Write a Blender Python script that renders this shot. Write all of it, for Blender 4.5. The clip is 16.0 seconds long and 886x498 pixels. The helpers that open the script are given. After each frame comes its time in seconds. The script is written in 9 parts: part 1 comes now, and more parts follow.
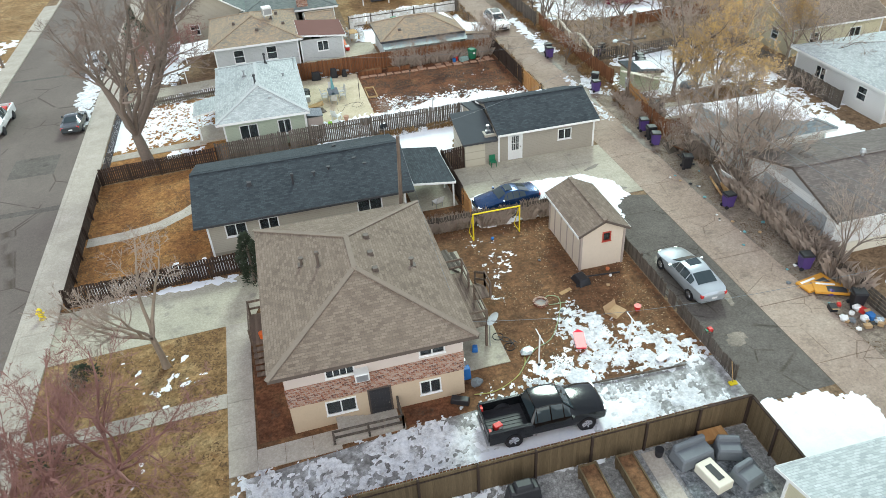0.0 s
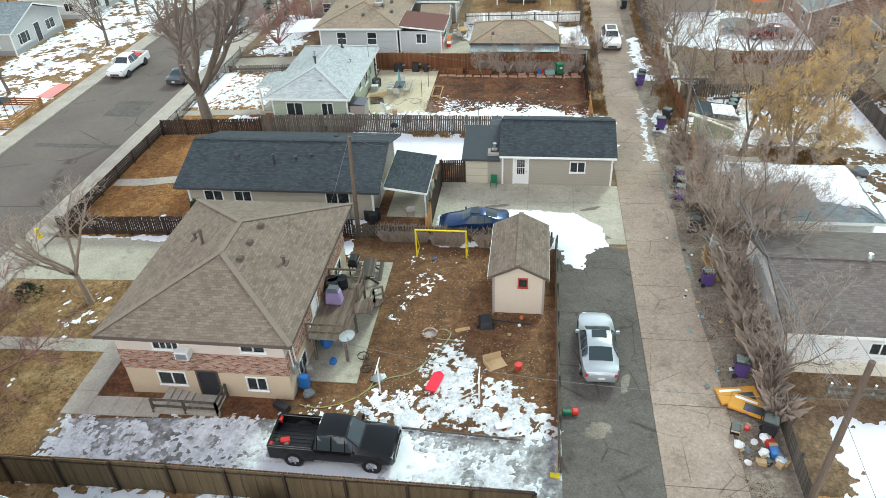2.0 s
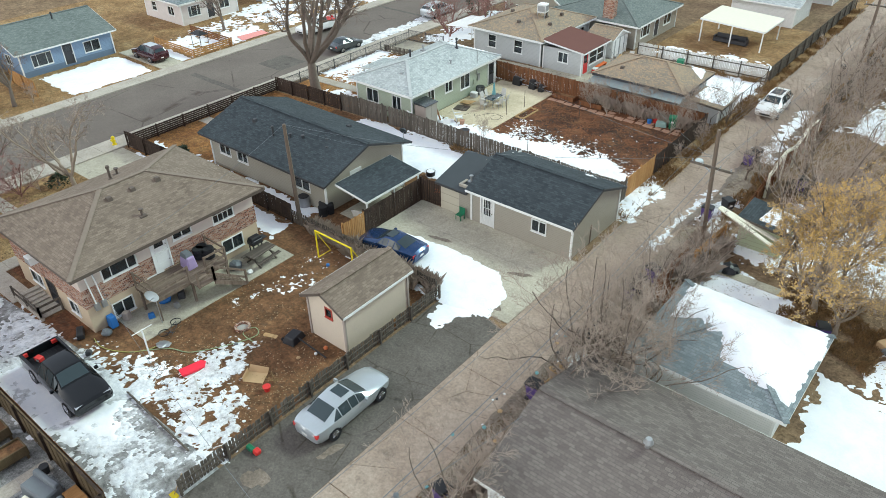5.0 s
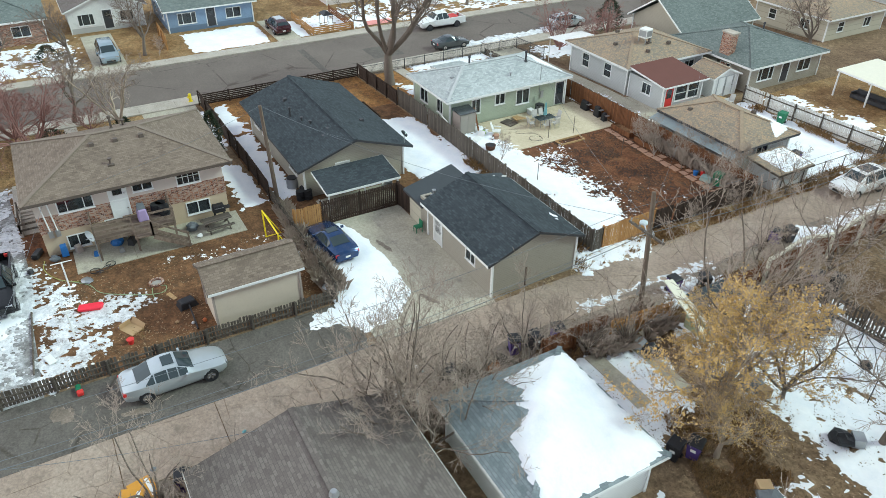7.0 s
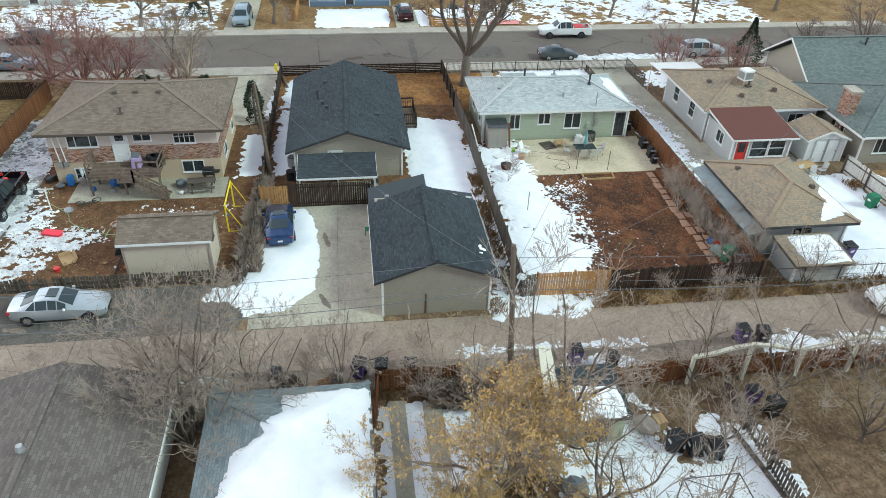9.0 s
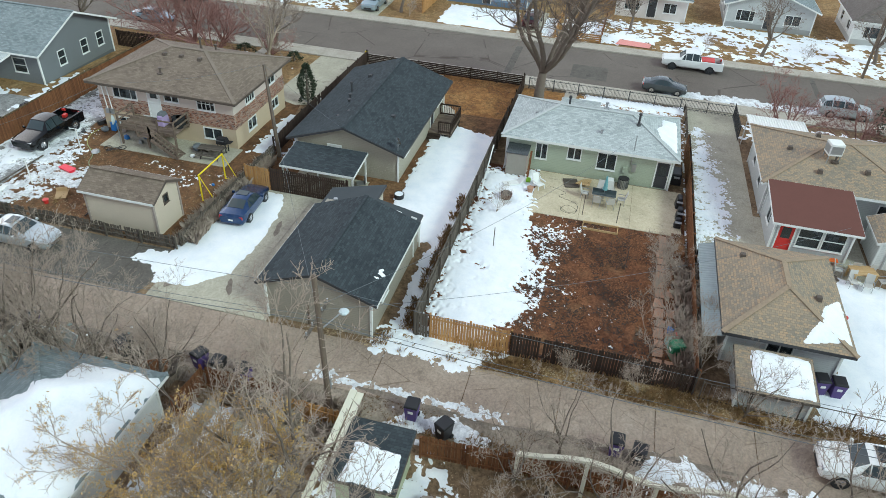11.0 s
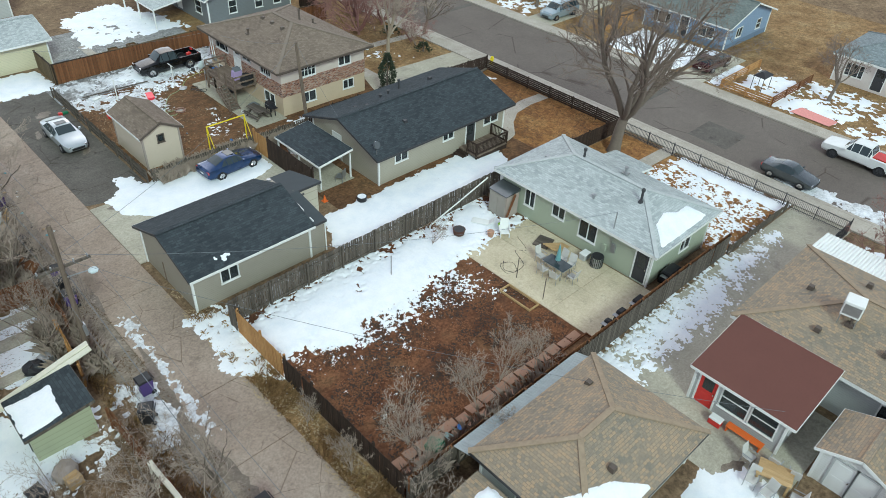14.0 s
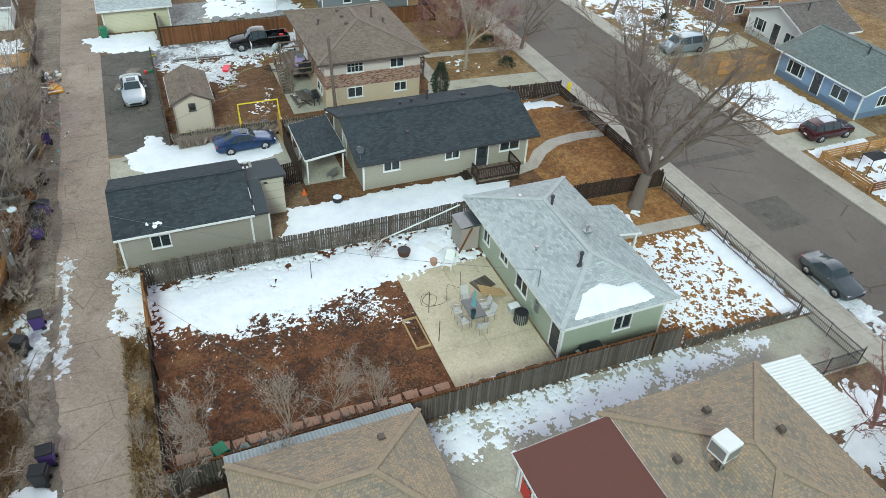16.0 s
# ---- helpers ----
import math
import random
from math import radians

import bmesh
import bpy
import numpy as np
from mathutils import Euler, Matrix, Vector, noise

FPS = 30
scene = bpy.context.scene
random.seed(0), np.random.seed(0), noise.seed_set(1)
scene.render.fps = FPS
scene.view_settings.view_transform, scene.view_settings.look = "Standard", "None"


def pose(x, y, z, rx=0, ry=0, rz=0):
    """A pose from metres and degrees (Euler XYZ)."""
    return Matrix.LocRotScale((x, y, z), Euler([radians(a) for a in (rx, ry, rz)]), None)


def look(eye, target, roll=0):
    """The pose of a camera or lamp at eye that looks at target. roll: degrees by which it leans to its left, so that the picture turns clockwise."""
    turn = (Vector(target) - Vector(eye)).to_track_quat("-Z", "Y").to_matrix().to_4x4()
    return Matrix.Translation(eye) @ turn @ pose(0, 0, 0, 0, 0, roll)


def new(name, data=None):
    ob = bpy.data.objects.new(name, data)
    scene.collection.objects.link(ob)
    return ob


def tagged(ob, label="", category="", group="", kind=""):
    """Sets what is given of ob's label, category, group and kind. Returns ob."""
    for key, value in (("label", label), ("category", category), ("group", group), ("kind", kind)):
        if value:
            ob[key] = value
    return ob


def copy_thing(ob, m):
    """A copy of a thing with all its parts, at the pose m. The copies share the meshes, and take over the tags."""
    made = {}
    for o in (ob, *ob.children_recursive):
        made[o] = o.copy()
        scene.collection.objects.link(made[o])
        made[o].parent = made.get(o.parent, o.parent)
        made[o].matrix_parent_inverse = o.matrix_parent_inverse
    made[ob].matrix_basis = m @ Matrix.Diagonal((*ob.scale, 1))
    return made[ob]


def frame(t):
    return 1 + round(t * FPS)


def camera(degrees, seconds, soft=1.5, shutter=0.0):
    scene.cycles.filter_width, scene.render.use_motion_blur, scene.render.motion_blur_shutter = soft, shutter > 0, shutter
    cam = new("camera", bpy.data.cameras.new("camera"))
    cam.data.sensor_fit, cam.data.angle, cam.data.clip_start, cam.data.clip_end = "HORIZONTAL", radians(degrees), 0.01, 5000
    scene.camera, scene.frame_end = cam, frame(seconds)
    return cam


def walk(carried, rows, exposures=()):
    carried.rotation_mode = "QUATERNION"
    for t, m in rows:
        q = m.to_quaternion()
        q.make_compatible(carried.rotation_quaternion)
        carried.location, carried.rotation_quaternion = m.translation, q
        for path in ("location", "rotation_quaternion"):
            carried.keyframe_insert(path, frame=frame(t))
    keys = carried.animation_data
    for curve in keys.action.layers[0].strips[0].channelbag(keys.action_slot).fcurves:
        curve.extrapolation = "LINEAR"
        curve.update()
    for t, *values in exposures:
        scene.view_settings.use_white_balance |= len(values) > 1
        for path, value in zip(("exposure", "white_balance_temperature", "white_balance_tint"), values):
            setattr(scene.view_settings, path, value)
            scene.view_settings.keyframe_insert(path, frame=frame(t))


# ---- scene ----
cam = camera(63.5, 16.0, soft=0.5)
PATH = [
    (0, (0.684, 0.643, 25.73), (1.041, 2.239, 24.58), -3.7),
    (0.5, (4.782, 0.272, 25.656), (4.995, 1.896, 24.508), -3.8),
    (1, (9.091, 0.176, 25.524), (9.154, 1.816, 24.382), -3.2),
    (1.5, (13.264, 0.475, 25.423), (13.175, 2.116, 24.283), -3.3),
    (2, (17.59, 1.197, 25.285), (17.35, 2.826, 24.15), -2.7),
    (2.5, (21.706, 2.354, 25.182), (21.315, 3.956, 24.05), -2.8),
    (3, (25.827, 3.903, 25.112), (25.288, 5.464, 23.985), -2.5),
    (3.5, (29.645, 5.813, 25.054), (28.964, 7.319, 23.928), -2.4),
    (4, (33.346, 8.058, 24.952), (32.53, 9.499, 23.83), -2.0),
    (4.2, (34.715, 9.103, 24.935), (33.847, 10.514, 23.814), -1.8),
    (6.3, (47.126, 22.195, 25.172), (45.797, 23.183, 24.051), -0.2),
    (6.5, (48.038, 23.63, 25.171), (46.674, 24.57, 24.051), -0.1),
    (7, (49.73, 27.586, 25.14), (48.288, 28.401, 24.019), 0.4),
    (7.5, (51.118, 31.648, 25.144), (49.61, 32.329, 24.02), 0.8),
    (8, (52.332, 35.892, 25.231), (50.77, 36.428, 24.103), 1.0),
    (8.5, (53.037, 40.26, 25.327), (51.436, 40.647, 24.194), 1.2),
    (9, (53.172, 44.62, 25.425), (51.546, 44.858, 24.284), 1.8),
    (9.5, (52.835, 48.854, 25.524), (51.201, 48.943, 24.374), 1.9),
    (9.7, (52.488, 50.522, 25.55), (50.854, 50.552, 24.397), 2.2),
    (11.8, (46.44, 67.655, 26.314), (44.938, 67.061, 25.135), 2.6),
    (12, (45.628, 69.114, 26.35), (44.149, 68.467, 25.169), 2.5),
    (12.5, (43.152, 72.418, 26.517), (41.744, 71.643, 25.327), 2.5),
    (13, (40.418, 75.619, 26.705), (39.09, 74.723, 25.507), 2.7),
    (13.5, (37.342, 78.487, 26.919), (36.11, 77.477, 25.711), 2.7),
    (14, (34.01, 81.105, 27.125), (32.881, 79.991, 25.907), 3.1),
    (14.5, (30.52, 83.423, 27.346), (29.502, 82.214, 26.12), 3.0),
    (15, (26.83, 85.428, 27.624), (25.932, 84.134, 26.392), 3.1),
    (15.5, (22.977, 87.066, 27.902), (22.208, 85.699, 26.661), 3.0),
    (16, (18.937, 88.439, 28.078), (18.3, 87.006, 26.836), 3.1),
]
walk(cam, [(t, look(eye, target, roll)) for t, eye, target, roll in PATH],
     [(0, 0.43, 6550, 6.5), (4, 0.35, 6550, 6), (7, 0.23, 6420, 6), (9.5, 0.12, 6340, 7), (12.5, -0.03, 6360, 8), (16, 0.0, 6360, 8)])

# ---- light: a bright overcast winter sky with a veiled sun ----
world = bpy.data.worlds.new("sky")
scene.world = world
world.use_nodes = True
wn, wl = world.node_tree.nodes, world.node_tree.links
sky = wn.new("ShaderNodeTexSky")
sky.sky_type, sky.sun_disc = "NISHITA", False
sky.sun_elevation, sky.sun_rotation = radians(38), radians(205)
sky.dust_density, sky.air_density = 1.0, 1.0
soften = wn.new("ShaderNodeHueSaturation")
soften.inputs["Saturation"].default_value = 0.42
wl.new(sky.outputs[0], soften.inputs["Color"])
wl.new(soften.outputs[0], wn["Background"].inputs["Color"])
wn["Background"].inputs["Strength"].default_value = 0.225
sun_data = bpy.data.lights.new("sun", "SUN")
sun_data.energy, sun_data.angle, sun_data.color = 2.25, radians(16), (0.80, 1.0, 0.92)
sun = new("sun", sun_data)
sun.rotation_euler = (radians(52), 0, radians(155))


# ---- materials ----
class Nodes:
    """Short ways to write a node tree."""

    def __init__(self, name):
        self.material = bpy.data.materials.new(name)
        self.material.use_nodes = True
        self.tree = self.material.node_tree
        self.bsdf = self.tree.nodes["Principled BSDF"]
        self.place = self.add("ShaderNodeNewGeometry").outputs["Position"]

    def add(self, kind, **values):
        node = self.tree.nodes.new(kind)
        for key, value in values.items():
            node.inputs[key.replace("_", " ")].default_value = value
        return node

    def link(self, a, b):
        self.tree.links.new(a, b)

    def uv(self):
        return self.add("ShaderNodeUVMap").outputs[0]

    def noise(self, scale, detail=4.0, rough=0.6, at=None):
        n = self.add("ShaderNodeTexNoise", Scale=scale, Detail=detail, Roughness=rough)
        self.link(at or self.place, n.inputs["Vector"])
        return n.outputs["Fac"]

    def ramp(self, value, stops):
        r = self.add("ShaderNodeValToRGB")
        el = r.color_ramp.elements
        while len(el) < len(stops):
            el.new(0.5)
        for e, (pos, col) in zip(el, stops):
            e.position, e.color = pos, (*col, 1) if len(col) == 3 else col
        self.link(value, r.inputs[0])
        return r.outputs["Color"]

    def mix(self, fac, a, b, how="MIX"):
        m = self.add("ShaderNodeMix")
        m.data_type, m.blend_type = "RGBA", how
        for value, slot in ((fac, 0), (a, 6), (b, 7)):
            if isinstance(value, (int, float)):
                m.inputs[slot].default_value = value
            elif isinstance(value, tuple):
                m.inputs[slot].default_value = (*value, 1)
            else:
                self.link(value, m.inputs[slot])
        return m.outputs[2]

    def bump(self, height, strength, distance=0.02):
        b = self.add("ShaderNodeBump", Strength=strength, Distance=distance)
        self.link(height, b.inputs["Height"])
        old = self.bsdf.inputs["Normal"].links
        if old:
            self.link(old[0].from_socket, b.inputs["Normal"])
        self.link(b.outputs[0], self.bsdf.inputs["Normal"])

    def done(self, color, rough, metal=0.0, spec=0.3):
        if isinstance(color, tuple):
            self.bsdf.inputs["Base Color"].default_value = (*color, 1)
        else:
            self.link(color, self.bsdf.inputs["Base Color"])
        self.bsdf.inputs["Roughness"].default_value = rough
        self.bsdf.inputs["Metallic"].default_value = metal
        self.bsdf.inputs["Specular IOR Level"].default_value = spec
        return self.material


def shade(c, k):
    return tuple(min(1, v * k) for v in c)


def ground_mat(name, colors, big, small, rough=0.95, bump=0.4, cracks=0.0, stain=None, contrast=0.5, grit=0.75):
    """Three colours mixed by noise at two scales; cracks: size of the crack net in metres; stain: a second colour in blots."""
    n = Nodes(name)
    a = n.ramp(n.noise(big, 5, 0.65), [(0.3, colors[0]), (0.52, colors[1]), (0.72, colors[2])])
    fine = n.noise(small, 6, 0.75)
    c = n.mix(grit, a, n.ramp(fine, [(0.33, (0.2, 0.2, 0.2)), (0.68, (0.8, 0.8, 0.8))]), "OVERLAY")
    c = n.mix(contrast, c, n.ramp(n.noise(small * 0.32, 4, 0.7), [(0.36, (0.2, 0.2, 0.2)), (0.66, (0.8, 0.8, 0.8))]), "OVERLAY")
    if stain:
        c = n.mix(n.ramp(n.noise(big * 2.7, 6, 0.7), [(0.58, (0, 0, 0)), (0.68, (0.8, 0.8, 0.8))]), c, stain)
    n.bump(fine, bump, 0.03)
    if cracks:
        v = n.add("ShaderNodeTexVoronoi", Scale=1 / cracks)
        v.feature = "DISTANCE_TO_EDGE"
        warp = n.mix(0.12, n.place, n.add("ShaderNodeTexNoise", Scale=0.9).outputs["Color"], "ADD")
        n.link(warp, v.inputs["Vector"])
        line = n.ramp(v.outputs["Distance"], [(0.0, (0, 0, 0)), (0.012, (1, 1, 1))])
        keep = n.ramp(n.noise(0.35, 2), [(0.45, (1, 1, 1)), (0.55, (0, 0, 0))])
        line = n.mix(1.0, line, keep, "LIGHTEN")
        c = n.mix(line, n.mix(1.0, c, (0.55, 0.52, 0.48), "MULTIPLY"), c)
        n.bump(line, 0.4, 0.02)
    return n.done(c, rough, spec=0.2)


def shingle_mat(name, a, b, c, tab=0.3, course=0.145, streak=0.0, contrast=1.0):
    n = Nodes(name)
    uv = n.uv()
    br = n.add("ShaderNodeTexBrick", Scale=1.0, Color1=(0, 0, 0, 1), Color2=(1, 1, 1, 1), Mortar=(0.5, 0.5, 0.5, 1))
    br.offset, br.squash = 0.37, 1.0
    br.inputs["Brick Width"].default_value, br.inputs["Row Height"].default_value = tab, course
    br.inputs["Mortar Size"].default_value = 0.012
    br.inputs["Bias"].default_value = 0.0
    n.link(uv, br.inputs["Vector"])
    wide = n.noise(1.6, 4, 0.7, uv)
    f = n.mix(0.5, br.outputs["Color"], wide)
    col = n.ramp(f, [(0.22, a), (0.5, b), (0.78, c)])
    grit = n.noise(14, 4, 0.85, uv)
    col = n.mix(0.65, col, n.ramp(grit, [(0.3, (0.3, 0.3, 0.3)), (0.7, (0.7, 0.7, 0.7))]), "OVERLAY")
    col = n.mix(n.ramp(n.noise(0.35, 4, 0.6, uv), [(0.4, (0, 0, 0)), (0.75, (0.35, 0.35, 0.35))]), col, shade(c, 1.25))
    joint = n.mix(1.0, br.outputs["Fac"], (0.4, 0.4, 0.4), "MULTIPLY")
    col = n.mix(joint, col, shade(a, 0.6))
    sep = n.add("ShaderNodeSeparateXYZ")
    n.link(uv, sep.inputs[0])
    saw = n.add("ShaderNodeMath")
    saw.operation = "MODULO"
    n.link(sep.outputs[1], saw.inputs[0])
    saw.inputs[1].default_value = course
    n.bump(saw.outputs[0], 0.35, 0.1)
    n.bump(grit, 0.35, 0.015)
    return n.done(col, 0.92, spec=0.2)


def siding_mat(name, color, lap=0.13, strength=0.7, dirt=0.12):
    n = Nodes(name)
    uv = n.uv()
    sep = n.add("ShaderNodeSeparateXYZ")
    n.link(uv, sep.inputs[0])
    saw = n.add("ShaderNodeMath")
    saw.operation = "MODULO"
    n.link(sep.outputs[1], saw.inputs[0])
    saw.inputs[1].default_value = lap
    line = n.ramp(saw.outputs[0], [(0.0, (0, 0, 0)), (lap * 0.14, (1, 1, 1))])
    base = n.mix(n.noise(0.8, 5, 0.65), shade(color, 1 - dirt), shade(color, 1 + dirt * 0.5))
    base = n.mix(n.ramp(n.noise(6, 4, 0.7), [(0.55, (0, 0, 0)), (0.8, (0.25, 0.25, 0.25))]), base, shade(color, 0.7))
    n.bump(saw.outputs[0], strength, 0.08)
    return n.done(n.mix(line, shade(color, 0.62), base), 0.55, spec=0.35)


def plain_mat(name, color, rough=0.6, metal=0.0, vary=0.12, scale=3.0, bump=0.15, spec=0.35):
    n = Nodes(name)
    c = n.mix(n.noise(scale, 5, 0.65), shade(color, 1 - vary), shade(color, 1 + vary))
    fine = n.noise(scale * 9, 4, 0.7)
    c = n.mix(n.ramp(fine, [(0.5, (0, 0, 0)), (0.85, (0.4, 0.4, 0.4))]), c, shade(color, 0.75))
    n.bump(fine, bump, 0.01)
    return n.done(c, rough, metal, spec)


def wood_mat(name, a, b, board=0.14, weather=0.35):
    """Boards whose grain runs up the UV's second axis, each of its own tone."""
    n = Nodes(name)
    uv = n.uv()
    stretch = n.add("ShaderNodeMapping")
    stretch.inputs["Scale"].default_value = (1 / board, 0.35, 1)
    n.link(uv, stretch.inputs[0])
    white = n.add("ShaderNodeTexWhiteNoise")
    white.noise_dimensions = "1D"
    sep = n.add("ShaderNodeSeparateXYZ")
    n.link(stretch.outputs[0], sep.inputs[0])
    fl = n.add("ShaderNodeMath")
    fl.operation = "FLOOR"
    n.link(sep.outputs[0], fl.inputs[0])
    n.link(fl.outputs[0], white.inputs["W"])
    c = n.mix(white.outputs["Value"], a, b)
    grain = n.add("ShaderNodeMapping")
    grain.inputs["Scale"].default_value = (30, 2.2, 1)
    n.link(uv, grain.inputs[0])
    g = n.noise(1.0, 5, 0.7, grain.outputs[0])
    c = n.mix(0.6, c, n.ramp(g, [(0.3, (0.3, 0.3, 0.3)), (0.7, (0.68, 0.68, 0.68))]), "OVERLAY")
    c = n.mix(n.ramp(n.noise(0.7, 4, 0.7), [(0.45, (0, 0, 0)), (0.75, (weather, weather, weather))]), c, shade(a, 0.55))
    n.bump(g, 0.3, 0.01)
    return n.done(c, 0.85, spec=0.2)


def brick_mat(name):
    n = Nodes(name)
    uv = n.uv()
    br = n.add("ShaderNodeTexBrick", Scale=1.0, Color1=(0, 0, 0, 1), Color2=(1, 1, 1, 1), Mortar=(0.5, 0.5, 0.5, 1))
    br.inputs["Brick Width"].default_value, br.inputs["Row Height"].default_value = 0.22, 0.075
    br.inputs["Mortar Size"].default_value = 0.008
    n.link(uv, br.inputs["Vector"])
    c = n.ramp(n.mix(0.25, br.outputs["Color"], n.noise(3, 3, 0.6, uv)), [(0.15, (0.12, 0.05, 0.035)), (0.35, (0.29, 0.11, 0.065)), (0.6, (0.38, 0.19, 0.12)), (0.85, (0.46, 0.33, 0.26))])
    c = n.mix(br.outputs["Fac"], c, (0.42, 0.38, 0.34))
    inv = n.add("ShaderNodeMath")
    inv.operation = "SUBTRACT"
    inv.inputs[0].default_value = 1.0
    n.link(br.outputs["Fac"], inv.inputs[1])
    n.bump(inv.outputs[0], 0.6, 0.02)
    return n.done(c, 0.9, spec=0.2)


def paint_mat(name, color, rough=0.25, metal=0.4, dusty=0.3, coat=0.35):
    n = Nodes(name)
    dust = n.ramp(n.noise(2.5, 5, 0.7), [(0.45, (0, 0, 0)), (0.8, (dusty, dusty, dusty))])
    m = n.done(n.mix(dust, color, n.mix(0.5, color, (0.3, 0.28, 0.25))), rough, metal, 0.5)
    n.bsdf.inputs["Coat Weight"].default_value = coat
    n.bsdf.inputs["Coat Roughness"].default_value = 0.08
    return m


def glass_mat(name, tint=(0.05, 0.06, 0.065), clear=0.35):
    n = Nodes(name)
    m = n.done(tint, 0.04, 0.0, 0.5)
    n.bsdf.inputs["Transmission Weight"].default_value = clear
    return m


SNOW = ground_mat("snow", [(0.80, 0.83, 0.88), (0.88, 0.89, 0.92), (0.93, 0.93, 0.94)], 0.8, 9, 0.75, 0.5, contrast=0.08, grit=0.35)
SNOW_OLD = ground_mat("trodden snow", [(0.50, 0.49, 0.49), (0.68, 0.69, 0.71), (0.82, 0.83, 0.86)], 1.1, 7, 0.8, 0.6, stain=(0.42, 0.39, 0.36))
SLUSH = ground_mat("grey slush on asphalt", [(0.11, 0.10, 0.092), (0.27, 0.265, 0.26), (0.62, 0.63, 0.65)], 0.75, 4, 0.6, 0.5, contrast=0.35, grit=0.8)
EARTH = ground_mat("bare earth and leaf litter", [(0.14, 0.09, 0.056), (0.205, 0.136, 0.082), (0.27, 0.19, 0.118)], 0.25, 6, bump=0.8)
DIRT = ground_mat("damp red brown dirt", [(0.10, 0.055, 0.03), (0.165, 0.085, 0.042), (0.21, 0.12, 0.06)], 0.3, 5, bump=0.6, stain=(0.09, 0.06, 0.04))
MULCH = ground_mat("red wood mulch", [(0.082, 0.044, 0.027), (0.15, 0.062, 0.031), (0.19, 0.10, 0.05)], 0.35, 6, bump=0.9, stain=(0.062, 0.052, 0.038))
STRAW = ground_mat("dry straw grass", [(0.19, 0.108, 0.048), (0.275, 0.168, 0.078), (0.33, 0.23, 0.118)], 0.45, 8, bump=0.9, stain=(0.2, 0.10, 0.045))
RUST_GRASS = ground_mat("rusty dead grass", [(0.20, 0.09, 0.035), (0.29, 0.14, 0.05), (0.34, 0.19, 0.075)], 0.5, 8, bump=0.9, stain=(0.16, 0.065, 0.03))
ROAD = ground_mat("worn street asphalt", [(0.135, 0.112, 0.098), (0.16, 0.134, 0.118), (0.185, 0.156, 0.138)], 0.12, 12, 0.9, 0.2, cracks=7.0, contrast=0.1, grit=0.35)
LOT = ground_mat("dark patched asphalt", [(0.10, 0.088, 0.077), (0.13, 0.116, 0.102), (0.155, 0.138, 0.122)], 0.4, 9, 0.9, 0.35, cracks=3.0, stain=(0.07, 0.063, 0.058), contrast=0.15, grit=0.45)
ALLEY = ground_mat("old alley concrete", [(0.275, 0.21, 0.165), (0.345, 0.268, 0.214), (0.40, 0.325, 0.264)], 0.22, 8, 0.9, 0.35, cracks=2.2, stain=(0.2, 0.16, 0.13), contrast=0.15, grit=0.4)
ALLEY_EDGE = ground_mat("broken asphalt edge", [(0.19, 0.155, 0.122), (0.25, 0.205, 0.162), (0.31, 0.255, 0.205)], 0.5, 7, 0.95, 0.6, cracks=1.2, stain=(0.13, 0.1, 0.08), contrast=0.3, grit=0.6)
WALK = ground_mat("pale pavement concrete", [(0.36, 0.32, 0.27), (0.43, 0.385, 0.33), (0.48, 0.435, 0.38)], 0.6, 9, 0.9, 0.25, contrast=0.08, grit=0.3)
DRIVE = ground_mat("stained drive concrete", [(0.35, 0.32, 0.255), (0.43, 0.395, 0.315), (0.48, 0.445, 0.36)], 0.3, 9, 0.9, 0.25, stain=(0.27, 0.245, 0.21), contrast=0.1, grit=0.35)
PATIO = ground_mat("buff patio concrete", [(0.48, 0.405, 0.28), (0.56, 0.48, 0.345), (0.62, 0.54, 0.40)], 0.4, 9, 0.9, 0.25, stain=(0.33, 0.28, 0.21), contrast=0.08, grit=0.3)
GRAVEL = ground_mat("grey pea gravel", [(0.20, 0.195, 0.19), (0.29, 0.285, 0.275), (0.38, 0.375, 0.365)], 1.5, 16, 0.95, 1.0)

BROWN_ROOF = shingle_mat("brown shingles", (0.138, 0.105, 0.081), (0.19, 0.147, 0.116), (0.235, 0.185, 0.147))
DARK_ROOF = shingle_mat("charcoal shingles", (0.030, 0.037, 0.043), (0.044, 0.053, 0.060), (0.060, 0.072, 0.080))
PALE_ROOF = shingle_mat("pale grey shingles", (0.30, 0.325, 0.33), (0.41, 0.44, 0.44), (0.50, 0.53, 0.53))
TAN_ROOF = shingle_mat("blended tan shingles", (0.20, 0.18, 0.152), (0.29, 0.238, 0.178), (0.40, 0.275, 0.175), 0.2, 0.14)
GREY_ROOF = shingle_mat("weathered grey shingles", (0.118, 0.099, 0.09), (0.155, 0.131, 0.12), (0.19, 0.165, 0.15))
SLATE_ROOF = shingle_mat("blue grey shingles", (0.145, 0.175, 0.185), (0.205, 0.24, 0.25), (0.27, 0.305, 0.315))
TEAL_ROOF = shingle_mat("dark green grey shingles", (0.11, 0.13, 0.125), (0.15, 0.175, 0.165), (0.19, 0.215, 0.205))
BEIGE = siding_mat("beige lap siding", (0.40, 0.365, 0.295))
TAUPE = siding_mat("taupe lap siding", (0.36, 0.325, 0.27))
CREAM = siding_mat("cream panel siding", (0.52, 0.475, 0.375), 0.6, 0.15)
GREEN = siding_mat("sage green lap siding", (0.42, 0.47, 0.365))
GREY = siding_mat("light grey lap siding", (0.50, 0.51, 0.505))
DARKGREY = siding_mat("slate grey lap siding", (0.19, 0.205, 0.215))
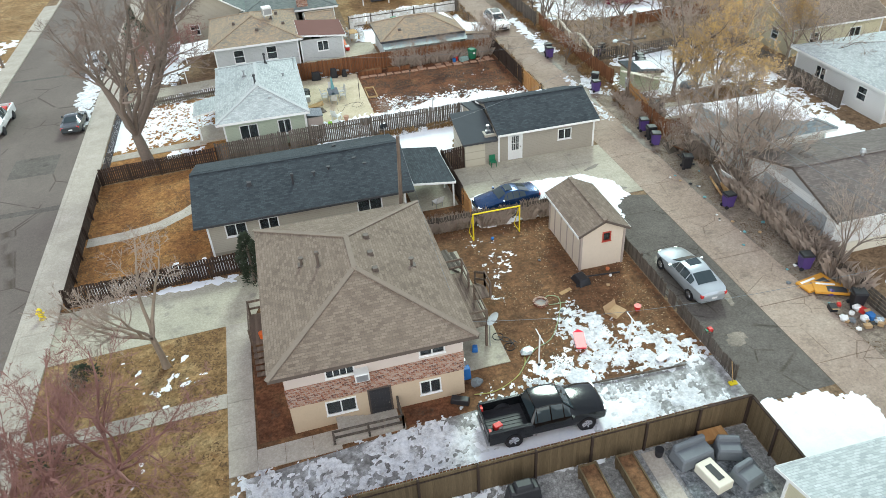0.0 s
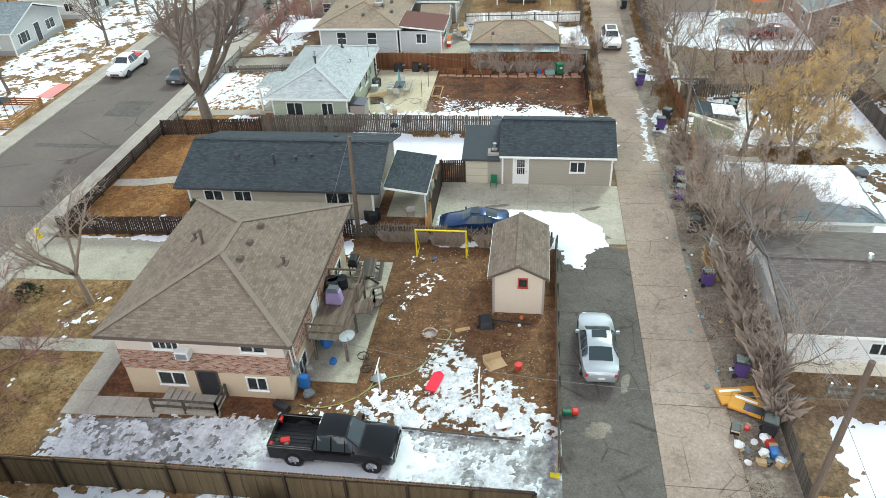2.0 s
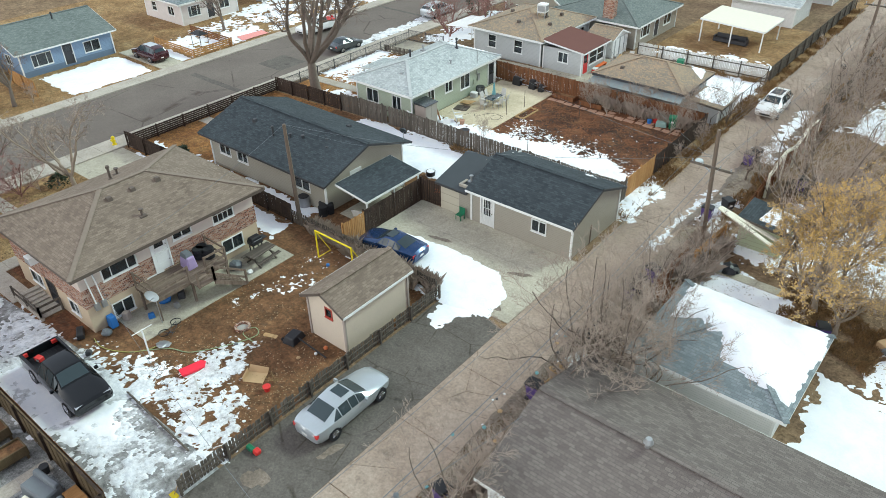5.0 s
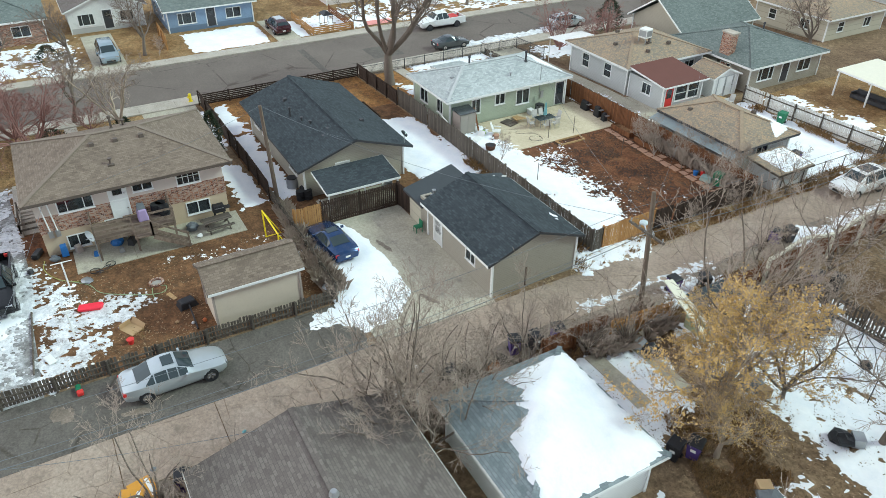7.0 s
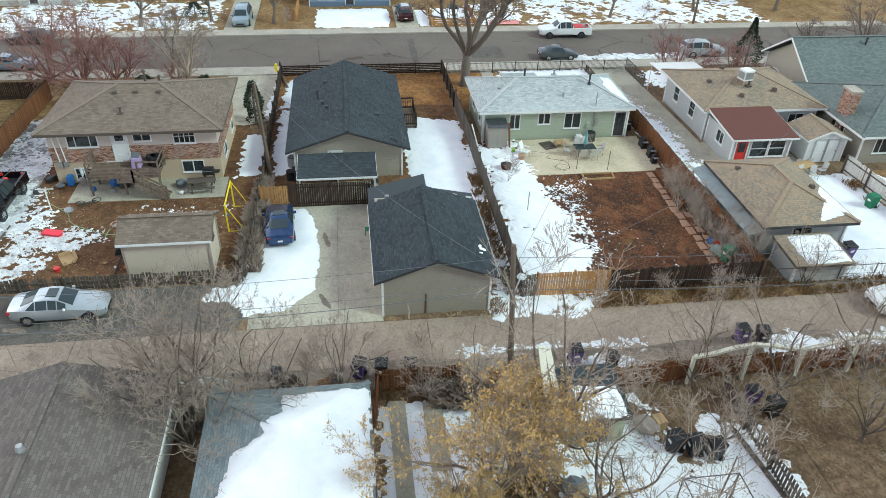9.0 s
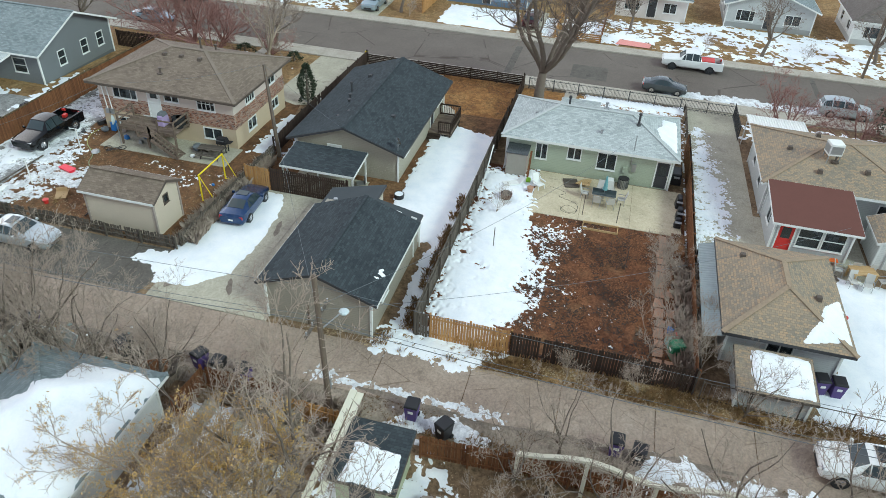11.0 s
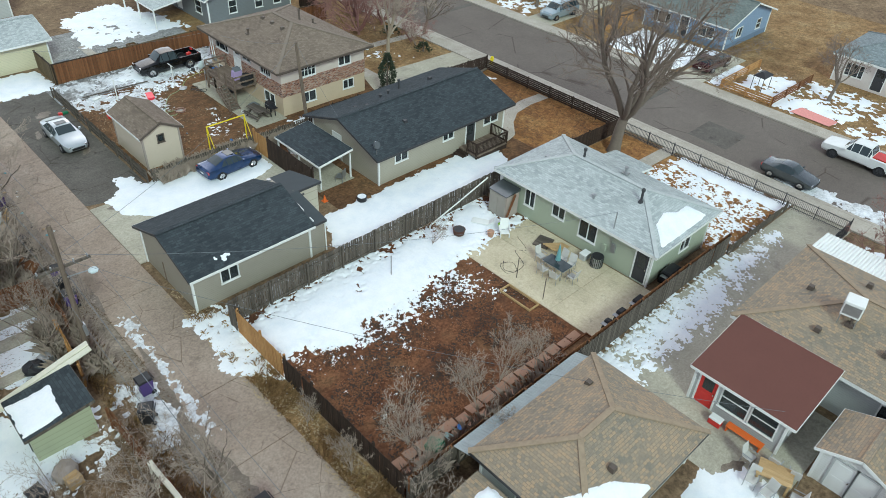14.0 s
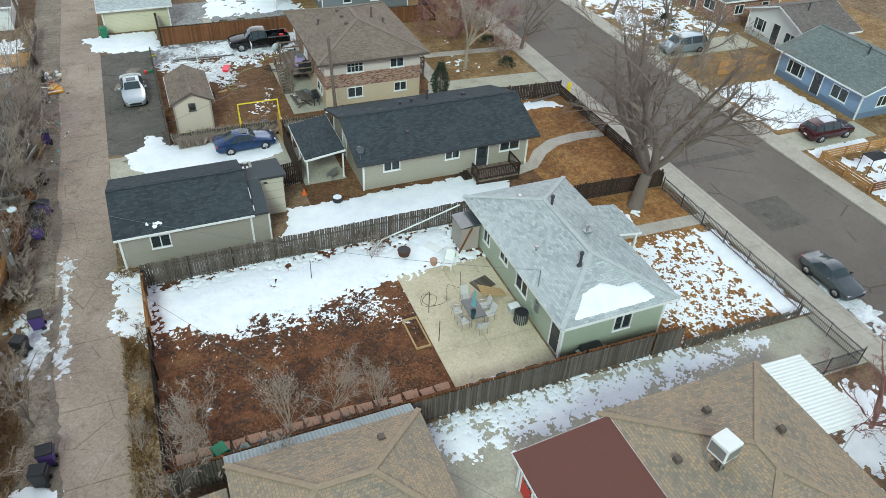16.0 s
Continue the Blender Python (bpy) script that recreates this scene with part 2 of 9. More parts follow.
BLUE = siding_mat("blue lap siding", (0.23, 0.33, 0.47))
WHITE_SIDING = siding_mat("white lap siding", (0.74, 0.74, 0.72))
PINKISH = siding_mat("pale pink panel siding", (0.62, 0.53, 0.47), 1.2, 0.1)
YELLOWISH = siding_mat("pale yellow siding", (0.62, 0.57, 0.40))
STUCCO = plain_mat("tan stucco", (0.56, 0.44, 0.31), 0.9, 0, 0.08, 1.2, 0.3)
SHED_WALL = plain_mat("cream shed panel", (0.60, 0.51, 0.41), 0.8, 0, 0.06, 1.2, 0.2)
SHED_SIDE = plain_mat("taupe shed panel", (0.36, 0.30, 0.265), 0.8, 0, 0.08, 1.2, 0.2)
BRICK = brick_mat("blended red brick")
FOUNDATION = plain_mat("grey concrete", (0.36, 0.34, 0.31), 0.95, 0, 0.15, 2.0, 0.4)
WHITE = plain_mat("white paint", (0.78, 0.78, 0.76), 0.5, 0, 0.05)
CREAM_PAINT = plain_mat("cream paint", (0.72, 0.68, 0.56), 0.6, 0, 0.08)
BROWN_TRIM = plain_mat("brown trim paint", (0.11, 0.085, 0.07), 0.6)
DARK_TRIM = plain_mat("dark trim paint", (0.05, 0.05, 0.055), 0.55)
BLACK = plain_mat("black plastic", (0.022, 0.022, 0.025), 0.45)
RUBBER = plain_mat("black rubber", (0.025, 0.025, 0.027), 0.9)
STEEL = plain_mat("dull galvanised steel", (0.42, 0.43, 0.44), 0.45, 0.8)
CHROME = plain_mat("bright metal", (0.62, 0.62, 0.63), 0.25, 1.0, 0.05)
REDROOF = plain_mat("red brown roll roofing", (0.14, 0.055, 0.043), 0.85, 0, 0.1, 0.8)
GLASS = glass_mat("window glass")
CAR_GLASS = glass_mat("car glass", (0.035, 0.05, 0.056), 0.0)
CURTAIN = plain_mat("pale curtain", (0.55, 0.53, 0.50), 0.9)
FENCE_GREY = wood_mat("weathered grey brown boards", (0.082, 0.068, 0.056), (0.165, 0.138, 0.115))
FENCE_DARK = wood_mat("dark brown stained boards", (0.038, 0.026, 0.02), (0.066, 0.043, 0.033))
FENCE_RED = wood_mat("red brown stained boards", (0.15, 0.062, 0.03), (0.25, 0.11, 0.05))
FENCE_GOLD = wood_mat("new golden cedar boards", (0.40, 0.20, 0.075), (0.52, 0.29, 0.12), weather=0.2)
FENCE_OLIVE = wood_mat("olive brown stained boards", (0.105, 0.075, 0.042), (0.145, 0.105, 0.06), weather=0.2)
DECK = wood_mat("worn deck boards", (0.15, 0.11, 0.085), (0.25, 0.19, 0.15))
BARE_WOOD = wood_mat("raw lumber", (0.45, 0.29, 0.14), (0.55, 0.38, 0.2), weather=0.15)
POLE_WOOD = wood_mat("creosoted pole wood", (0.135, 0.10, 0.078), (0.20, 0.155, 0.12), 0.4)
BARK = plain_mat("grey brown bark", (0.17, 0.135, 0.11), 0.95, 0, 0.3, 6, 0.8)
BARK_PALE = plain_mat("pale tan bark", (0.33, 0.265, 0.2), 0.95, 0, 0.25, 6, 0.8)
TWIG = plain_mat("brown twigs", (0.22, 0.168, 0.138), 0.95, 0, 0.25, 5)
TWIG_RED = plain_mat("reddish twigs", (0.28, 0.145, 0.125), 0.95, 0, 0.25, 5)
TWIG_TAN = plain_mat("tan twigs", (0.35, 0.28, 0.23), 0.95, 0, 0.25, 5)
LEAF_GOLD = plain_mat("dry golden leaves", (0.60, 0.40, 0.15), 0.8, 0, 0.3, 4)
LEAF_GREEN = plain_mat("dark evergreen needles", (0.045, 0.06, 0.035), 0.8, 0, 0.4, 6)
PURPLE = plain_mat("purple plastic", (0.085, 0.05, 0.19), 0.5)
REDPLASTIC = plain_mat("red plastic", (0.62, 0.04, 0.035), 0.4)
YELLOW = plain_mat("yellow paint", (0.80, 0.62, 0.02), 0.45)
ORANGE = plain_mat("orange plastic", (0.75, 0.15, 0.03), 0.5)
BINGREEN = plain_mat("green plastic", (0.02, 0.17, 0.085), 0.5)
BLUEPLASTIC = plain_mat("blue plastic", (0.03, 0.16, 0.45), 0.5)
CARDBOARD = plain_mat("cardboard", (0.46, 0.31, 0.17), 0.9)
TARP = plain_mat("grey tarpaulin", (0.15, 0.165, 0.18), 0.6, 0, 0.2, 2, 0.5)
PAVER = plain_mat("pink sandstone paver", (0.42, 0.245, 0.165), 0.9, 0, 0.2, 2.5, 0.3)
TEALCLOTH = plain_mat("teal canvas", (0.16, 0.36, 0.38), 0.9)
LILAC = plain_mat("lilac cloth", (0.40, 0.30, 0.50), 0.9)


# ---- building helpers ----
def gz(x):
    """Height of the ground: level by the alley, falling a little towards the street."""
    return -0.6 * min(1, max(0, (2 - x) / 18))


def metric_uv(me):
    """UVs in metres: along the level line of each face, and up its slope."""
    n_loops, n_poly = len(me.loops), len(me.polygons)
    if not n_loops:
        return
    co = np.empty(len(me.vertices) * 3)
    me.vertices.foreach_get("co", co)
    vi = np.empty(n_loops, int)
    me.loops.foreach_get("vertex_index", vi)
    nor, tot = np.empty(n_poly * 3), np.empty(n_poly, int)
    me.polygons.foreach_get("normal", nor)
    me.polygons.foreach_get("loop_total", tot)
    nor = np.repeat(nor.reshape(-1, 3), tot, axis=0)
    p = co.reshape(-1, 3)[vi]
    u = np.stack([-nor[:, 1], nor[:, 0], np.zeros(n_loops)], 1)
    size = np.linalg.norm(u, axis=1)
    flat = size < 0.03
    u[flat], size[flat] = (1, 0, 0), 1
    u /= size[:, None]
    v = np.cross(nor, u)
    layer = me.uv_layers.new(name="metres")
    layer.data.foreach_set("uv", np.stack([(p * u).sum(1), (p * v).sum(1)], 1).ravel())


def thing(name, label, category, at=(0, 0, 0), group="", kind=""):
    ob = new(name)
    ob.matrix_basis = Matrix.Translation(at)
    ob.empty_display_size = 0.3
    return tagged(ob, label, category, group, kind)


def hang(ob, parent):
    """Parents ob, whose mesh is written in world metres."""
    ob.parent = parent
    if parent.parent is None:
        ob.matrix_parent_inverse = parent.matrix_basis.inverted()
    return ob


def part(name, bm, material, parent=None, label="", smooth=False):
    me = bpy.data.meshes.new(name)
    if isinstance(bm, tuple):
        me.from_pydata(*bm)
    else:
        bm.normal_update()
        bm.to_mesh(me)
        bm.free()
    me.materials.append(material)
    metric_uv(me)
    if smooth:
        me.polygons.foreach_set("use_smooth", [True] * len(me.polygons))
    ob = new(name, me)
    if parent:
        hang(ob, parent)
    if label:
        ob["label"] = label
    return ob


def made(fn, *args, **kw):
    bm = bmesh.new()
    fn(bm, *args, **kw)
    return bm


def face(bm, pts):
    return bm.faces.new([bm.verts.new(p) for p in pts])


def hexa(bm, lo, hi):
    """A solid from a lower and an upper ring of points, both counter-clockwise from above."""
    a, b = [bm.verts.new(p) for p in lo], [bm.verts.new(p) for p in hi]
    bm.faces.new(a[::-1])
    bm.faces.new(b)
    k = len(a)
    for i in range(k):
        bm.faces.new((a[i], a[(i + 1) % k], b[(i + 1) % k], b[i]))


def box(bm, x0, y0, z0, x1, y1, z1, taper=0.0):
    x0, x1, y0, y1 = min(x0, x1), max(x0, x1), min(y0, y1), max(y0, y1)
    t = taper
    hexa(bm, [(x0, y0, z0), (x1, y0, z0), (x1, y1, z0), (x0, y1, z0)], [(x0 + t, y0 + t, z1), (x1 - t, y0 + t, z1), (x1 - t, y1 - t, z1), (x0 + t, y1 - t, z1)])


def bevelled(bm, width=0.02):
    bmesh.ops.bevel(bm, geom=bm.edges[:], offset=width, segments=1, affect="EDGES")
    return bm


def prism(bm, outline, z0, z1):
    hexa(bm, [(x, y, z0) for x, y in outline], [(x, y, z1) for x, y in outline])


def rod(bm, a, b, r, r2=None, n=8):
    """A round bar from a to b."""
    a, b = Vector(a), Vector(b)
    d = (b - a).normalized()
    u = d.orthogonal().normalized()
    v = d.cross(u)
    r2 = r if r2 is None else r2
    ring = [(math.cos(2 * math.pi * i / n), math.sin(2 * math.pi * i / n)) for i in range(n)]
    hexa(bm, [a + (u * c + v * s) * r for c, s in ring], [b + (u * c + v * s) * r2 for c, s in ring])


def beam(bm, a, b, w, h):
    """A square bar from a to b, w wide and h high."""
    a, b = Vector(a), Vector(b)
    d = (b - a).normalized()
    side = d.cross(Vector((0, 0, 1)))
    side = side.normalized() if side.length > 0.01 else Vector((1, 0, 0))
    up = side.cross(d)
    k = [(-side * w - up * h) / 2, (side * w - up * h) / 2, (side * w + up * h) / 2, (-side * w + up * h) / 2]
    hexa(bm, [a + p for p in k], [b + p for p in k])


def blob(bm, c, r, seed=0, n=7, m=5, rough=0.2, flat=1.0):
    """An uneven lump."""
    rnd = random.Random(seed)
    rings = []
    for j in range(1, m):
        phi = math.pi * j / m
        rings.append([bm.verts.new((c[0] + r * math.sin(phi) * math.cos(2 * math.pi * i / n) * (1 + rnd.uniform(-rough, rough)),
                                    c[1] + r * math.sin(phi) * math.sin(2 * math.pi * i / n) * (1 + rnd.uniform(-rough, rough)),
                                    c[2] + r * flat * math.cos(phi) * (1 + rnd.uniform(-rough, rough)))) for i in range(n)])
    top, low = bm.verts.new((c[0], c[1], c[2] + r * flat)), bm.verts.new((c[0], c[1], c[2] - r * flat))
    for i in range(n):
        k = (i + 1) % n
        bm.faces.new((top, rings[0][i], rings[0][k]))
        bm.faces.new((low, rings[-1][k], rings[-1][i]))
        for a, b in zip(rings, rings[1:]):
            bm.faces.new((a[i], b[i], b[k], a[k]))


def fbm(x, y, scale, seed=0, octaves=4):
    """Smooth value noise about 0, for arrays of places."""
    total, amp, norm = np.zeros_like(x), 1.0, 0.0
    for o in range(octaves):
        rng = np.random.RandomState(seed * 17 + o)
        table = rng.rand(256, 256)
        u, v = x / scale * 2**o + 37.3, y / scale * 2**o + 71.9
        i, j = np.floor(u).astype(int), np.floor(v).astype(int)
        f, g = u - i, v - j
        f, g = f * f * (3 - 2 * f), g * g * (3 - 2 * g)
        q = lambda a, b: table[a % 256, b % 256]
        total += amp * ((q(i, j) * (1 - f) + q(i + 1, j) * f) * (1 - g) + (q(i, j + 1) * (1 - f) + q(i + 1, j + 1) * f) * g)
        norm += amp
        amp *= 0.62
    return total / norm - 0.5


def inside_depth(px, py, poly):
    """Distance to the outline of a polygon, positive inside."""
    best, odd = np.full(px.shape, 1e9), np.zeros(px.shape, bool)
    for (x0, y0), (x1, y1) in zip(poly, poly[1:] + poly[:1]):
        dx, dy = x1 - x0, y1 - y0
        t = np.clip(((px - x0) * dx + (py - y0) * dy) / (dx * dx + dy * dy + 1e-9), 0, 1)
        best = np.minimum(best, np.hypot(px - x0 - t * dx, py - y0 - t * dy))
        if y0 != y1:
            odd ^= ((y0 > py) != (y1 > py)) & (px < x0 + (py - y0) * dx / dy)
    return np.where(odd, best, -best)


def snow(name, label, poly, soft=1.0, ragged=1.0, cover=0.0, deep=0.07, cell=0.11, seed=1, material=None, lift=0.0, clump=1.3, level=None, fine=0.42):
    """A sheet of snow inside poly that breaks up towards its edges. cover: more or less of it; level: a function of x, y for what it lies on."""
    xs, ys = [p[0] for p in poly], [p[1] for p in poly]
    gx, gy = np.meshgrid(np.arange(min(xs) - soft, max(xs) + soft, cell), np.arange(min(ys) - soft, max(ys) + soft, cell), indexing="ij")
    d = inside_depth(gx, gy, poly)
    value = np.clip(d / soft, -1.2, 1.0) + ragged * (fbm(gx, gy, clump, seed, 5) * 3.0 + fbm(gx, gy, fine, seed + 9, 3) * 2.6) + cover
    h = np.clip(value * 0.09, -0.05, 1) / 0.09
    z = np.minimum(np.where(h > 0, deep * (1 - np.exp(-2.2 * h)), h * 0.05), deep) + np.where(h > 0, fbm(gx, gy, 0.7, seed + 5, 3) * deep * 0.5 * np.clip(h, 0, 1), 0)
    base = np.vectorize(level or (lambda x, y: gz(x)))(gx, gy) + lift
    z = z + base
    keep = (h[:-1, :-1] > 0) | (h[1:, :-1] > 0) | (h[1:, 1:] > 0) | (h[:-1, 1:] > 0)
    keep &= d[:-1, :-1] > -soft * 1.1
    idx = np.arange(gx.size).reshape(gx.shape)
    quads = np.stack([idx[:-1, :-1][keep], idx[1:, :-1][keep], idx[1:, 1:][keep], idx[:-1, 1:][keep]], 1)
    used, inv = np.unique(quads, return_inverse=True)
    pts = np.stack([gx.ravel()[used], gy.ravel()[used], z.ravel()[used]], 1)
    ob = part(name, (pts.tolist(), [], inv.reshape(-1, 4).tolist()), material or SNOW, smooth=True)
    return tagged(ob, label, "snow", kind="stuff")


def slab(name, label, x0, y0, x1, y1, material, top=0.04, cut_x=0.0, cut_y=0.0, joint=0.015, category="paving", follow=True):
    """Paving with its joints, whose pieces are parts; it follows the fall of the ground."""
    nx = max(1, round((x1 - x0) / cut_x)) if cut_x else 1
    ny = max(1, round((y1 - y0) / cut_y)) if cut_y else 1
    root = thing(name, label, category, ((x0 + x1) / 2, (y0 + y1) / 2, gz((x0 + x1) / 2)), kind="structure")
    rnd = random.Random(int(abs(x0 * 31 + y0 * 7)))
    xs = [x0 + (x1 - x0) * i / nx for i in range(nx + 1)]
    if follow and nx == 1 and x0 < 2 < x1:
        xs = [x0, 2, x1]
    for xa, xb in zip(xs, xs[1:]):
        for j in range(ny):
            ya, yb = y0 + (y1 - y0) * j / ny, y0 + (y1 - y0) * (j + 1) / ny
            bm, k, e = bmesh.new(), joint / 2, rnd.uniform(-0.006, 0.006) if nx * ny > 1 else 0
            za, zb = (gz(xa) + top + e, gz(xb) + top + e) if follow else (top + e, top + e)
            c = 0.012
            hexa(bm, [(xa + k, ya + k, za - 0.2), (xb - k, ya + k, zb - 0.2), (xb - k, yb - k, zb - 0.2), (xa + k, yb - k, za - 0.2)],
                 [(xa + k, ya + k, za), (xb - k, ya + k, zb), (xb - k, yb - k, zb), (xa + k, yb - k, za)])
            part("paving_slab", bm, material, root)
    return root


def patch(name, label, outline, material, top=0.012, category="ground"):
    """A flat bed with a given outline, cut where the fall of the ground begins."""
    bm = bmesh.new()
    f = face(bm, [(x, y, 0) for x, y in outline])
    if f.calc_area() > 0:
        bm.normal_update()
        if f.normal.z < 0:
            f.normal_flip()
    for cx in (2.0, -16.0):
        bmesh.ops.bisect_plane(bm, geom=bm.verts[:] + bm.edges[:] + bm.faces[:], plane_co=(cx, 0, 0), plane_no=(1, 0, 0))
    for v in bm.verts:
        v.co.z = gz(v.co.x) + top
    return tagged(part(name, bm, material), label, category, kind="structure")


# ---- kinds of things: buildings ----
def pierced(bm, axis, at, thick, a0, a1, z0, z1, holes):
    """A wall along x or y with openings (a, z, width, height) cut right through."""
    cuts = sorted({a0, a1, *[h[0] for h in holes], *[h[0] + h[2] for h in holes]})
    rows = sorted({z0, z1, *[h[1] for h in holes], *[h[1] + h[3] for h in holes]})
    for p, q in zip(cuts, cuts[1:]):
        for r, s in zip(rows, rows[1:]):
            mid, mz = (p + q) / 2, (r + s) / 2
            if any(h[0] < mid < h[0] + h[2] and h[1] < mz < h[1] + h[3] for h in holes):
                continue
            if axis == "x":
                box(bm, p, at, r, q, at + thick, s)
            else:
                box(bm, at, p, r, at + thick, q, s)


def window(parent, axis, at, out, a, z, w, h, style="slider", trim=WHITE, blind=False):
    """A window in a wall: frame, panes, sill; out is +1 or -1 along the wall's normal."""
    def bar(bm, a0, z0, a1, z1, d0, d1):
        p, q = at + out * d0, at + out * d1
        box(bm, a0, min(p, q), z0, a1, max(p, q), z1) if axis == "x" else box(bm, min(p, q), a0, z0, max(p, q), a1, z1)

    t = 0.07
    bm = bmesh.new()
    for p in ((a - t, z - t, a + w + t, z), (a - t, z + h, a + w + t, z + h + t), (a - t, z, a, z + h), (a + w, z, a + w + t, z + h)):
        bar(bm, *p, -0.05, 0.035)
    if style == "slider":
        bar(bm, a + w / 2 - 0.03, z, a + w / 2 + 0.03, z + h, -0.06, 0.01)
    elif style == "grid":
        for k in range(1, 4):
            bar(bm, a + w * k / 4 - 0.02, z, a + w * k / 4 + 0.02, z + h, -0.06, 0.005)
        bar(bm, a, z + h / 2 - 0.02, a + w, z + h / 2 + 0.02, -0.058, 0.003)
    elif style == "hung":
        bar(bm, a, z + h / 2 - 0.025, a + w, z + h / 2 + 0.025, -0.06, 0.01)
    elif style == "picture":
        for k in (0.25, 0.75):
            bar(bm, a + w * k - 0.025, z, a + w * k + 0.025, z + h, -0.06, 0.01)
    fr = part("window", bm, trim, parent)
    bm = bmesh.new()
    bar(bm, a, z, a + w, z + h, -0.045, -0.035)
    part("pane", bm, GLASS, fr).visible_shadow = False
    bm = bmesh.new()
    bar(bm, a - t - 0.03, z - t - 0.04, a + w + t + 0.03, z - t, -0.02, 0.07)
    part("sill", bm, trim, fr)
    if blind:
        bm = bmesh.new()
        bar(bm, a, z + h * 0.3, a + w * 0.5, z + h, -0.12, -0.10)
        part("curtain", bm, CURTAIN, fr)


def door(parent, axis, at, out, a, z, w, h, leaf=WHITE, frame_mat=WHITE, lite=0.0, bars=False):
    def bar(bm, a0, z0, a1, z1, d0, d1):
        p, q = at + out * d0, at + out * d1
        box(bm, a0, min(p, q), z0, a1, max(p, q), z1) if axis == "x" else box(bm, min(p, q), a0, z0, max(p, q), a1, z1)

    bm = bmesh.new()
    for p in ((a - 0.09, z, a, z + h + 0.09), (a + w, z, a + w + 0.09, z + h + 0.09), (a, z + h, a + w, z + h + 0.09)):
        bar(bm, *p, -0.05, 0.04)
    fr = part("door", bm, frame_mat, parent)
    bm = bmesh.new()
    bar(bm, a, z, a + w, z + h, -0.05, -0.01)
    for k in (0.08, 0.54):
        bar(bm, a + w * 0.16, z + h * k, a + w * 0.84, z + h * (k + 0.36), -0.01, 0.003)
    part("leaf", bm, leaf, fr)
    if lite:
        bm = bmesh.new()
        bar(bm, a + w * 0.2, z + h * (0.93 - lite), a + w * 0.8, z + h * 0.93, 0.003, 0.012)
        part("pane", bm, GLASS, fr)
    if bars:
        bm = bmesh.new()
        for k in range(7):
            bar(bm, a + w * (k + 0.5) / 7 - 0.012, z + 0.05, a + w * (k + 0.5) / 7 + 0.012, z + h - 0.05, 0.03, 0.05)
        for k in (0.05, 0.35, 0.65, 0.95):
            bar(bm, a, z + h * k - 0.02, a + w, z + h * k + 0.02, 0.035, 0.055)
        part("security_bars", bm, leaf, fr)
    bm = bmesh.new()
    bar(bm, a + w * 0.88, z + h * 0.47, a + w * 0.94, z + h * 0.52, 0.0, 0.07)
    part("handle", bm, CHROME, fr, "metal handle")


CAPS = {"brown shingles": plain_mat("worn brown ridge shingles", (0.215, 0.172, 0.138), 0.95, 0, 0.2, 3.0, 0.4), "blended tan shingles": plain_mat("worn tan ridge shingles", (0.31, 0.235, 0.165), 0.95, 0, 0.35, 4.0, 0.4), "pale grey shingles": plain_mat("worn grey ridge shingles", (0.47, 0.49, 0.49), 0.95, 0, 0.2, 3.0, 0.4)}


def solid_roof(parent, outline, ridge, faces, eave, deep, material, edge, name="roof", cap=None, gutter=True):
    """outline: eave corners (x, y) counter-clockwise; ridge: points (x, y, z); faces: lists of indices into outline + ridge."""
    bm = bmesh.new()
    up = [bm.verts.new((x, y, eave)) for x, y in outline] + [bm.verts.new(p) for p in ridge]
    for f in faces:
        bm.faces.new([up[i] for i in f])
    rf = part(name, bm, material, parent)
    bm = bmesh.new()
    k = len(outline)
    lo, hi = [bm.verts.new((x, y, eave - deep)) for x, y in outline], [bm.verts.new((x, y, eave - 0.004)) for x, y in outline]
    bm.faces.new(lo[::-1])
    for i in range(k):
        bm.faces.new((lo[i], lo[(i + 1) % k], hi[(i + 1) % k], hi[i]))
    part("fascia", bm, edge, rf)
    if cap:
        pts = [Vector((x, y, eave)) for x, y in outline] + [Vector(p) for p in ridge]
        for i, j in cap:
            bm = bmesh.new()
            beam(bm, pts[i] + Vector((0, 0, 0.012)), pts[j] + Vector((0, 0, 0.012)), 0.26, 0.055)
            part("ridge_cap", bm, CAPS[material.name] if material.name in CAPS else material, rf)
    return rf


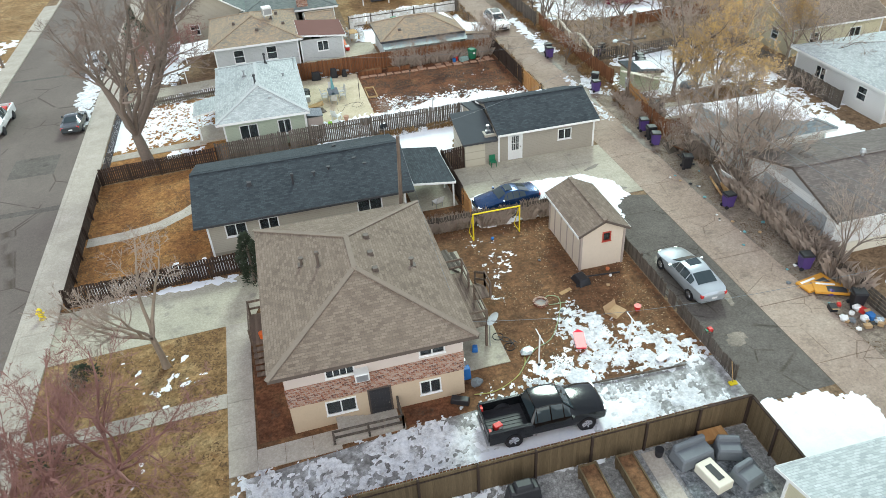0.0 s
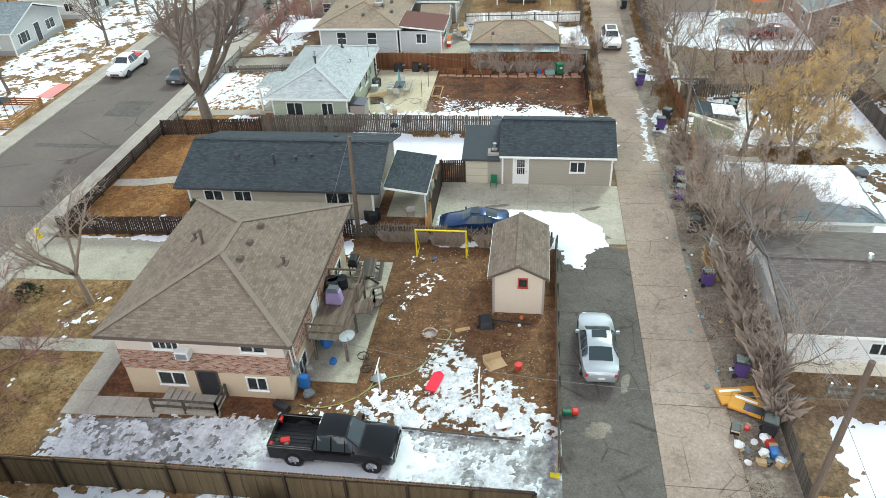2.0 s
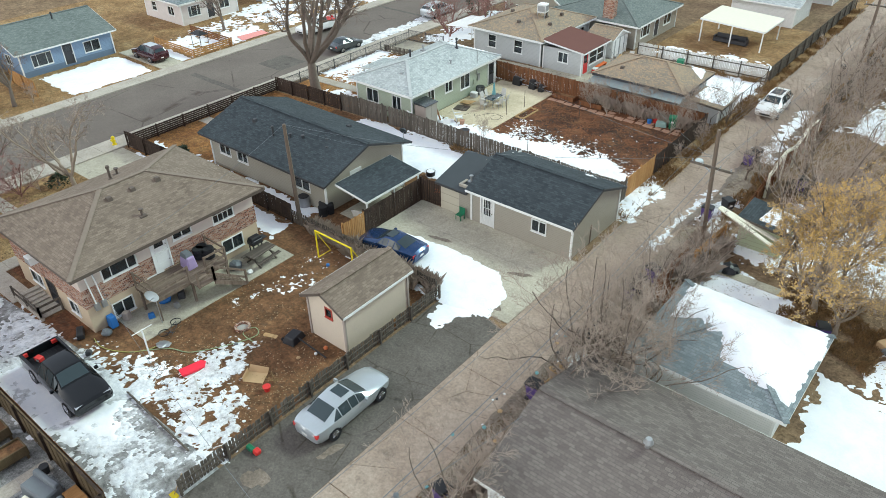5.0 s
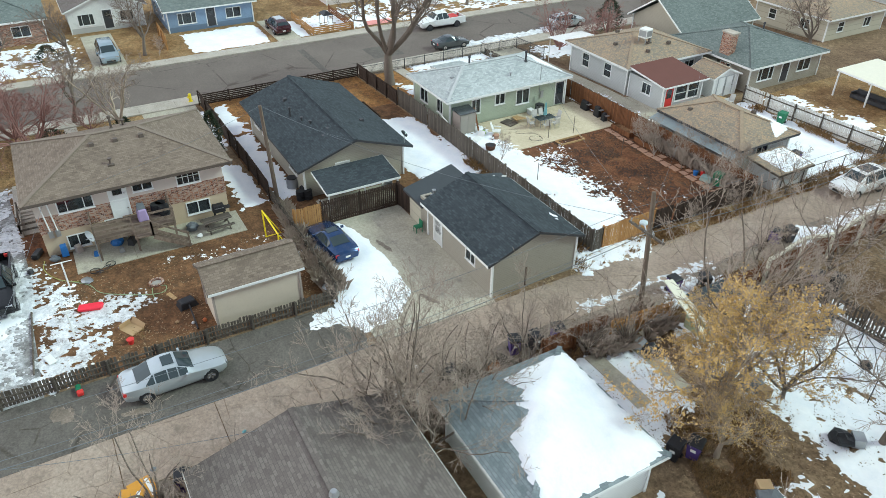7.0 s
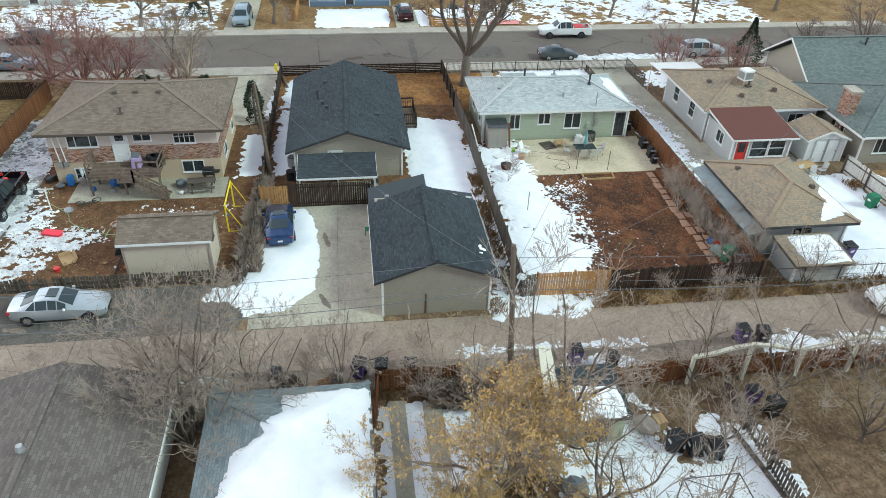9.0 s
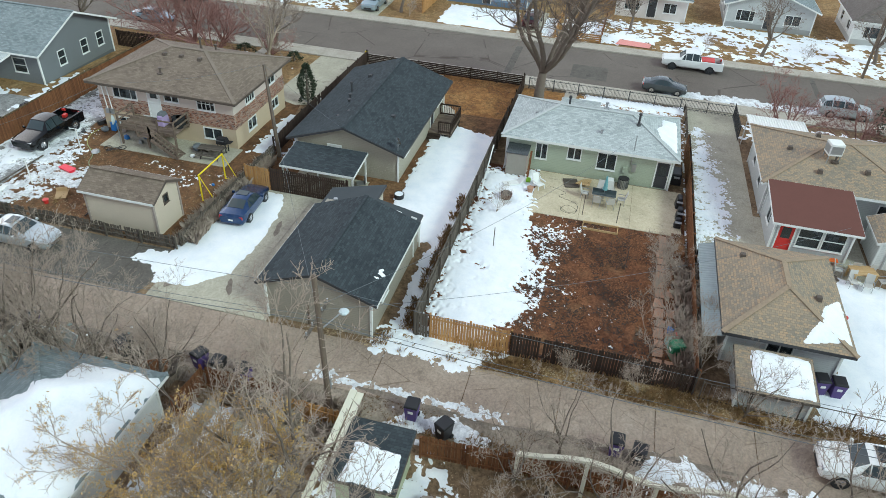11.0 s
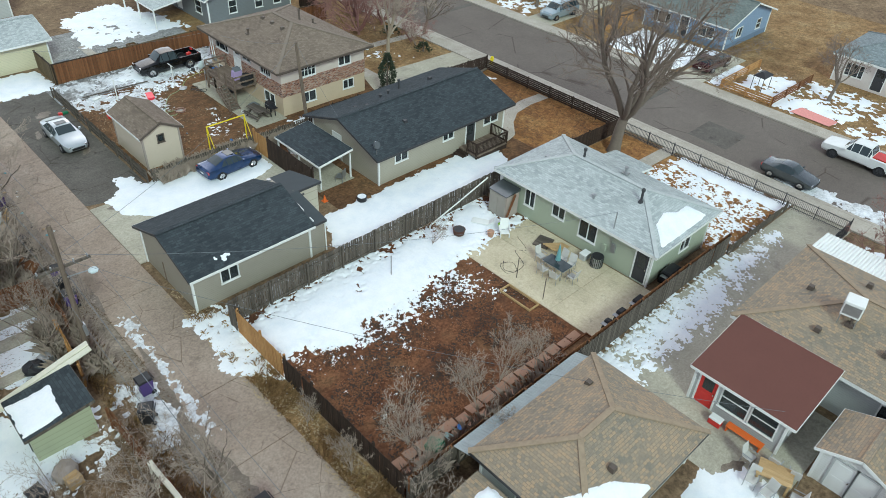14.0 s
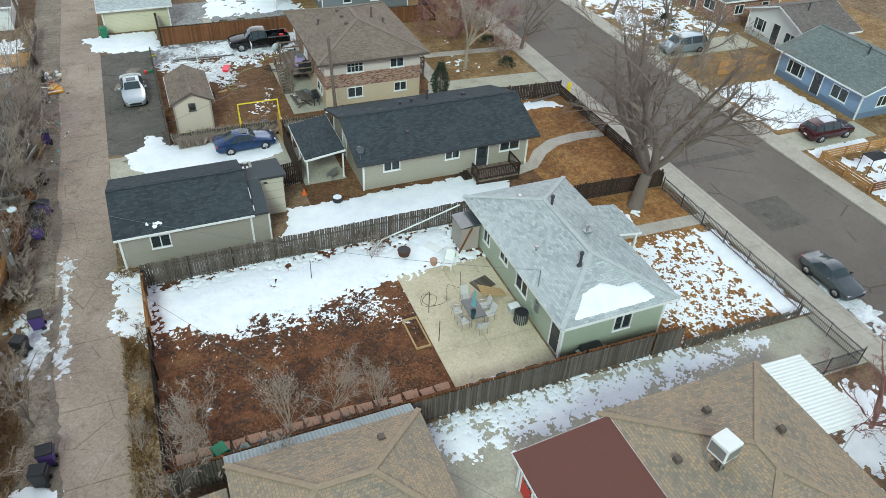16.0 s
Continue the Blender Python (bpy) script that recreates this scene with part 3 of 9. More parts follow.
def roof(parent, kind, x0, y0, x1, y1, eave, rise, material, edge=WHITE, deep=0.2, rake=None):
    """kind: hip, gable_x (ridge along x), gable_y, or mono_n/s/e/w (the high side)."""
    o = [(x0, y0), (x1, y0), (x1, y1), (x0, y1)]
    cx, cy, top = (x0 + x1) / 2, (y0 + y1) / 2, eave + rise
    if kind == "hip":
        if y1 - y0 >= x1 - x0:
            w = (x1 - x0) / 2
            r = [(cx, y0 + w, top), (cx, y1 - w, top)]
            return solid_roof(parent, o, r, [[0, 1, 4], [1, 2, 5, 4], [2, 3, 5], [3, 0, 4, 5]], eave, deep, material, edge, cap=[(0, 4), (1, 4), (2, 5), (3, 5), (4, 5)])
        w = (y1 - y0) / 2
        r = [(x0 + w, cy, top), (x1 - w, cy, top)]
        return solid_roof(parent, o, r, [[0, 1, 5, 4], [1, 2, 5], [2, 3, 4, 5], [3, 0, 4]], eave, deep, material, edge, cap=[(0, 4), (3, 4), (1, 5), (2, 5), (4, 5)])
    bm = bmesh.new()
    d = 0.14
    if kind == "gable_x":
        sec = [(y0, eave), (cy, top), (y1, eave)]
        for (ya, za), (yb, zb) in zip(sec, sec[1:]):
            hexa(bm, [(x0, ya, za - d), (x1, ya, za - d), (x1, yb, zb - d), (x0, yb, zb - d)], [(x0, ya, za), (x1, ya, za), (x1, yb, zb), (x0, yb, zb)])
        ends = [((x0, cy, top), (x1, cy, top))]
        rakes = [((x, y0, eave), (x, cy, top)) for x in (x0, x1)] + [((x, y1, eave), (x, cy, top)) for x in (x0, x1)]
        eaves = [((x0, y, eave), (x1, y, eave)) for y in (y0, y1)]
    elif kind == "gable_y":
        sec = [(x0, eave), (cx, top), (x1, eave)]
        for (xa, za), (xb, zb) in zip(sec, sec[1:]):
            hexa(bm, [(xa, y0, za - d), (xb, y0, zb - d), (xb, y1, zb - d), (xa, y1, za - d)], [(xa, y0, za), (xb, y0, zb), (xb, y1, zb), (xa, y1, za)])
        ends = [((cx, y0, top), (cx, y1, top))]
        rakes = [((x0, y, eave), (cx, y, top)) for y in (y0, y1)] + [((x1, y, eave), (cx, y, top)) for y in (y0, y1)]
        eaves = [((x, y0, eave), (x, y1, eave)) for x in (x0, x1)]
    else:
        z = {"n": (0, 0, 1, 1), "s": (1, 1, 0, 0), "e": (0, 1, 1, 0), "w": (1, 0, 0, 1)}[kind[-1]]
        hi = [(x, y, eave + rise * k) for (x, y), k in zip(o, z)]
        hexa(bm, [(x, y, v - d) for x, y, v in hi], hi)
        ends, rakes = [], [(hi[i], hi[(i + 1) % 4]) for i in range(4)]
        eaves = []
    rf = part("roof", bm, material, parent)
    for k, (a, b) in enumerate(rakes + eaves):
        bm = bmesh.new()
        beam(bm, Vector(a) - Vector((0, 0, 0.085)), Vector(b) - Vector((0, 0, 0.085)), 0.05, 0.15)
        part("fascia", bm, (rake or edge) if k < len(rakes) else edge, rf)
    for a, b in ends:
        bm = bmesh.new()
        beam(bm, Vector(a) + Vector((0, 0, 0.012)), Vector(b) + Vector((0, 0, 0.012)), 0.28, 0.04)
        part("ridge_cap", bm, material, rf)
    return rf


def walls(parent, x0, y0, x1, y1, z0, z1, material, holes=None, t=0.18, trim=WHITE, corners=True):
    """Four walls as parts; holes: side letter -> openings (kind, along, z, width, height, style)."""
    holes = holes or {}
    for side in "snwe":
        spec = holes.get(side, [])
        axis = "x" if side in "sn" else "y"
        at = {"s": y0, "n": y1 - t, "w": x0, "e": x1 - t}[side]
        a0, a1 = (x0, x1) if axis == "x" else (y0 + t, y1 - t)
        bm = bmesh.new()
        pierced(bm, axis, at, t, a0, a1, z0, z1, [(h[1], h[2], h[3], h[4]) for h in spec])
        bmesh.ops.remove_doubles(bm, verts=bm.verts[:], dist=0.0005)
        part("wall", bm, material, parent)
        skin, out = {"s": (y0, -1), "n": (y1, 1), "w": (x0, -1), "e": (x1, 1)}[side]
        for h in spec:
            if h[0] == "window":
                window(parent, axis, skin, out, *h[1:5], *h[5:])
            elif h[0] == "door":
                door(parent, axis, skin, out, *h[1:5], *h[5:])
    if corners:
        for x, y in ((x0, y0), (x1, y0), (x1, y1), (x0, y1)):
            bm = bmesh.new()
            box(bm, x - 0.06, y - 0.06, z0, x + 0.06, y + 0.06, z1)
            part("corner_board", bm, trim, parent)


def gable(parent, axis, at, t, a0, a1, z, rise, material):
    """The triangle of wall under a gable; axis: the way that it runs."""
    m = (a0 + a1) / 2
    bm = bmesh.new()
    tri = [(a0, z), (a1, z), (m, z + rise)]
    if axis == "y":
        a, b = [(at, p, q) for p, q in tri], [(at + t, p, q) for p, q in tri]
    else:
        a, b = [(p, at, q) for p, q in tri], [(p, at + t, q) for p, q in tri]
    va, vb = [bm.verts.new(p) for p in a], [bm.verts.new(p) for p in b]
    bm.faces.new(va), bm.faces.new(vb[::-1])
    for i in range(3):
        bm.faces.new((va[i], va[(i + 1) % 3], vb[(i + 1) % 3], vb[i]))
    bmesh.ops.recalc_face_normals(bm, faces=bm.faces[:])
    part("gable", bm, material, parent)


def vent(parent, x, y, z, kind="box", material=None):
    bm = bmesh.new()
    if kind == "box":
        box(bm, x - 0.16, y - 0.16, z - 0.08, x + 0.16, y + 0.16, z + 0.17, 0.03)
    elif kind == "cap":
        rod(bm, (x, y, z - 0.1), (x, y, z + 0.35), 0.07)
        rod(bm, (x, y, z + 0.35), (x, y, z + 0.42), 0.14)
        box(bm, x - 0.2, y - 0.2, z - 0.08, x + 0.2, y + 0.2, z + 0.02)
    elif kind == "flue":
        rod(bm, (x, y, z - 0.1), (x, y, z + 0.75), 0.08)
        rod(bm, (x, y, z + 0.75), (x, y, z + 0.9), 0.13, 0.1)
        rod(bm, (x, y, z - 0.1), (x, y, z + 0.1), 0.2, 0.1)
    part("roof_vent", bm, material or DARK_TRIM, parent)


# ---- kinds of things: fences ----
def fence(label, points, height, material, style="picket", post_mat=None, width=0.13, gap=0.02, step=2.4, side=1, seed=0, wobble=0.03, top=None):
    """Board fence through points (x, y). style: picket (upright boards), slats (level boards), panel (plain sheets), iron, wire."""
    post_mat = post_mat or material
    rnd = random.Random(seed + int(points[0][0] * 13 + points[0][1] * 7))
    root = thing("fence", label, "fence", (*points[0], gz(points[0][0])))
    verts, faces = [], []

    def brick_of(c, along, across, z0, z1, l, t, lean=0.0):
        base = len(verts)
        for z, sh in ((z0, 0.0), (z1, lean)):
            for sx, sy in ((-1, -1), (1, -1), (1, 1), (-1, 1)):
                p = c + along * (sx * l / 2 + sh) + across * (sy * t / 2)
                verts.append((p.x, p.y, z))
        b = base
        faces.extend([(b + 3, b + 2, b + 1, b), (b + 4, b + 5, b + 6, b + 7), (b, b + 1, b + 5, b + 4), (b + 1, b + 2, b + 6, b + 5), (b + 2, b + 3, b + 7, b + 6), (b + 3, b, b + 4, b + 7)])

    post = None
    for (xa, ya), (xb, yb) in zip(points, points[1:]):
        a, b = Vector((xa, ya)), Vector((xb, yb))
        length = (b - a).length
        al = (b - a) / length
        ac = Vector((-al.y, al.x)) * side
        n = max(1, round(length / step))
        for i in range(n + 1):
            p = a + al * (length * i / n)
            if post is None:
                bm = bmesh.new()
                if style in ("iron", "wire"):
                    rod(bm, (0, 0, -0.1), (0, 0, height + 0.05), 0.035, n=6)
                else:
                    box(bm, -0.05, -0.05, -0.1, 0.05, 0.05, height + 0.03)
                post = part("post", bm, post_mat, root)
            else:
                post = new("post", post.data)
                hang(post, root)
            q = p - ac * (0.0 if style in ("iron", "wire") else 0.09)
            post.matrix_basis = Matrix.Translation((q.x, q.y, gz(q.x))) @ Matrix.Rotation(math.atan2(al.y, al.x), 4, "Z")
        for z in ((0.3, height - 0.3) if style == "picket" else (0.2, height - 0.08) if style == "iron" else (height - 0.03, 0.1) if style == "wire" else (height,) if top else ()):
            k = ac * (-0.045 if style == "picket" else 0.0)
            th = 0.09 if style == "picket" else 0.03 if style != "panel" and style != "slats" else 0.06
            part("rail", made(beam, (a.x + k.x, a.y + k.y, gz(a.x) + z), (b.x + k.x, b.y + k.y, gz(b.x) + z), 0.04 if style != "panel" else 0.12, th), post_mat, root)
        if style in ("picket", "iron"):
            w = width if style == "picket" else 0.02
            d = (width + gap) if style == "picket" else 0.12
            for i in range(int(length / d)):
                p = a + al * (d * (i + 0.5))
                hgt = height + rnd.uniform(-wobble, wobble)
                if style == "picket" and rnd.random() < wobble * 0.3:
                    continue
                brick_of(p + ac * rnd.uniform(0, 0.008), al, ac, gz(p.x) + 0.04, gz(p.x) + hgt, w * rnd.uniform(0.94, 1.0), 0.02, rnd.uniform(-1, 1) * wobble * 0.4)
        elif style == "slats":
            m = int(height / (width + gap))
            for j in range(m):
                for i in range(n):
                    p = a + al * (length * (i + 0.5) / n)
                    z = gz(p.x) + 0.08 + j * (width + gap)
                    brick_of(p + ac * rnd.uniform(0, 0.01), al, ac, z, z + width, length / n - 0.02, 0.022)
        elif style == "panel":
            for i in range(n):
                p = a + al * (length * (i + 0.5) / n)
                q, bm = al * (length / n / 2 - 0.015), bmesh.new()
                z0, z1, t = gz(p.x) + 0.05, gz(p.x) + height, ac * 0.025
                ring = [p - q - t, p + q - t, p + q + t, p - q + t]
                ring = ring if side > 0 else ring[::-1]
                hexa(bm, [(v.x, v.y, z0) for v in ring], [(v.x, v.y, z1) for v in ring])
                for f in (0.25, 0.5, 0.75):
                    v = p - q * (1 - 2 * f)
                    beam(bm, (v.x - t.x * 1.2, v.y - t.y * 1.2, z0), (v.x - t.x * 1.2, v.y - t.y * 1.2, z1), 0.03, 0.03)
                part("panel", bm, material, root)
        elif style == "wire":
            for i in range(int(length / 0.25)):
                p = a + al * (0.25 * (i + 0.5))
                brick_of(p, al, ac, gz(p.x) + 0.05, gz(p.x) + height, 0.008, 0.008)
    if style == "panel":
        return root
    if style == "wire":
        part("mesh_wire", (verts, [], faces), material, root)["kind"] = "stuff"
        return root
    name, count = {"iron": "baluster", "slats": "slat"}.get(style, "board"), min(300, len(verts) // 8)
    one = [tuple(v for v in f) for f in faces[:6]]
    for i in range(count):
        part(name, (verts[i * 8:i * 8 + 8], [], one), material, root)
    if len(verts) > count * 8:
        part("boarding", (verts[count * 8:], [], [tuple(v - count * 8 for v in f) for f in faces[count * 6:]]), material, root)["kind"] = "stuff"
    return root


# ---- kinds of things: vehicles ----
SHAPES = {  # distance from the nose, sill height, shoulder height, shoulder half width, top height, top half width
    "sedan": [(0.0, 0.38, 0.52, 0.46, 0.56, 0.36), (0.1, 0.26, 0.60, 0.66, 0.65, 0.50), (0.32, 0.2, 0.67, 0.79, 0.74, 0.58), (0.75, 0.2, 0.75, 0.87, 0.83, 0.66), (1.5, 0.2, 0.86, 0.90, 0.95, 0.68), (2.3, 0.2, 0.92, 0.90, 1.37, 0.60), (2.75, 0.2, 0.93, 0.90, 1.42, 0.60), (3.35, 0.2, 0.94, 0.90, 1.37, 0.58), (4.2, 0.22, 0.97, 0.87, 1.03, 0.62), (4.55, 0.26, 0.95, 0.82, 1.0, 0.60), (4.76, 0.3, 0.89, 0.72, 0.95, 0.52), (4.85, 0.42, 0.78, 0.56, 0.82, 0.42)],
    "coupe": [(0.0, 0.36, 0.52, 0.64, 0.55, 0.54), (0.12, 0.24, 0.60, 0.78, 0.66, 0.62), (0.6, 0.2, 0.70, 0.85, 0.78, 0.66), (1.4, 0.2, 0.84, 0.87, 0.93, 0.64), (2.05, 0.2, 0.88, 0.87, 1.28, 0.54), (2.45, 0.2, 0.89, 0.87, 1.33, 0.54), (2.9, 0.2, 0.90, 0.87, 1.29, 0.53), (3.75, 0.22, 0.93, 0.85, 1.0, 0.60), (4.3, 0.28, 0.90, 0.80, 0.95, 0.62), (4.45, 0.4, 0.78, 0.70, 0.82, 0.56)],
    "suv": [(0.0, 0.42, 0.68, 0.68, 0.72, 0.58), (0.12, 0.3, 0.80, 0.84, 0.86, 0.68), (0.5, 0.26, 0.90, 0.90, 0.98, 0.70), (1.15, 0.26, 1.00, 0.92, 1.08, 0.68), (1.85, 0.26, 1.05, 0.92, 1.58, 0.60), (2.6, 0.26, 1.06, 0.92, 1.65, 0.60), (3.6, 0.26, 1.08, 0.92, 1.62, 0.58), (4.15, 0.28, 1.08, 0.90, 1.5, 0.56), (4.42, 0.36, 1.05, 0.86, 1.14, 0.66), (4.5, 0.45, 0.9, 0.78, 0.98, 0.62)],
    "van": [(0.0, 0.4, 0.7, 0.7, 0.74, 0.6), (0.15, 0.28, 0.85, 0.88, 0.92, 0.72), (0.9, 0.24, 0.98, 0.95, 1.06, 0.72), (1.7, 0.24, 1.02, 0.96, 1.66, 0.66), (2.8, 0.24, 1.04, 0.96, 1.76, 0.66), (4.3, 0.24, 1.05, 0.96, 1.72, 0.64), (4.75, 0.3, 1.05, 0.93, 1.55, 0.62), (4.95, 0.4, 1.0, 0.88, 1.08, 0.7)],
    "pickup": [(0.0, 0.5, 0.82, 0.78, 0.86, 0.66), (0.12, 0.4, 0.92, 0.92, 0.98, 0.76), (0.7, 0.36, 1.0, 0.96, 1.08, 0.78), (1.5, 0.36, 1.06, 0.97, 1.16, 0.74), (2.1, 0.36, 1.1, 0.97, 1.72, 0.62), (2.7, 0.36, 1.1, 0.97, 1.79, 0.62), (3.35, 0.36, 1.1, 0.97, 1.74, 0.62), (3.6, 0.36, 1.1, 0.96, 1.16, 0.74)],
}


def car(label, shape, paint, at, turn, length=0.0, roof_paint=None, rim=CHROME, seed=0, bed_lining=None):
    """A parked car whose nose points along its own +x."""
    rows = SHAPES[shape]
    full = rows[-1][0] if shape != "pickup" else 5.6
    k = (length or full) / full
    root = thing("pickup_truck" if shape == "pickup" else "car", label, "pickup truck" if shape == "pickup" else "car")
    px = lambda d: full / 2 * k - d * k
    bm = bmesh.new()
    rings = []
    for d, lo, sh, w, top, wt in rows:
        half = [(w * 0.9, lo), (w, lo + 0.14), (w * 1.01, (lo + sh) / 2), (w * 0.985, sh), (wt, top - 0.015), (wt * 0.8, top + 0.01)]
        pts = half + [(0, top + 0.03)] + [(-y, z) for y, z in half[::-1]]
        rings.append([Vector((px(d), y, z)) for y, z in pts])
    vs = [[bm.verts.new(p) for p in r] for r in rings]
    m = len(vs[0])
    for a, b in zip(vs, vs[1:]):
        for i in range(m - 1):
            bm.faces.new((a[i], b[i], b[i + 1], a[i + 1]))
        bm.faces.new((a[m - 1], b[m - 1], b[0], a[0]))
    bm.faces.new(vs[0]), bm.faces.new(vs[-1][::-1])
    bmesh.ops.recalc_face_normals(bm, faces=bm.faces[:])
    body = part("body", bm, paint, root, smooth=False)
    for p in body.data.polygons:
        p.use_smooth = True
    body.data.set_sharp_from_angle(angle=radians(32))

    def glass(name, quad, inset=0.1):
        c = sum(quad, Vector()) / 4
        n = (quad[1] - quad[0]).cross(quad[3] - quad[0]).normalized()
        if n.dot(c - Vector((c.x * 0.9, 0, 0.9))) < 0:
            n = -n
        bm = bmesh.new()
        lo, hi = [q.lerp(c, inset) + n * 0.002 for q in quad], [q.lerp(c, inset) + n * 0.014 for q in quad]
        hexa(bm, lo, hi)
        bmesh.ops.recalc_face_normals(bm, faces=bm.faces[:])
        part(name, bm, CAR_GLASS, root)

    for (ra, a), (rb, b) in zip(zip(rings, rows), zip(rings[1:], rows[1:])):
        tall_a, tall_b = a[4] - a[2] > 0.3, b[4] - b[2] > 0.3
        if tall_a and tall_b:
            glass("side_window", [ra[3], rb[3], rb[4], ra[4]])
            glass("side_window", [ra[-4], rb[-4], rb[-5], ra[-5]])
        elif tall_a != tall_b:
            bm = bmesh.new()
            ends = [[p.lerp(q, f) for p, q in zip(ra[4:9], rb[4:9])] for f in (0.1, 0.9)]
            n = (ends[1][2] - ends[0][2]).cross(Vector((0, 1, 0))).normalized()
            n = n if n.z > 0 else -n
            for g in ends:
                g[0], g[4] = g[0].lerp(g[1], 0.35), g[4].lerp(g[3], 0.35)
            lo, hi = [[bm.verts.new(p + n * 0.004) for p in g] for g in ends], [[bm.verts.new(p + n * 0.016) for p in g] for g in ends]
            for g in (lo, hi):
                for i in range(4):
                    bm.faces.new((g[0][i], g[1][i], g[1][i + 1], g[0][i + 1]))
            for i in range(4):
                bm.faces.new((lo[0][i], lo[0][i + 1], hi[0][i + 1], hi[0][i]))
                bm.faces.new((lo[1][i], lo[1][i + 1], hi[1][i + 1], hi[1][i]))
            bmesh.ops.recalc_face_normals(bm, faces=bm.faces[:])
            part("windshield" if tall_b else "rear_window", bm, CAR_GLASS, root)
            low, high = (ra, rb) if tall_b else (rb, ra)
            for s in ((3, 4), (-4, -5)):
                f = 0.45
                glass("quarter_window", [low[s[0]].lerp(high[s[0]], f), high[s[0]], high[s[1]], low[s[1]].lerp(high[s[1]], f)], 0.12)
    axles = (0.92, full - 0.98) if shape != "pickup" else (1.0, 4.45)
    r = {"sedan": 0.32, "coupe": 0.31, "suv": 0.36, "van": 0.34, "pickup": 0.39}[shape]
    w = max(row[3] for row in rows)
    tyre = hub = None
    for d in axles:
        for s in (-1, 1):
            bm = bmesh.new()
            rod(bm, (px(d), s * (w - 0.22), r), (px(d), s * (w + 0.012), r + 0.03), r * 1.13, n=18)
            part("wheel_arch", bm, BLACK, root)
            bm = bmesh.new()
            rod(bm, (px(d), s * (w - 0.2), r), (px(d), s * (w + 0.02), r), r, r * 0.96, n=20)
            tyre = part("wheel", bm, RUBBER, root)
            bm = bmesh.new()
            rod(bm, (px(d), s * (w + 0.005), r), (px(d), s * (w + 0.028), r), r * 0.64, n=16)
            for q in range(5):
                t = q * 2 * math.pi / 5
                beam(bm, (px(d), s * (w + 0.03), r), (px(d) + math.cos(t) * r * 0.6, s * (w + 0.03), r + math.sin(t) * r * 0.6), 0.03, 0.07)
            part("rim", bm, rim, tyre)
    nose, tail = rows[1], rows[-2]
    red = REDPLASTIC
    for s in (-1, 1):
        bm = bmesh.new()
        box(bm, px(0.22), s * nose[3] * 0.55, nose[2] - 0.1, px(0.06), s * nose[3] * 0.93, nose[2] + 0.03)
        part("headlight", bm, CHROME, root)
        bm = bmesh.new()
        back = full if shape == "pickup" else rows[-1][0]
        zt = (1.0 if shape == "pickup" else tail[2] - 0.1)
        ws = tail[3] / 0.83 if shape == "sedan" else w
        box(bm, px(back - 0.2), s * (ws * 0.62), zt - 0.12, px(back - 0.04), s * (ws * 0.88), zt + 0.06)
        part("tail_light", bm, red, root)
        bm = bmesh.new()
        cowl = next(row for row in rows if row[4] - row[2] > 0.3)
        box(bm, px(cowl[0] - 0.3), s * (w + 0.02), cowl[2] - 0.02, px(cowl[0] - 0.42), s * (w + 0.2), cowl[2] + 0.12, 0.01)
        part("mirror", bm, paint, root)
    bm = bmesh.new()
    box(bm, px(0.06), -0.45, nose[1] + 0.12, px(-0.01), 0.45, nose[1] + 0.28)
    part("grille", bm, BLACK, root)
    bm = bmesh.new()
    back = full if shape == "pickup" else rows[-1][0]
    box(bm, px(back + 0.015), -0.16, 0.55, px(back - 0.01), 0.16, 0.66)
    part("number_plate", bm, WHITE, root)
    if shape in ("sedan", "coupe") and roof_paint:
        bm = bmesh.new()
        d, zt = max((row[4], row[0]) for row in rows)[::-1]
        box(bm, px(d + 0.12), -0.36, zt + 0.005, px(d - 0.4), 0.36, zt + 0.034)
        part("sunroof", bm, CAR_GLASS, root)
    elif roof_paint:
        bm = bmesh.new()
        d = rows[5][0]
        box(bm, px(d + 0.8), -0.45, rows[5][4] - 0.01, px(d - 0.5), 0.45, rows[5][4] + 0.03, 0.02)
        part("glass_roof", bm, roof_paint, root)
    if shape == "pickup":
        lining = bed_lining or BLACK
        for s in (-1, 1):
            bm = bmesh.new()
            box(bm, px(3.55), s * 0.97, 0.38, px(5.55), s * 0.86, 1.12)
            box(bm, px(3.6), s * 0.88, 1.1, px(5.5), s * 0.82, 1.14)
            part("bed_side", bevelled(bm, 0.015), paint, root)
        bm = bmesh.new()
        box(bm, px(5.52), -0.9, 0.42, px(5.6), 0.9, 1.1)
        part("tailgate", bevelled(bm, 0.015), paint, root)
        bm = bmesh.new()
        box(bm, px(3.55), -0.86, 0.55, px(5.54), 0.86, 0.62)
        for q in range(9):
            y = -0.8 + q * 0.2
            box(bm, px(3.6), y - 0.035, 0.62, px(5.5), y + 0.035, 0.64)
        part("bed_floor", bm, lining, root)
        bm = bmesh.new()
        box(bm, px(5.5), -0.95, 0.38, px(5.68), 0.95, 0.55)
        part("bumper", bm, STEEL, root)
    root.matrix_basis = Matrix.Translation((at[0], at[1], gz(at[0]) + (at[2] if len(at) > 2 else 0.03))) @ Matrix.Rotation(radians(turn), 4, "Z") @ Matrix.Scale(1, 4)
    for ob in root.children:
        ob.matrix_parent_inverse = Matrix()
    return root


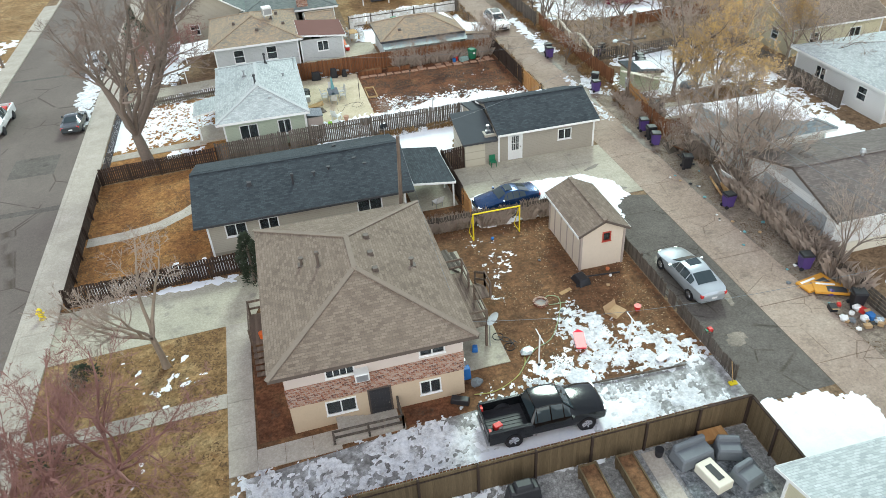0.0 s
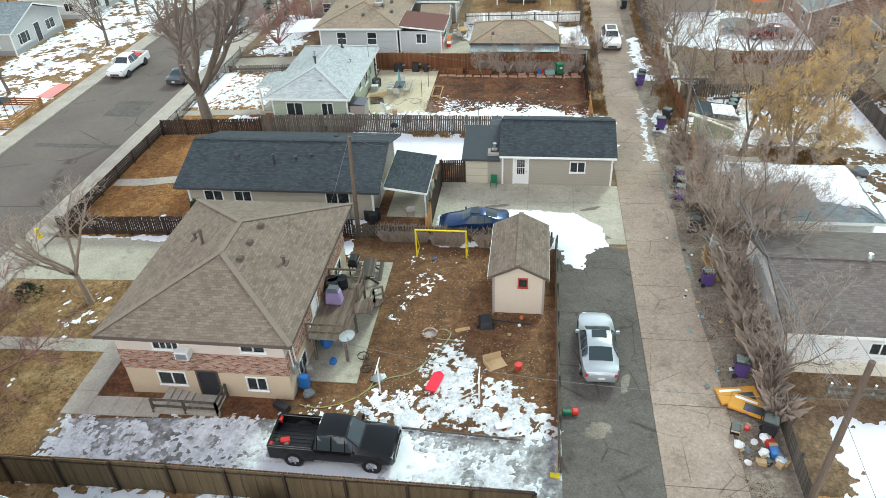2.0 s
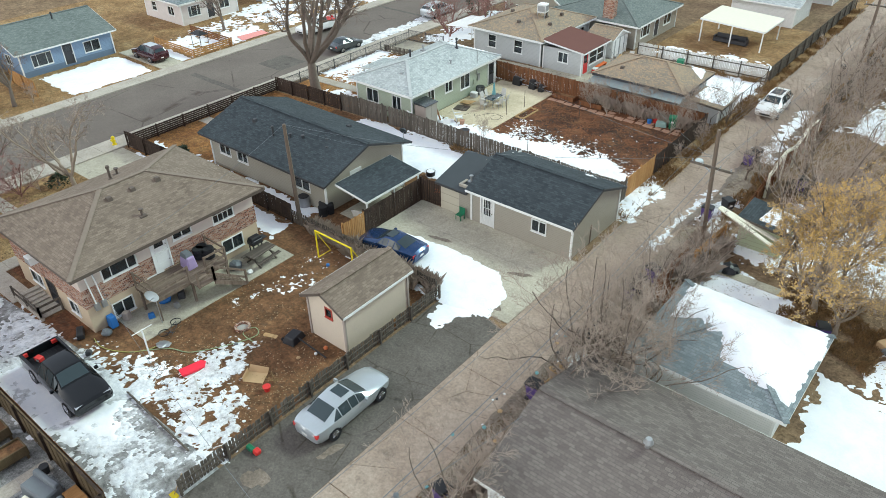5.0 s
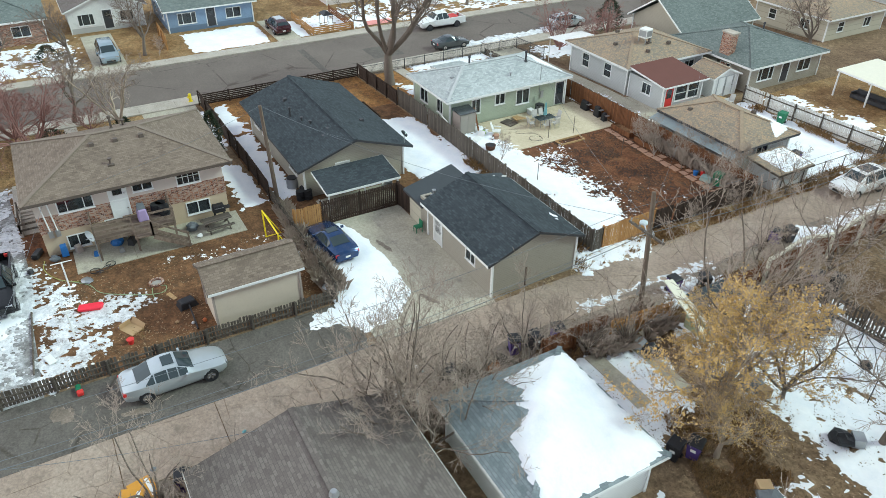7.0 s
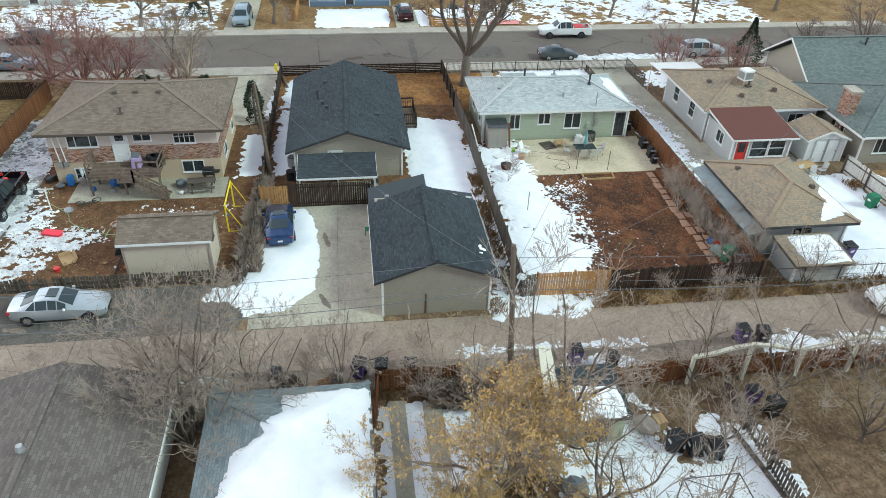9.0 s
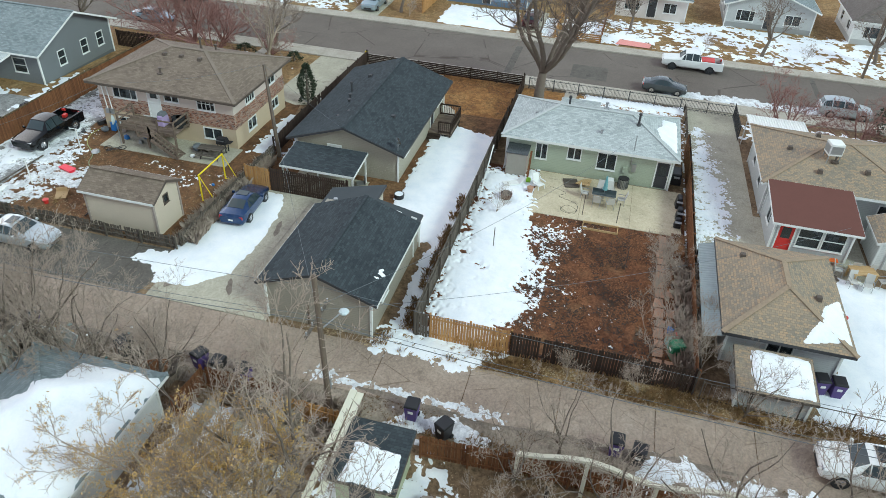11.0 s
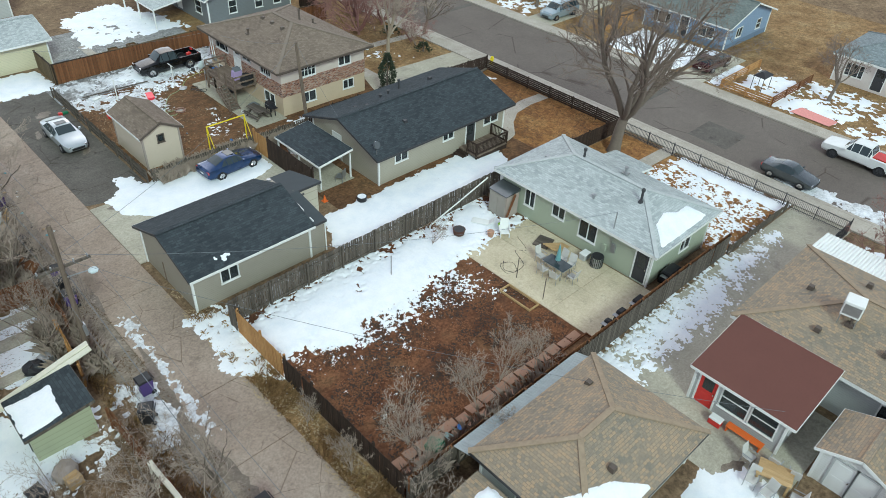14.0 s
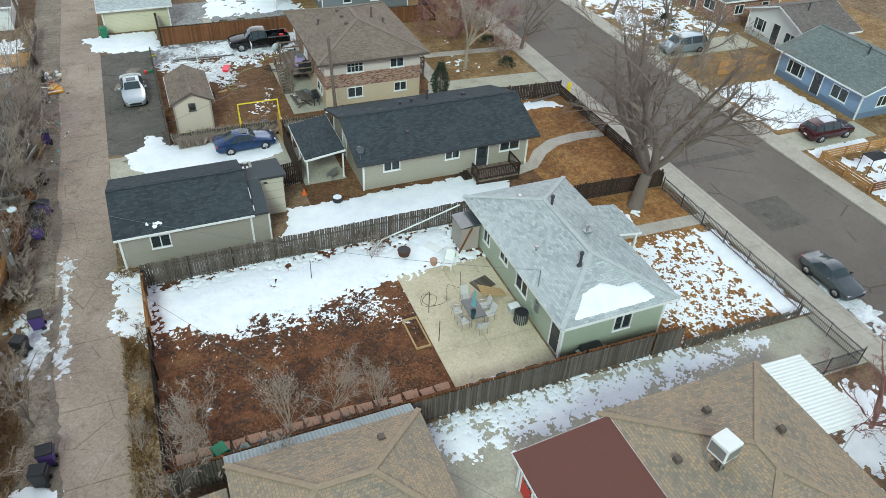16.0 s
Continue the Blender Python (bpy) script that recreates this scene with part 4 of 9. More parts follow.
# ---- kinds of things: trees ----
def grow(seed, trunk, radius, forks, counts, ratios, spread, rise, wander=0.16, lean=(0, 0), first=0.35, seg=0.45, tip=0.004):
    """Branches as polylines: lists of (points, radii, level). counts and ratios: children per branch and their length, level by level."""
    rnd = random.Random(seed)
    out = []

    def turned(d, angle):
        u = d.orthogonal().normalized()
        v = d.cross(u)
        a = rnd.uniform(0, 2 * math.pi)
        return (d * math.cos(angle) + (u * math.cos(a) + v * math.sin(a)) * math.sin(angle)).normalized()

    todo = [(Vector((0, 0, -0.15)), Vector((lean[0], lean[1], 1)).normalized(), trunk, radius, 0)]
    while todo:
        p, d, length, r, level = todo.pop()
        n = max(2, min(9, int(length / (seg if level else 0.6))))
        pts, rad = [p.copy()], [r * (1.25 if level == 0 else 1)]
        end = 0.72 if level == 0 and forks else 0.3
        for i in range(n):
            d = (d + Vector((rnd.gauss(0, 1), rnd.gauss(0, 1), rnd.gauss(0, 1))) * wander * (0.5 if level == 0 else 1) + Vector((0, 0, rise * 0.12 if level else 0.05))).normalized()
            p = p + d * (length / n)
            pts.append(p.copy())
            rad.append(max(tip, r * (1 - (1 - end) * (i + 1) / n)))
        out.append((pts, rad, level))
        if level == 0 and forks:
            for i in range(forks):
                todo.append((pts[-1].copy(), turned(d, spread * rnd.uniform(0.5, 1.1)), length * ratios[0] * rnd.uniform(0.75, 1.2), rad[-1] * rnd.uniform(0.55, 0.85), 1))
        if level < len(counts):
            for i in range(counts[level]):
                f = rnd.uniform(first, 1.0)
                j = min(n - 1, int(f * n))
                q = pts[j].lerp(pts[j + 1], f * n - j)
                cd = (pts[j + 1] - pts[j]).normalized()
                todo.append((q, turned(cd, rnd.uniform(0.45, 1.05)), length * ratios[level] * rnd.uniform(0.5, 1.1) * (1.15 - 0.45 * f), max(tip, rad[j] * rnd.uniform(0.4, 0.62)), level + 1))
    return out


def tubes(lines, sides):
    """One mesh of tapered tubes."""
    verts, faces = [], []
    for pts, rad, level in lines:
        if level >= 3:
            pts, rad = [pts[0], pts[-1]], [rad[0], rad[-1]]
        n = sides if level < 2 else 3
        base = len(verts)
        for i, (p, r) in enumerate(zip(pts, rad)):
            d = (pts[min(i + 1, len(pts) - 1)] - pts[max(i - 1, 0)]).normalized()
            u = d.orthogonal().normalized()
            v = d.cross(u)
            for q in range(n):
                a = 2 * math.pi * q / n
                w = p + (u * math.cos(a) + v * math.sin(a)) * r
                verts.append((w.x, w.y, w.z))
        for i in range(len(pts) - 1):
            for q in range(n):
                a, b = base + i * n + q, base + i * n + (q + 1) % n
                faces.append((a, b, b + n, a + n))
    return verts, [], faces


def tree(name, label, lines, at=None, bark=BARK, twig=TWIG, leaves=0, leaf_mat=None, leaf=0.12, seed=0, cut=2, category="tree", leaf_low=0.0):
    root = thing(name, label, category)
    part("trunk", tubes([l for l in lines if l[2] < cut], 7), bark, root, smooth=True)
    fine = [l for l in lines if l[2] >= cut]
    if fine:
        part("crown", tubes(fine, 3), twig, root, "bare twigs")["kind"] = "stuff"
    if leaves:
        rnd = random.Random(seed)
        verts, faces = [], []
        ends = [l[0] for l in fine if max(p.z for p in l[0]) > leaf_low]
        for i in range(leaves):
            pts = rnd.choice(ends)
            c = pts[rnd.randrange(1, len(pts))] + Vector((rnd.gauss(0, 0.06), rnd.gauss(0, 0.06), rnd.gauss(0, 0.06)))
            u = Vector((rnd.gauss(0, 1), rnd.gauss(0, 1), rnd.gauss(0, 1))).normalized()
            v = u.orthogonal().normalized()
            s = leaf * rnd.uniform(0.5, 1.2)
            b = len(verts)
            for q in (c - u * s * 0.5, c + v * s * 0.35 + u * s * 0.1, c + u * s * 0.6, c - v * s * 0.35 + u * s * 0.1):
                verts.append(tuple(q))
            faces.append((b, b + 1, b + 2, b + 3))
        part("foliage", (verts, [], faces), leaf_mat or LEAF_GOLD, root, "dry leaves still hanging")["kind"] = "stuff"
    for ob in root.children:
        ob.matrix_parent_inverse = Matrix()
    if at:
        root.matrix_basis = Matrix.Translation((at[0], at[1], gz(at[0])))
    return root


def again(ob, x, y, turn=0, size=1.0, tall=1.0, label=""):
    """Another one like ob, standing on the ground at x, y."""
    c = copy_thing(ob, Matrix.Translation((x, y, gz(x))) @ Matrix.Rotation(radians(turn), 4, "Z") @ Matrix.Diagonal((size, size, size * tall, 1)))
    if label:
        c["label"] = label
    return c


def tuft_sheet(name, label, poly, count, height, material, seed=1, width=0.012, lift=0.0, lean=0.5):
    """Dry stalks standing all over a polygon, as one sheet of stuff."""
    rnd = random.Random(seed)
    xs, ys = [p[0] for p in poly], [p[1] for p in poly]
    px = np.array([rnd.uniform(min(xs), max(xs)) for _ in range(count * 2)])
    py = np.array([rnd.uniform(min(ys), max(ys)) for _ in range(count * 2)])
    ok = (inside_depth(px, py, poly) > 0) & (fbm(px, py, 1.3, seed, 3) > -0.06)
    verts, faces = [], []
    for x, y in list(zip(px[ok], py[ok]))[:count]:
        h, a, l = height * rnd.uniform(0.4, 1.15), rnd.uniform(0, 6.28), rnd.uniform(0, lean)
        dx, dy = math.cos(a), math.sin(a)
        z = gz(x) + lift
        b = len(verts)
        verts += [(x - dy * width, y + dx * width, z), (x + dy * width, y - dx * width, z), (x + dx * h * l * 0.5, y + dy * h * l * 0.5, z + h * 0.65), (x + dx * h * l * 1.3, y + dy * h * l * 1.3, z + h * (1 - l * 0.3))]
        faces += [(b, b + 1, b + 2), (b + 1, b + 3, b + 2)]
    ob = part(name, (verts, [], faces), material)
    return tagged(ob, label, "weeds", kind="stuff")


# ---- ground, streets and paving ----
bm = bmesh.new()
xs = (-2000, -29.0, -16.2, 2, 2000)
for a, b in zip(xs, xs[1:]):
    face(bm, [(a, -2000, gz(a)), (b, -2000, gz(b)), (b, 2000, gz(b)), (a, 2000, gz(a))])
bmesh.ops.remove_doubles(bm, verts=bm.verts[:], dist=0.001)
tagged(part("ground", bm, EARTH), "bare winter earth with dead grass and leaf litter", "ground", kind="structure")

bm = bmesh.new()
box(bm, -26.2, -300, -0.75, -16.5, 400, -0.588)
tagged(part("road", bm, ROAD), "worn grey brown asphalt street with cracks", "road", kind="structure")
for x0, x1 in ((-16.5, -16.2), (-26.5, -26.2)):
    bm = bmesh.new()
    for j in range(-20, 50):
        box(bm, x0, j * 3 + 0.01, -0.8, x1, j * 3 + 2.99, -0.46)
    tagged(part("kerb", bm, WALK), "pale concrete street kerb", "kerb", kind="structure")
slab("pavement", "pale concrete pavement along the street", -16.2, -10, -14.3, 110, WALK, 0.13, cut_y=1.6)
slab("pavement", "pale concrete pavement across the street", -28.0, -10, -26.5, 110, WALK, 0.13, cut_y=1.6)
slab("road", "old cracked concrete alley slabs", 23.5, -20, 26.9, 130, ALLEY, 0.03, cut_x=3.4, cut_y=4.6, joint=0.04, category="alley")
patch("verge", "crumbling asphalt edge beside the alley", [(26.9, -20), (29.3, -20), (29.3, 38), (28.4, 46), (28.2, 130), (26.9, 130)], ALLEY_EDGE, 0.02)
patch("verge", "weedy earth strip beside the alley", [(22.2, 53), (23.5, 53), (23.5, 130), (22.2, 130)], STRAW, 0.012)

for x0, x1, y0, y1 in ((-24.5, -16.6, 51.2, 51.9), (-21.5, -18.0, 57.5, 61.0), (-26.0, -21.4, 24.0, 24.7), (-26.0, -16.6, 80.5, 81.0)):
    patch("road_patch", "darker tar patch in the street", [(x0, y0), (x1, y0), (x1, y1), (x0, y1)], LOT, 0.016)
patch("leaf_litter", "brown leaf litter and bare earth under trees", [(34.6, 47.4), (37, 46.8), (38.2, 44.4), (47, 44.4), (47, 51.5), (39, 52.9), (34.2, 52.4)], EARTH, 0.02)


def blot(name, label, x0, y0, x1, y1, wide, material, seed, top):
    """A long ragged stain on paving, from one point to another."""
    rnd = random.Random(seed)
    a, b = Vector((x0, y0)), Vector((x1, y1))
    n = max(6, int((b - a).length / 0.35))
    side = Vector((-(b - a).y, (b - a).x)).normalized()
    edge = [[], []]
    for i in range(n + 1):
        w = wide * min(1, 0.25 + 3 * min(i, n - i) / n)
        for k in (0, 1):
            p = a.lerp(b, i / n) + side * (w * rnd.uniform(0.3, 0.7) * (1 - 2 * k))
            edge[k].append((p.x, p.y))
    bm = bmesh.new()
    for i in range(n):
        face(bm, [(*edge[1][i], gz(x0) + top), (*edge[1][i + 1], gz(x0) + top), (*edge[0][i + 1], gz(x0) + top), (*edge[0][i], gz(x0) + top)])
    tagged(part(name, bm, material), label, "stain", kind="structure")


WET = ground_mat("wet dirty concrete", [(0.15, 0.12, 0.095), (0.195, 0.157, 0.126), (0.24, 0.195, 0.158)], 0.5, 8, 0.45, 0.4, contrast=0.2, grit=0.5)
for k, (x0, y0, x1, y1, w) in enumerate(((26.55, 52.2, 27.1, 58.6, 0.42), (26.9, 59.5, 26.6, 70.0, 0.5), (26.85, 30, 26.9, 42, 0.3), (26.9, 42.5, 26.75, 48.5, 0.45))):
    blot("wheel_rut", "wet muddy wheel rut along the alley", x0, y0, x1, y1, w, WET, k, 0.045)
for k, (x0, y0, x1, y1, w) in enumerate(((20.4, 23.3, 21.5, 24.0, 0.8), (20.3, 30.6, 21.0, 31.6, 0.5), (22.2, 26.0, 22.6, 27.3, 0.4))):
    blot("oil_stain", "dark oil stain on the asphalt", x0, y0, x1, y1, w, WET, k + 20, 0.027)
for k, (x0, y0, x1, y1, w) in enumerate(((18.9, 41.3, 20.6, 40.5, 0.5), (20.8, 42.4, 22.2, 43.0, 0.35), (14.5, 42.6, 16.2, 42.9, 0.3), (21.5, 39.6, 22.6, 39.2, 0.4))):
    blot("damp_stain", "damp dark patch on the concrete court", x0, y0, x1, y1, w, WET, k + 30, 0.064)
for k, (x0, y0, x1, y1, w) in enumerate(((9.4, 76.9, 10.6, 76.4, 0.5), (10.2, 79.0, 11.0, 78.0, 0.5))):
    blot("damp_stain", "damp dark patch in the concrete yard", x0, y0, x1, y1, w, WET, k + 40, 0.05)
# apartment lot
patch("lawn", "dry straw coloured front lawn", [(-14.3, 18.9), (-4.7, 18.9), (-4.7, 33.3), (-14.3, 33.3)], STRAW, 0.03)
patch("dirt_yard", "bare red brown dirt back yard", [(-3.4, 19.0), (19.1, 19.0), (19.1, 38.2), (6.7, 38.2), (-3.4, 36.2)], DIRT, 0.012)
patch("driveway", "grey old asphalt and concrete front drive", [(-16.2, 33.3), (-3.2, 33.3), (-2.2, 36.0), (-3.0, 37.9), (-16.2, 37.9)], DRIVE, 0.05)
slab("footpath", "pale concrete footpath along the apartment front", -4.7, 22.7, -3.4, 33.3, WALK, 0.06, cut_y=1.5)
slab("footpath", "pale concrete footpath to the street", -14.3, 27.0, -4.7, 28.0, WALK, 0.055, cut_x=1.6)
slab("footpath", "pale concrete footpath beside the entry", -3.4, 22.7, 0.4, 23.9, WALK, 0.06, cut_x=1.3)
slab("patio", "grey concrete patio strip behind the apartment house", 6.6, 25.6, 9.4, 35.8, DRIVE, 0.06, cut_y=3.2, cut_x=2.8)
patch("planting_bed", "brown mulch bed with dead leaves", [(-3.3, 24.2), (-1.6, 24.2), (-1.6, 29.6), (-3.3, 29.6)], MULCH, 0.04)
patch("parking_lot", "dark patched asphalt parking strip", [(19.3, 19.5), (23.5, 19.5), (23.5, 38.0), (21.6, 38.6), (19.3, 38.2)], LOT, 0.02)
patch("driveway", "wet asphalt drive under trodden snow", [(-4, 18.95), (19.3, 18.95), (19.3, 23.0), (12, 22.9), (9, 23.2), (-4, 22.4)], SLUSH, 0.022)
# dark roofed house lot
slab("driveway", "pale concrete parking court with stains", 11.2, 38.6, 23.5, 45.85, DRIVE, 0.05, cut_x=3.1, cut_y=2.4)
patch("lawn", "rusty dead grass front lawn", [(-14.3, 38.2), (-5.6, 38.2), (-5.6, 53.6), (-14.3, 53.6)], RUST_GRASS, 0.03)
patch("side_yard", "bare earth side yard", [(-5.6, 38.2), (11.2, 38.2), (11.2, 53.6), (-5.6, 53.6)], DIRT, 0.012)
patch("carport_floor", "grey concrete floor of the carport", [(8, 41), (11.0, 41), (11.0, 46.3), (8, 46.3)], DRIVE, 0.04)
# green house lot
patch("mulch_yard", "red brown wood mulch back yard", [(2.4, 53.8), (22.1, 53.8), (22.1, 67.9), (2.4, 67.9)], MULCH, 0.012)
slab("patio", "buff concrete patio with damp stains", 2.4, 57.6, 8.2, 67.7, PATIO, 0.06, cut_x=2.9, cut_y=3.4)
patch("lawn", "rusty front yard of dead grass", [(-13.6, 53.8), (-4.2, 53.8), (-4.2, 67.9), (-13.6, 67.9)], RUST_GRASS, 0.02)
slab("footpath", "pale concrete footpath to the green house", -14.3, 57.6, -6.0, 58.7, WALK, 0.07, cut_x=1.7)
# tan house lot
patch("driveway", "grey brown concrete side drive", [(-14.3, 68.4), (11, 68.4), (11, 72.5), (-14.3, 72.5)], DRIVE, 0.03)
patch("yard", "concrete back yard of the tan house", [(3.9, 72.5), (11.2, 72.5), (11.2, 79), (3.9, 79)], DRIVE, 0.04)
# neighbour to the south
patch("gravel_yard", "grey gravel yard behind the fence", [(4, 8), (18.1, 8), (18.1, 18.7), (4, 18.7)], GRAVEL, 0.02)
patch("lawn", "dry lawn of the neighbouring house", [(-14.3, 8), (4, 8), (4, 18.7), (-14.3, 18.7)], STRAW, 0.02)
slab("garden_path", "grey concrete path in the gravel yard", 12.9, 12, 13.7, 18.5, WALK, 0.04, cut_y=1.2)


# ---- buildings ----
# two-storey brick apartment house, its lower floor half sunk
apt = thing("apartment_house", "two storey tan stucco and brick house with brown hip roof", "house", (2.5, 29.9, 0))
AX0, AX1, AY0, AY1 = -1.6, 6.6, 24.3, 35.4
walls(apt, AX0, AY0, AX1, AY1, -0.4, 1.6, STUCCO, {
    "s": [("window", 0.05, 0.65, 1.3, 0.75, "slider", WHITE, True), ("door", 2.05, -0.35, 0.95, 1.95, DARK_TRIM, BROWN_TRIM, 0, True), ("window", 4.5, 0.6, 0.9, 0.75, "slider", WHITE)],
    "e": [("window", 25.6, 0.3, 1.1, 0.8), ("window", 32.8, 0.6, 1.4, 0.8, "slider", WHITE), ("door", 27.9, -0.2, 0.9, 1.75, DARK_TRIM, WHITE)],
    "n": [("window", -0.35, 0.7, 1.0, 0.7), ("window", 3.5, 0.65, 1.2, 0.8)],
    "w": [("window", 26, 0.35, 1.0, 0.7), ("window", 33, 0.35, 1.0, 0.7)]}, corners=False)
walls(apt, AX0 - 0.03, AY0 - 0.03, AX1 + 0.03, AY1 + 0.03, 1.6, 2.75, BRICK, {"e": [("door", 28.5, 1.62, 0.92, 1.1, WHITE, WHITE)]}, corners=False)
walls(apt, AX0, AY0, AX1, AY1, 2.75, 4.02, PINKISH, {
    "s": [("window", 0.3, 2.95, 1.2, 0.75, "grid"), ("window", 4.6, 3.05, 1.1, 0.6, "slider")],
    "e": [("window", 25.6, 2.78, 1.9, 0.95, "picture"), ("window", 29.9, 3.1, 1.1, 0.55, "slider"), ("window", 32.55, 2.85, 1.35, 0.95, "grid"), ("door", 28.5, 2.76, 0.92, 0.86, WHITE, WHITE, 0.5)],
    "n": [("window", -0.1, 2.85, 1.1, 0.9), ("window", 3.4, 2.85, 1.3, 0.95, "grid")],
    "w": [("window", 26, 2.8, 1.4, 0.9), ("window", 32.5, 2.8, 1.6, 0.9, "picture")]}, corners=False)
roof(apt, "hip", -2.2, 23.75, 7.25, 36.0, 4.02, 1.6, BROWN_ROOF, BROWN_TRIM)
for x, y, z, k in ((3.55, 31.35, 5.28, "box"), (3.5, 29.8, 5.28, "box"), (3.5, 28.4, 5.28, "box"), (0.9, 29.9, 5.05, "flue"), (0.1, 30.7, 4.8, "cap"), (5.4, 29.1, 4.65, "cap")):
    vent(apt, x, y, z, k, BROWN_TRIM)

# low beige house with a charcoal roof
dark = thing("bungalow", "long beige sided bungalow with charcoal gable roof", "house", (1, 44.5, 0))
walls(dark, -5.3, 40.6, 7.3, 48.15, -0.4, 2.45, BEIGE, {
    "s": [("window", -4.2, 1.1, 1.2, 0.8), ("window", -2.1, 1.1, 1.1, 0.8), ("window", 4.2, 1.1, 1.5, 0.85)],
    "n": [("window", 4.7, 1.3, 1.1, 0.85), ("window", 0.2, 1.4, 1.0, 0.85), ("door", -2.1, 0.3, 0.9, 2.05, DARK_TRIM, WHITE, 0.6), ("window", -4.6, 1.3, 1.5, 0.95)],
    "w": [("window", 42.5, 0.9, 1.6, 1.1, "picture"), ("window", 46, 1, 1.0, 1.0)],
    "e": [("door", 43.0, 0.1, 0.9, 2.0, WHITE, WHITE)]})
for x in (-5.3, 7.3 - 0.18):
    gable(dark, "y", x, 0.18, 40.6, 48.15, 2.45, 1.15, BEIGE)
roof(dark, "gable_x", -6.0, 40.05, 7.85, 48.7, 2.42, 1.45, DARK_ROOF, DARK_TRIM)
for x, y, z, k in ((-2.35, 42.75, 3.35, "box"), (4.6, 43.6, 3.45, "box"), (5.2, 43.0, 3.25, "box"), (3.6, 46.6, 3.1, "box"), (0.4, 42.2, 3.0, "flue"), (1.8, 42.6, 3.15, "cap"), (2.8, 42.9, 3.2, "cap")):
    vent(dark, x, y, z, k, DARK_TRIM)
carport = thing("carport", "lean-to carport with charcoal roof on white posts", "carport", (9.5, 43.6, 0))
roof(carport, "mono_w", 8.0, 40.9, 10.85, 46.2, 1.98, 0.38, DARK_ROOF, WHITE)
for x, y in ((10.7, 41.05), (10.7, 43.6), (10.7, 46.05), (8.15, 46.05)):
    bm = bmesh.new()
    box(bm, x - 0.05, y - 0.05, 0, x + 0.05, y + 0.05, 1.95)
    part("post", bm, WHITE, carport)

garage = thing("garage", "beige sided alley garage with charcoal roof", "garage", (18, 48.9, 0))
walls(garage, 15.5, 45.85, 23.0, 51.7, 0, 2.5, TAUPE, {
    "s": [("door", 16.3, 0.06, 0.95, 2.03, WHITE, WHITE, 0.55, True), ("window", 20.2, 1.1, 0.95, 0.75)],
    "n": [("window", 20.3, 1.15, 1.0, 0.8)]})
for x in (15.5, 23.0 - 0.18):
    gable(garage, "y", x, 0.18, 45.85, 51.7, 2.5, 1.0, TAUPE)
roof(garage, "gable_x", 15.3, 45.4, 23.25, 52.1, 2.45, 1.25, DARK_ROOF, WHITE, rake=DARK_TRIM)
lean = thing("garage_annex", "beige lean-to store beside the garage with charcoal roof", "shed", (14, 47.6, 0))
walls(lean, 12.9, 45.85, 14.45, 48.95, 0, 2.1, CREAM, {}, corners=False)
walls(lean, 14.45, 45.85, 15.47, 51.7, 0, 2.4, TAUPE, {}, corners=False)
LOW_ROOF = plain_mat("charcoal felt roofing", (0.056, 0.065, 0.072), 0.9, 0, 0.12, 1.5, 0.3)
ANNEX_TOP = 3.02
bm = bmesh.new()
for x in (12.9, 14.27):
    hexa(bm, [(x, 45.9, 2.1), (x + 0.18, 45.9, 2.1), (x + 0.18, 48.95, 2.1), (x, 48.95, 2.1)], [(x, 45.9, 2.12), (x + 0.18, 45.9, 2.12), (x + 0.18, 48.95, 2.9), (x, 48.95, 2.9)])
box(bm, 13.08, 48.77, 2.1, 14.27, 48.95, 2.88)
part("upper_wall", bm, CREAM, lean)
bm = bmesh.new()
hexa(bm, [(14.45, 48.8, 2.4), (14.6, 48.8, 2.4), (14.6, 51.7, 2.4), (14.45, 51.7, 2.4)], [(14.45, 48.8, 2.95), (14.6, 48.8, 2.95), (14.6, 51.7, 2.42), (14.45, 51.7, 2.42)])
part("upper_wall", bm, CREAM, lean, "tan panel wall above the low roof")
part("louvre", made(box, 13.9, 48.95, 2.45, 14.15, 48.98, 2.58), DARK_TRIM, lean)
roof(lean, "mono_n", 12.7, 45.5, 15.3, 49.1, 2.12, ANNEX_TOP - 2.12, LOW_ROOF, DARK_TRIM)
bm = bmesh.new()
hexa(bm, [(14.4, 49.1, ANNEX_TOP - 0.14), (15.9, 49.1, ANNEX_TOP - 0.14), (15.9, 51.95, 2.3), (14.4, 51.95, 2.3)], [(14.4, 49.1, ANNEX_TOP), (15.9, 49.1, ANNEX_TOP), (15.9, 51.95, 2.44), (14.4, 51.95, 2.44)])
part("roof", bm, LOW_ROOF, lean)
part("fascia", made(beam, (14.4, 51.97, 2.36), (15.3, 51.97, 2.36), 0.05, 0.15), DARK_TRIM, lean)
part("downpipe", made(rod, (14.42, 51.78, 0.05), (14.42, 51.78, 2.3), 0.05), WHITE, lean, "white downpipe")
for a, b in (((15.25, 50.0, 3.05), (15.25, 50.9, 2.86)), ((15.25, 51.5, 2.7), (15.25, 51.85, 2.62))):
    part("flashing", made(beam, a, b, 0.05, 0.1), WHITE, lean, "pale metal flashing")
vent(lean, 14.9, 46.6, 2.4, "cap", STEEL)

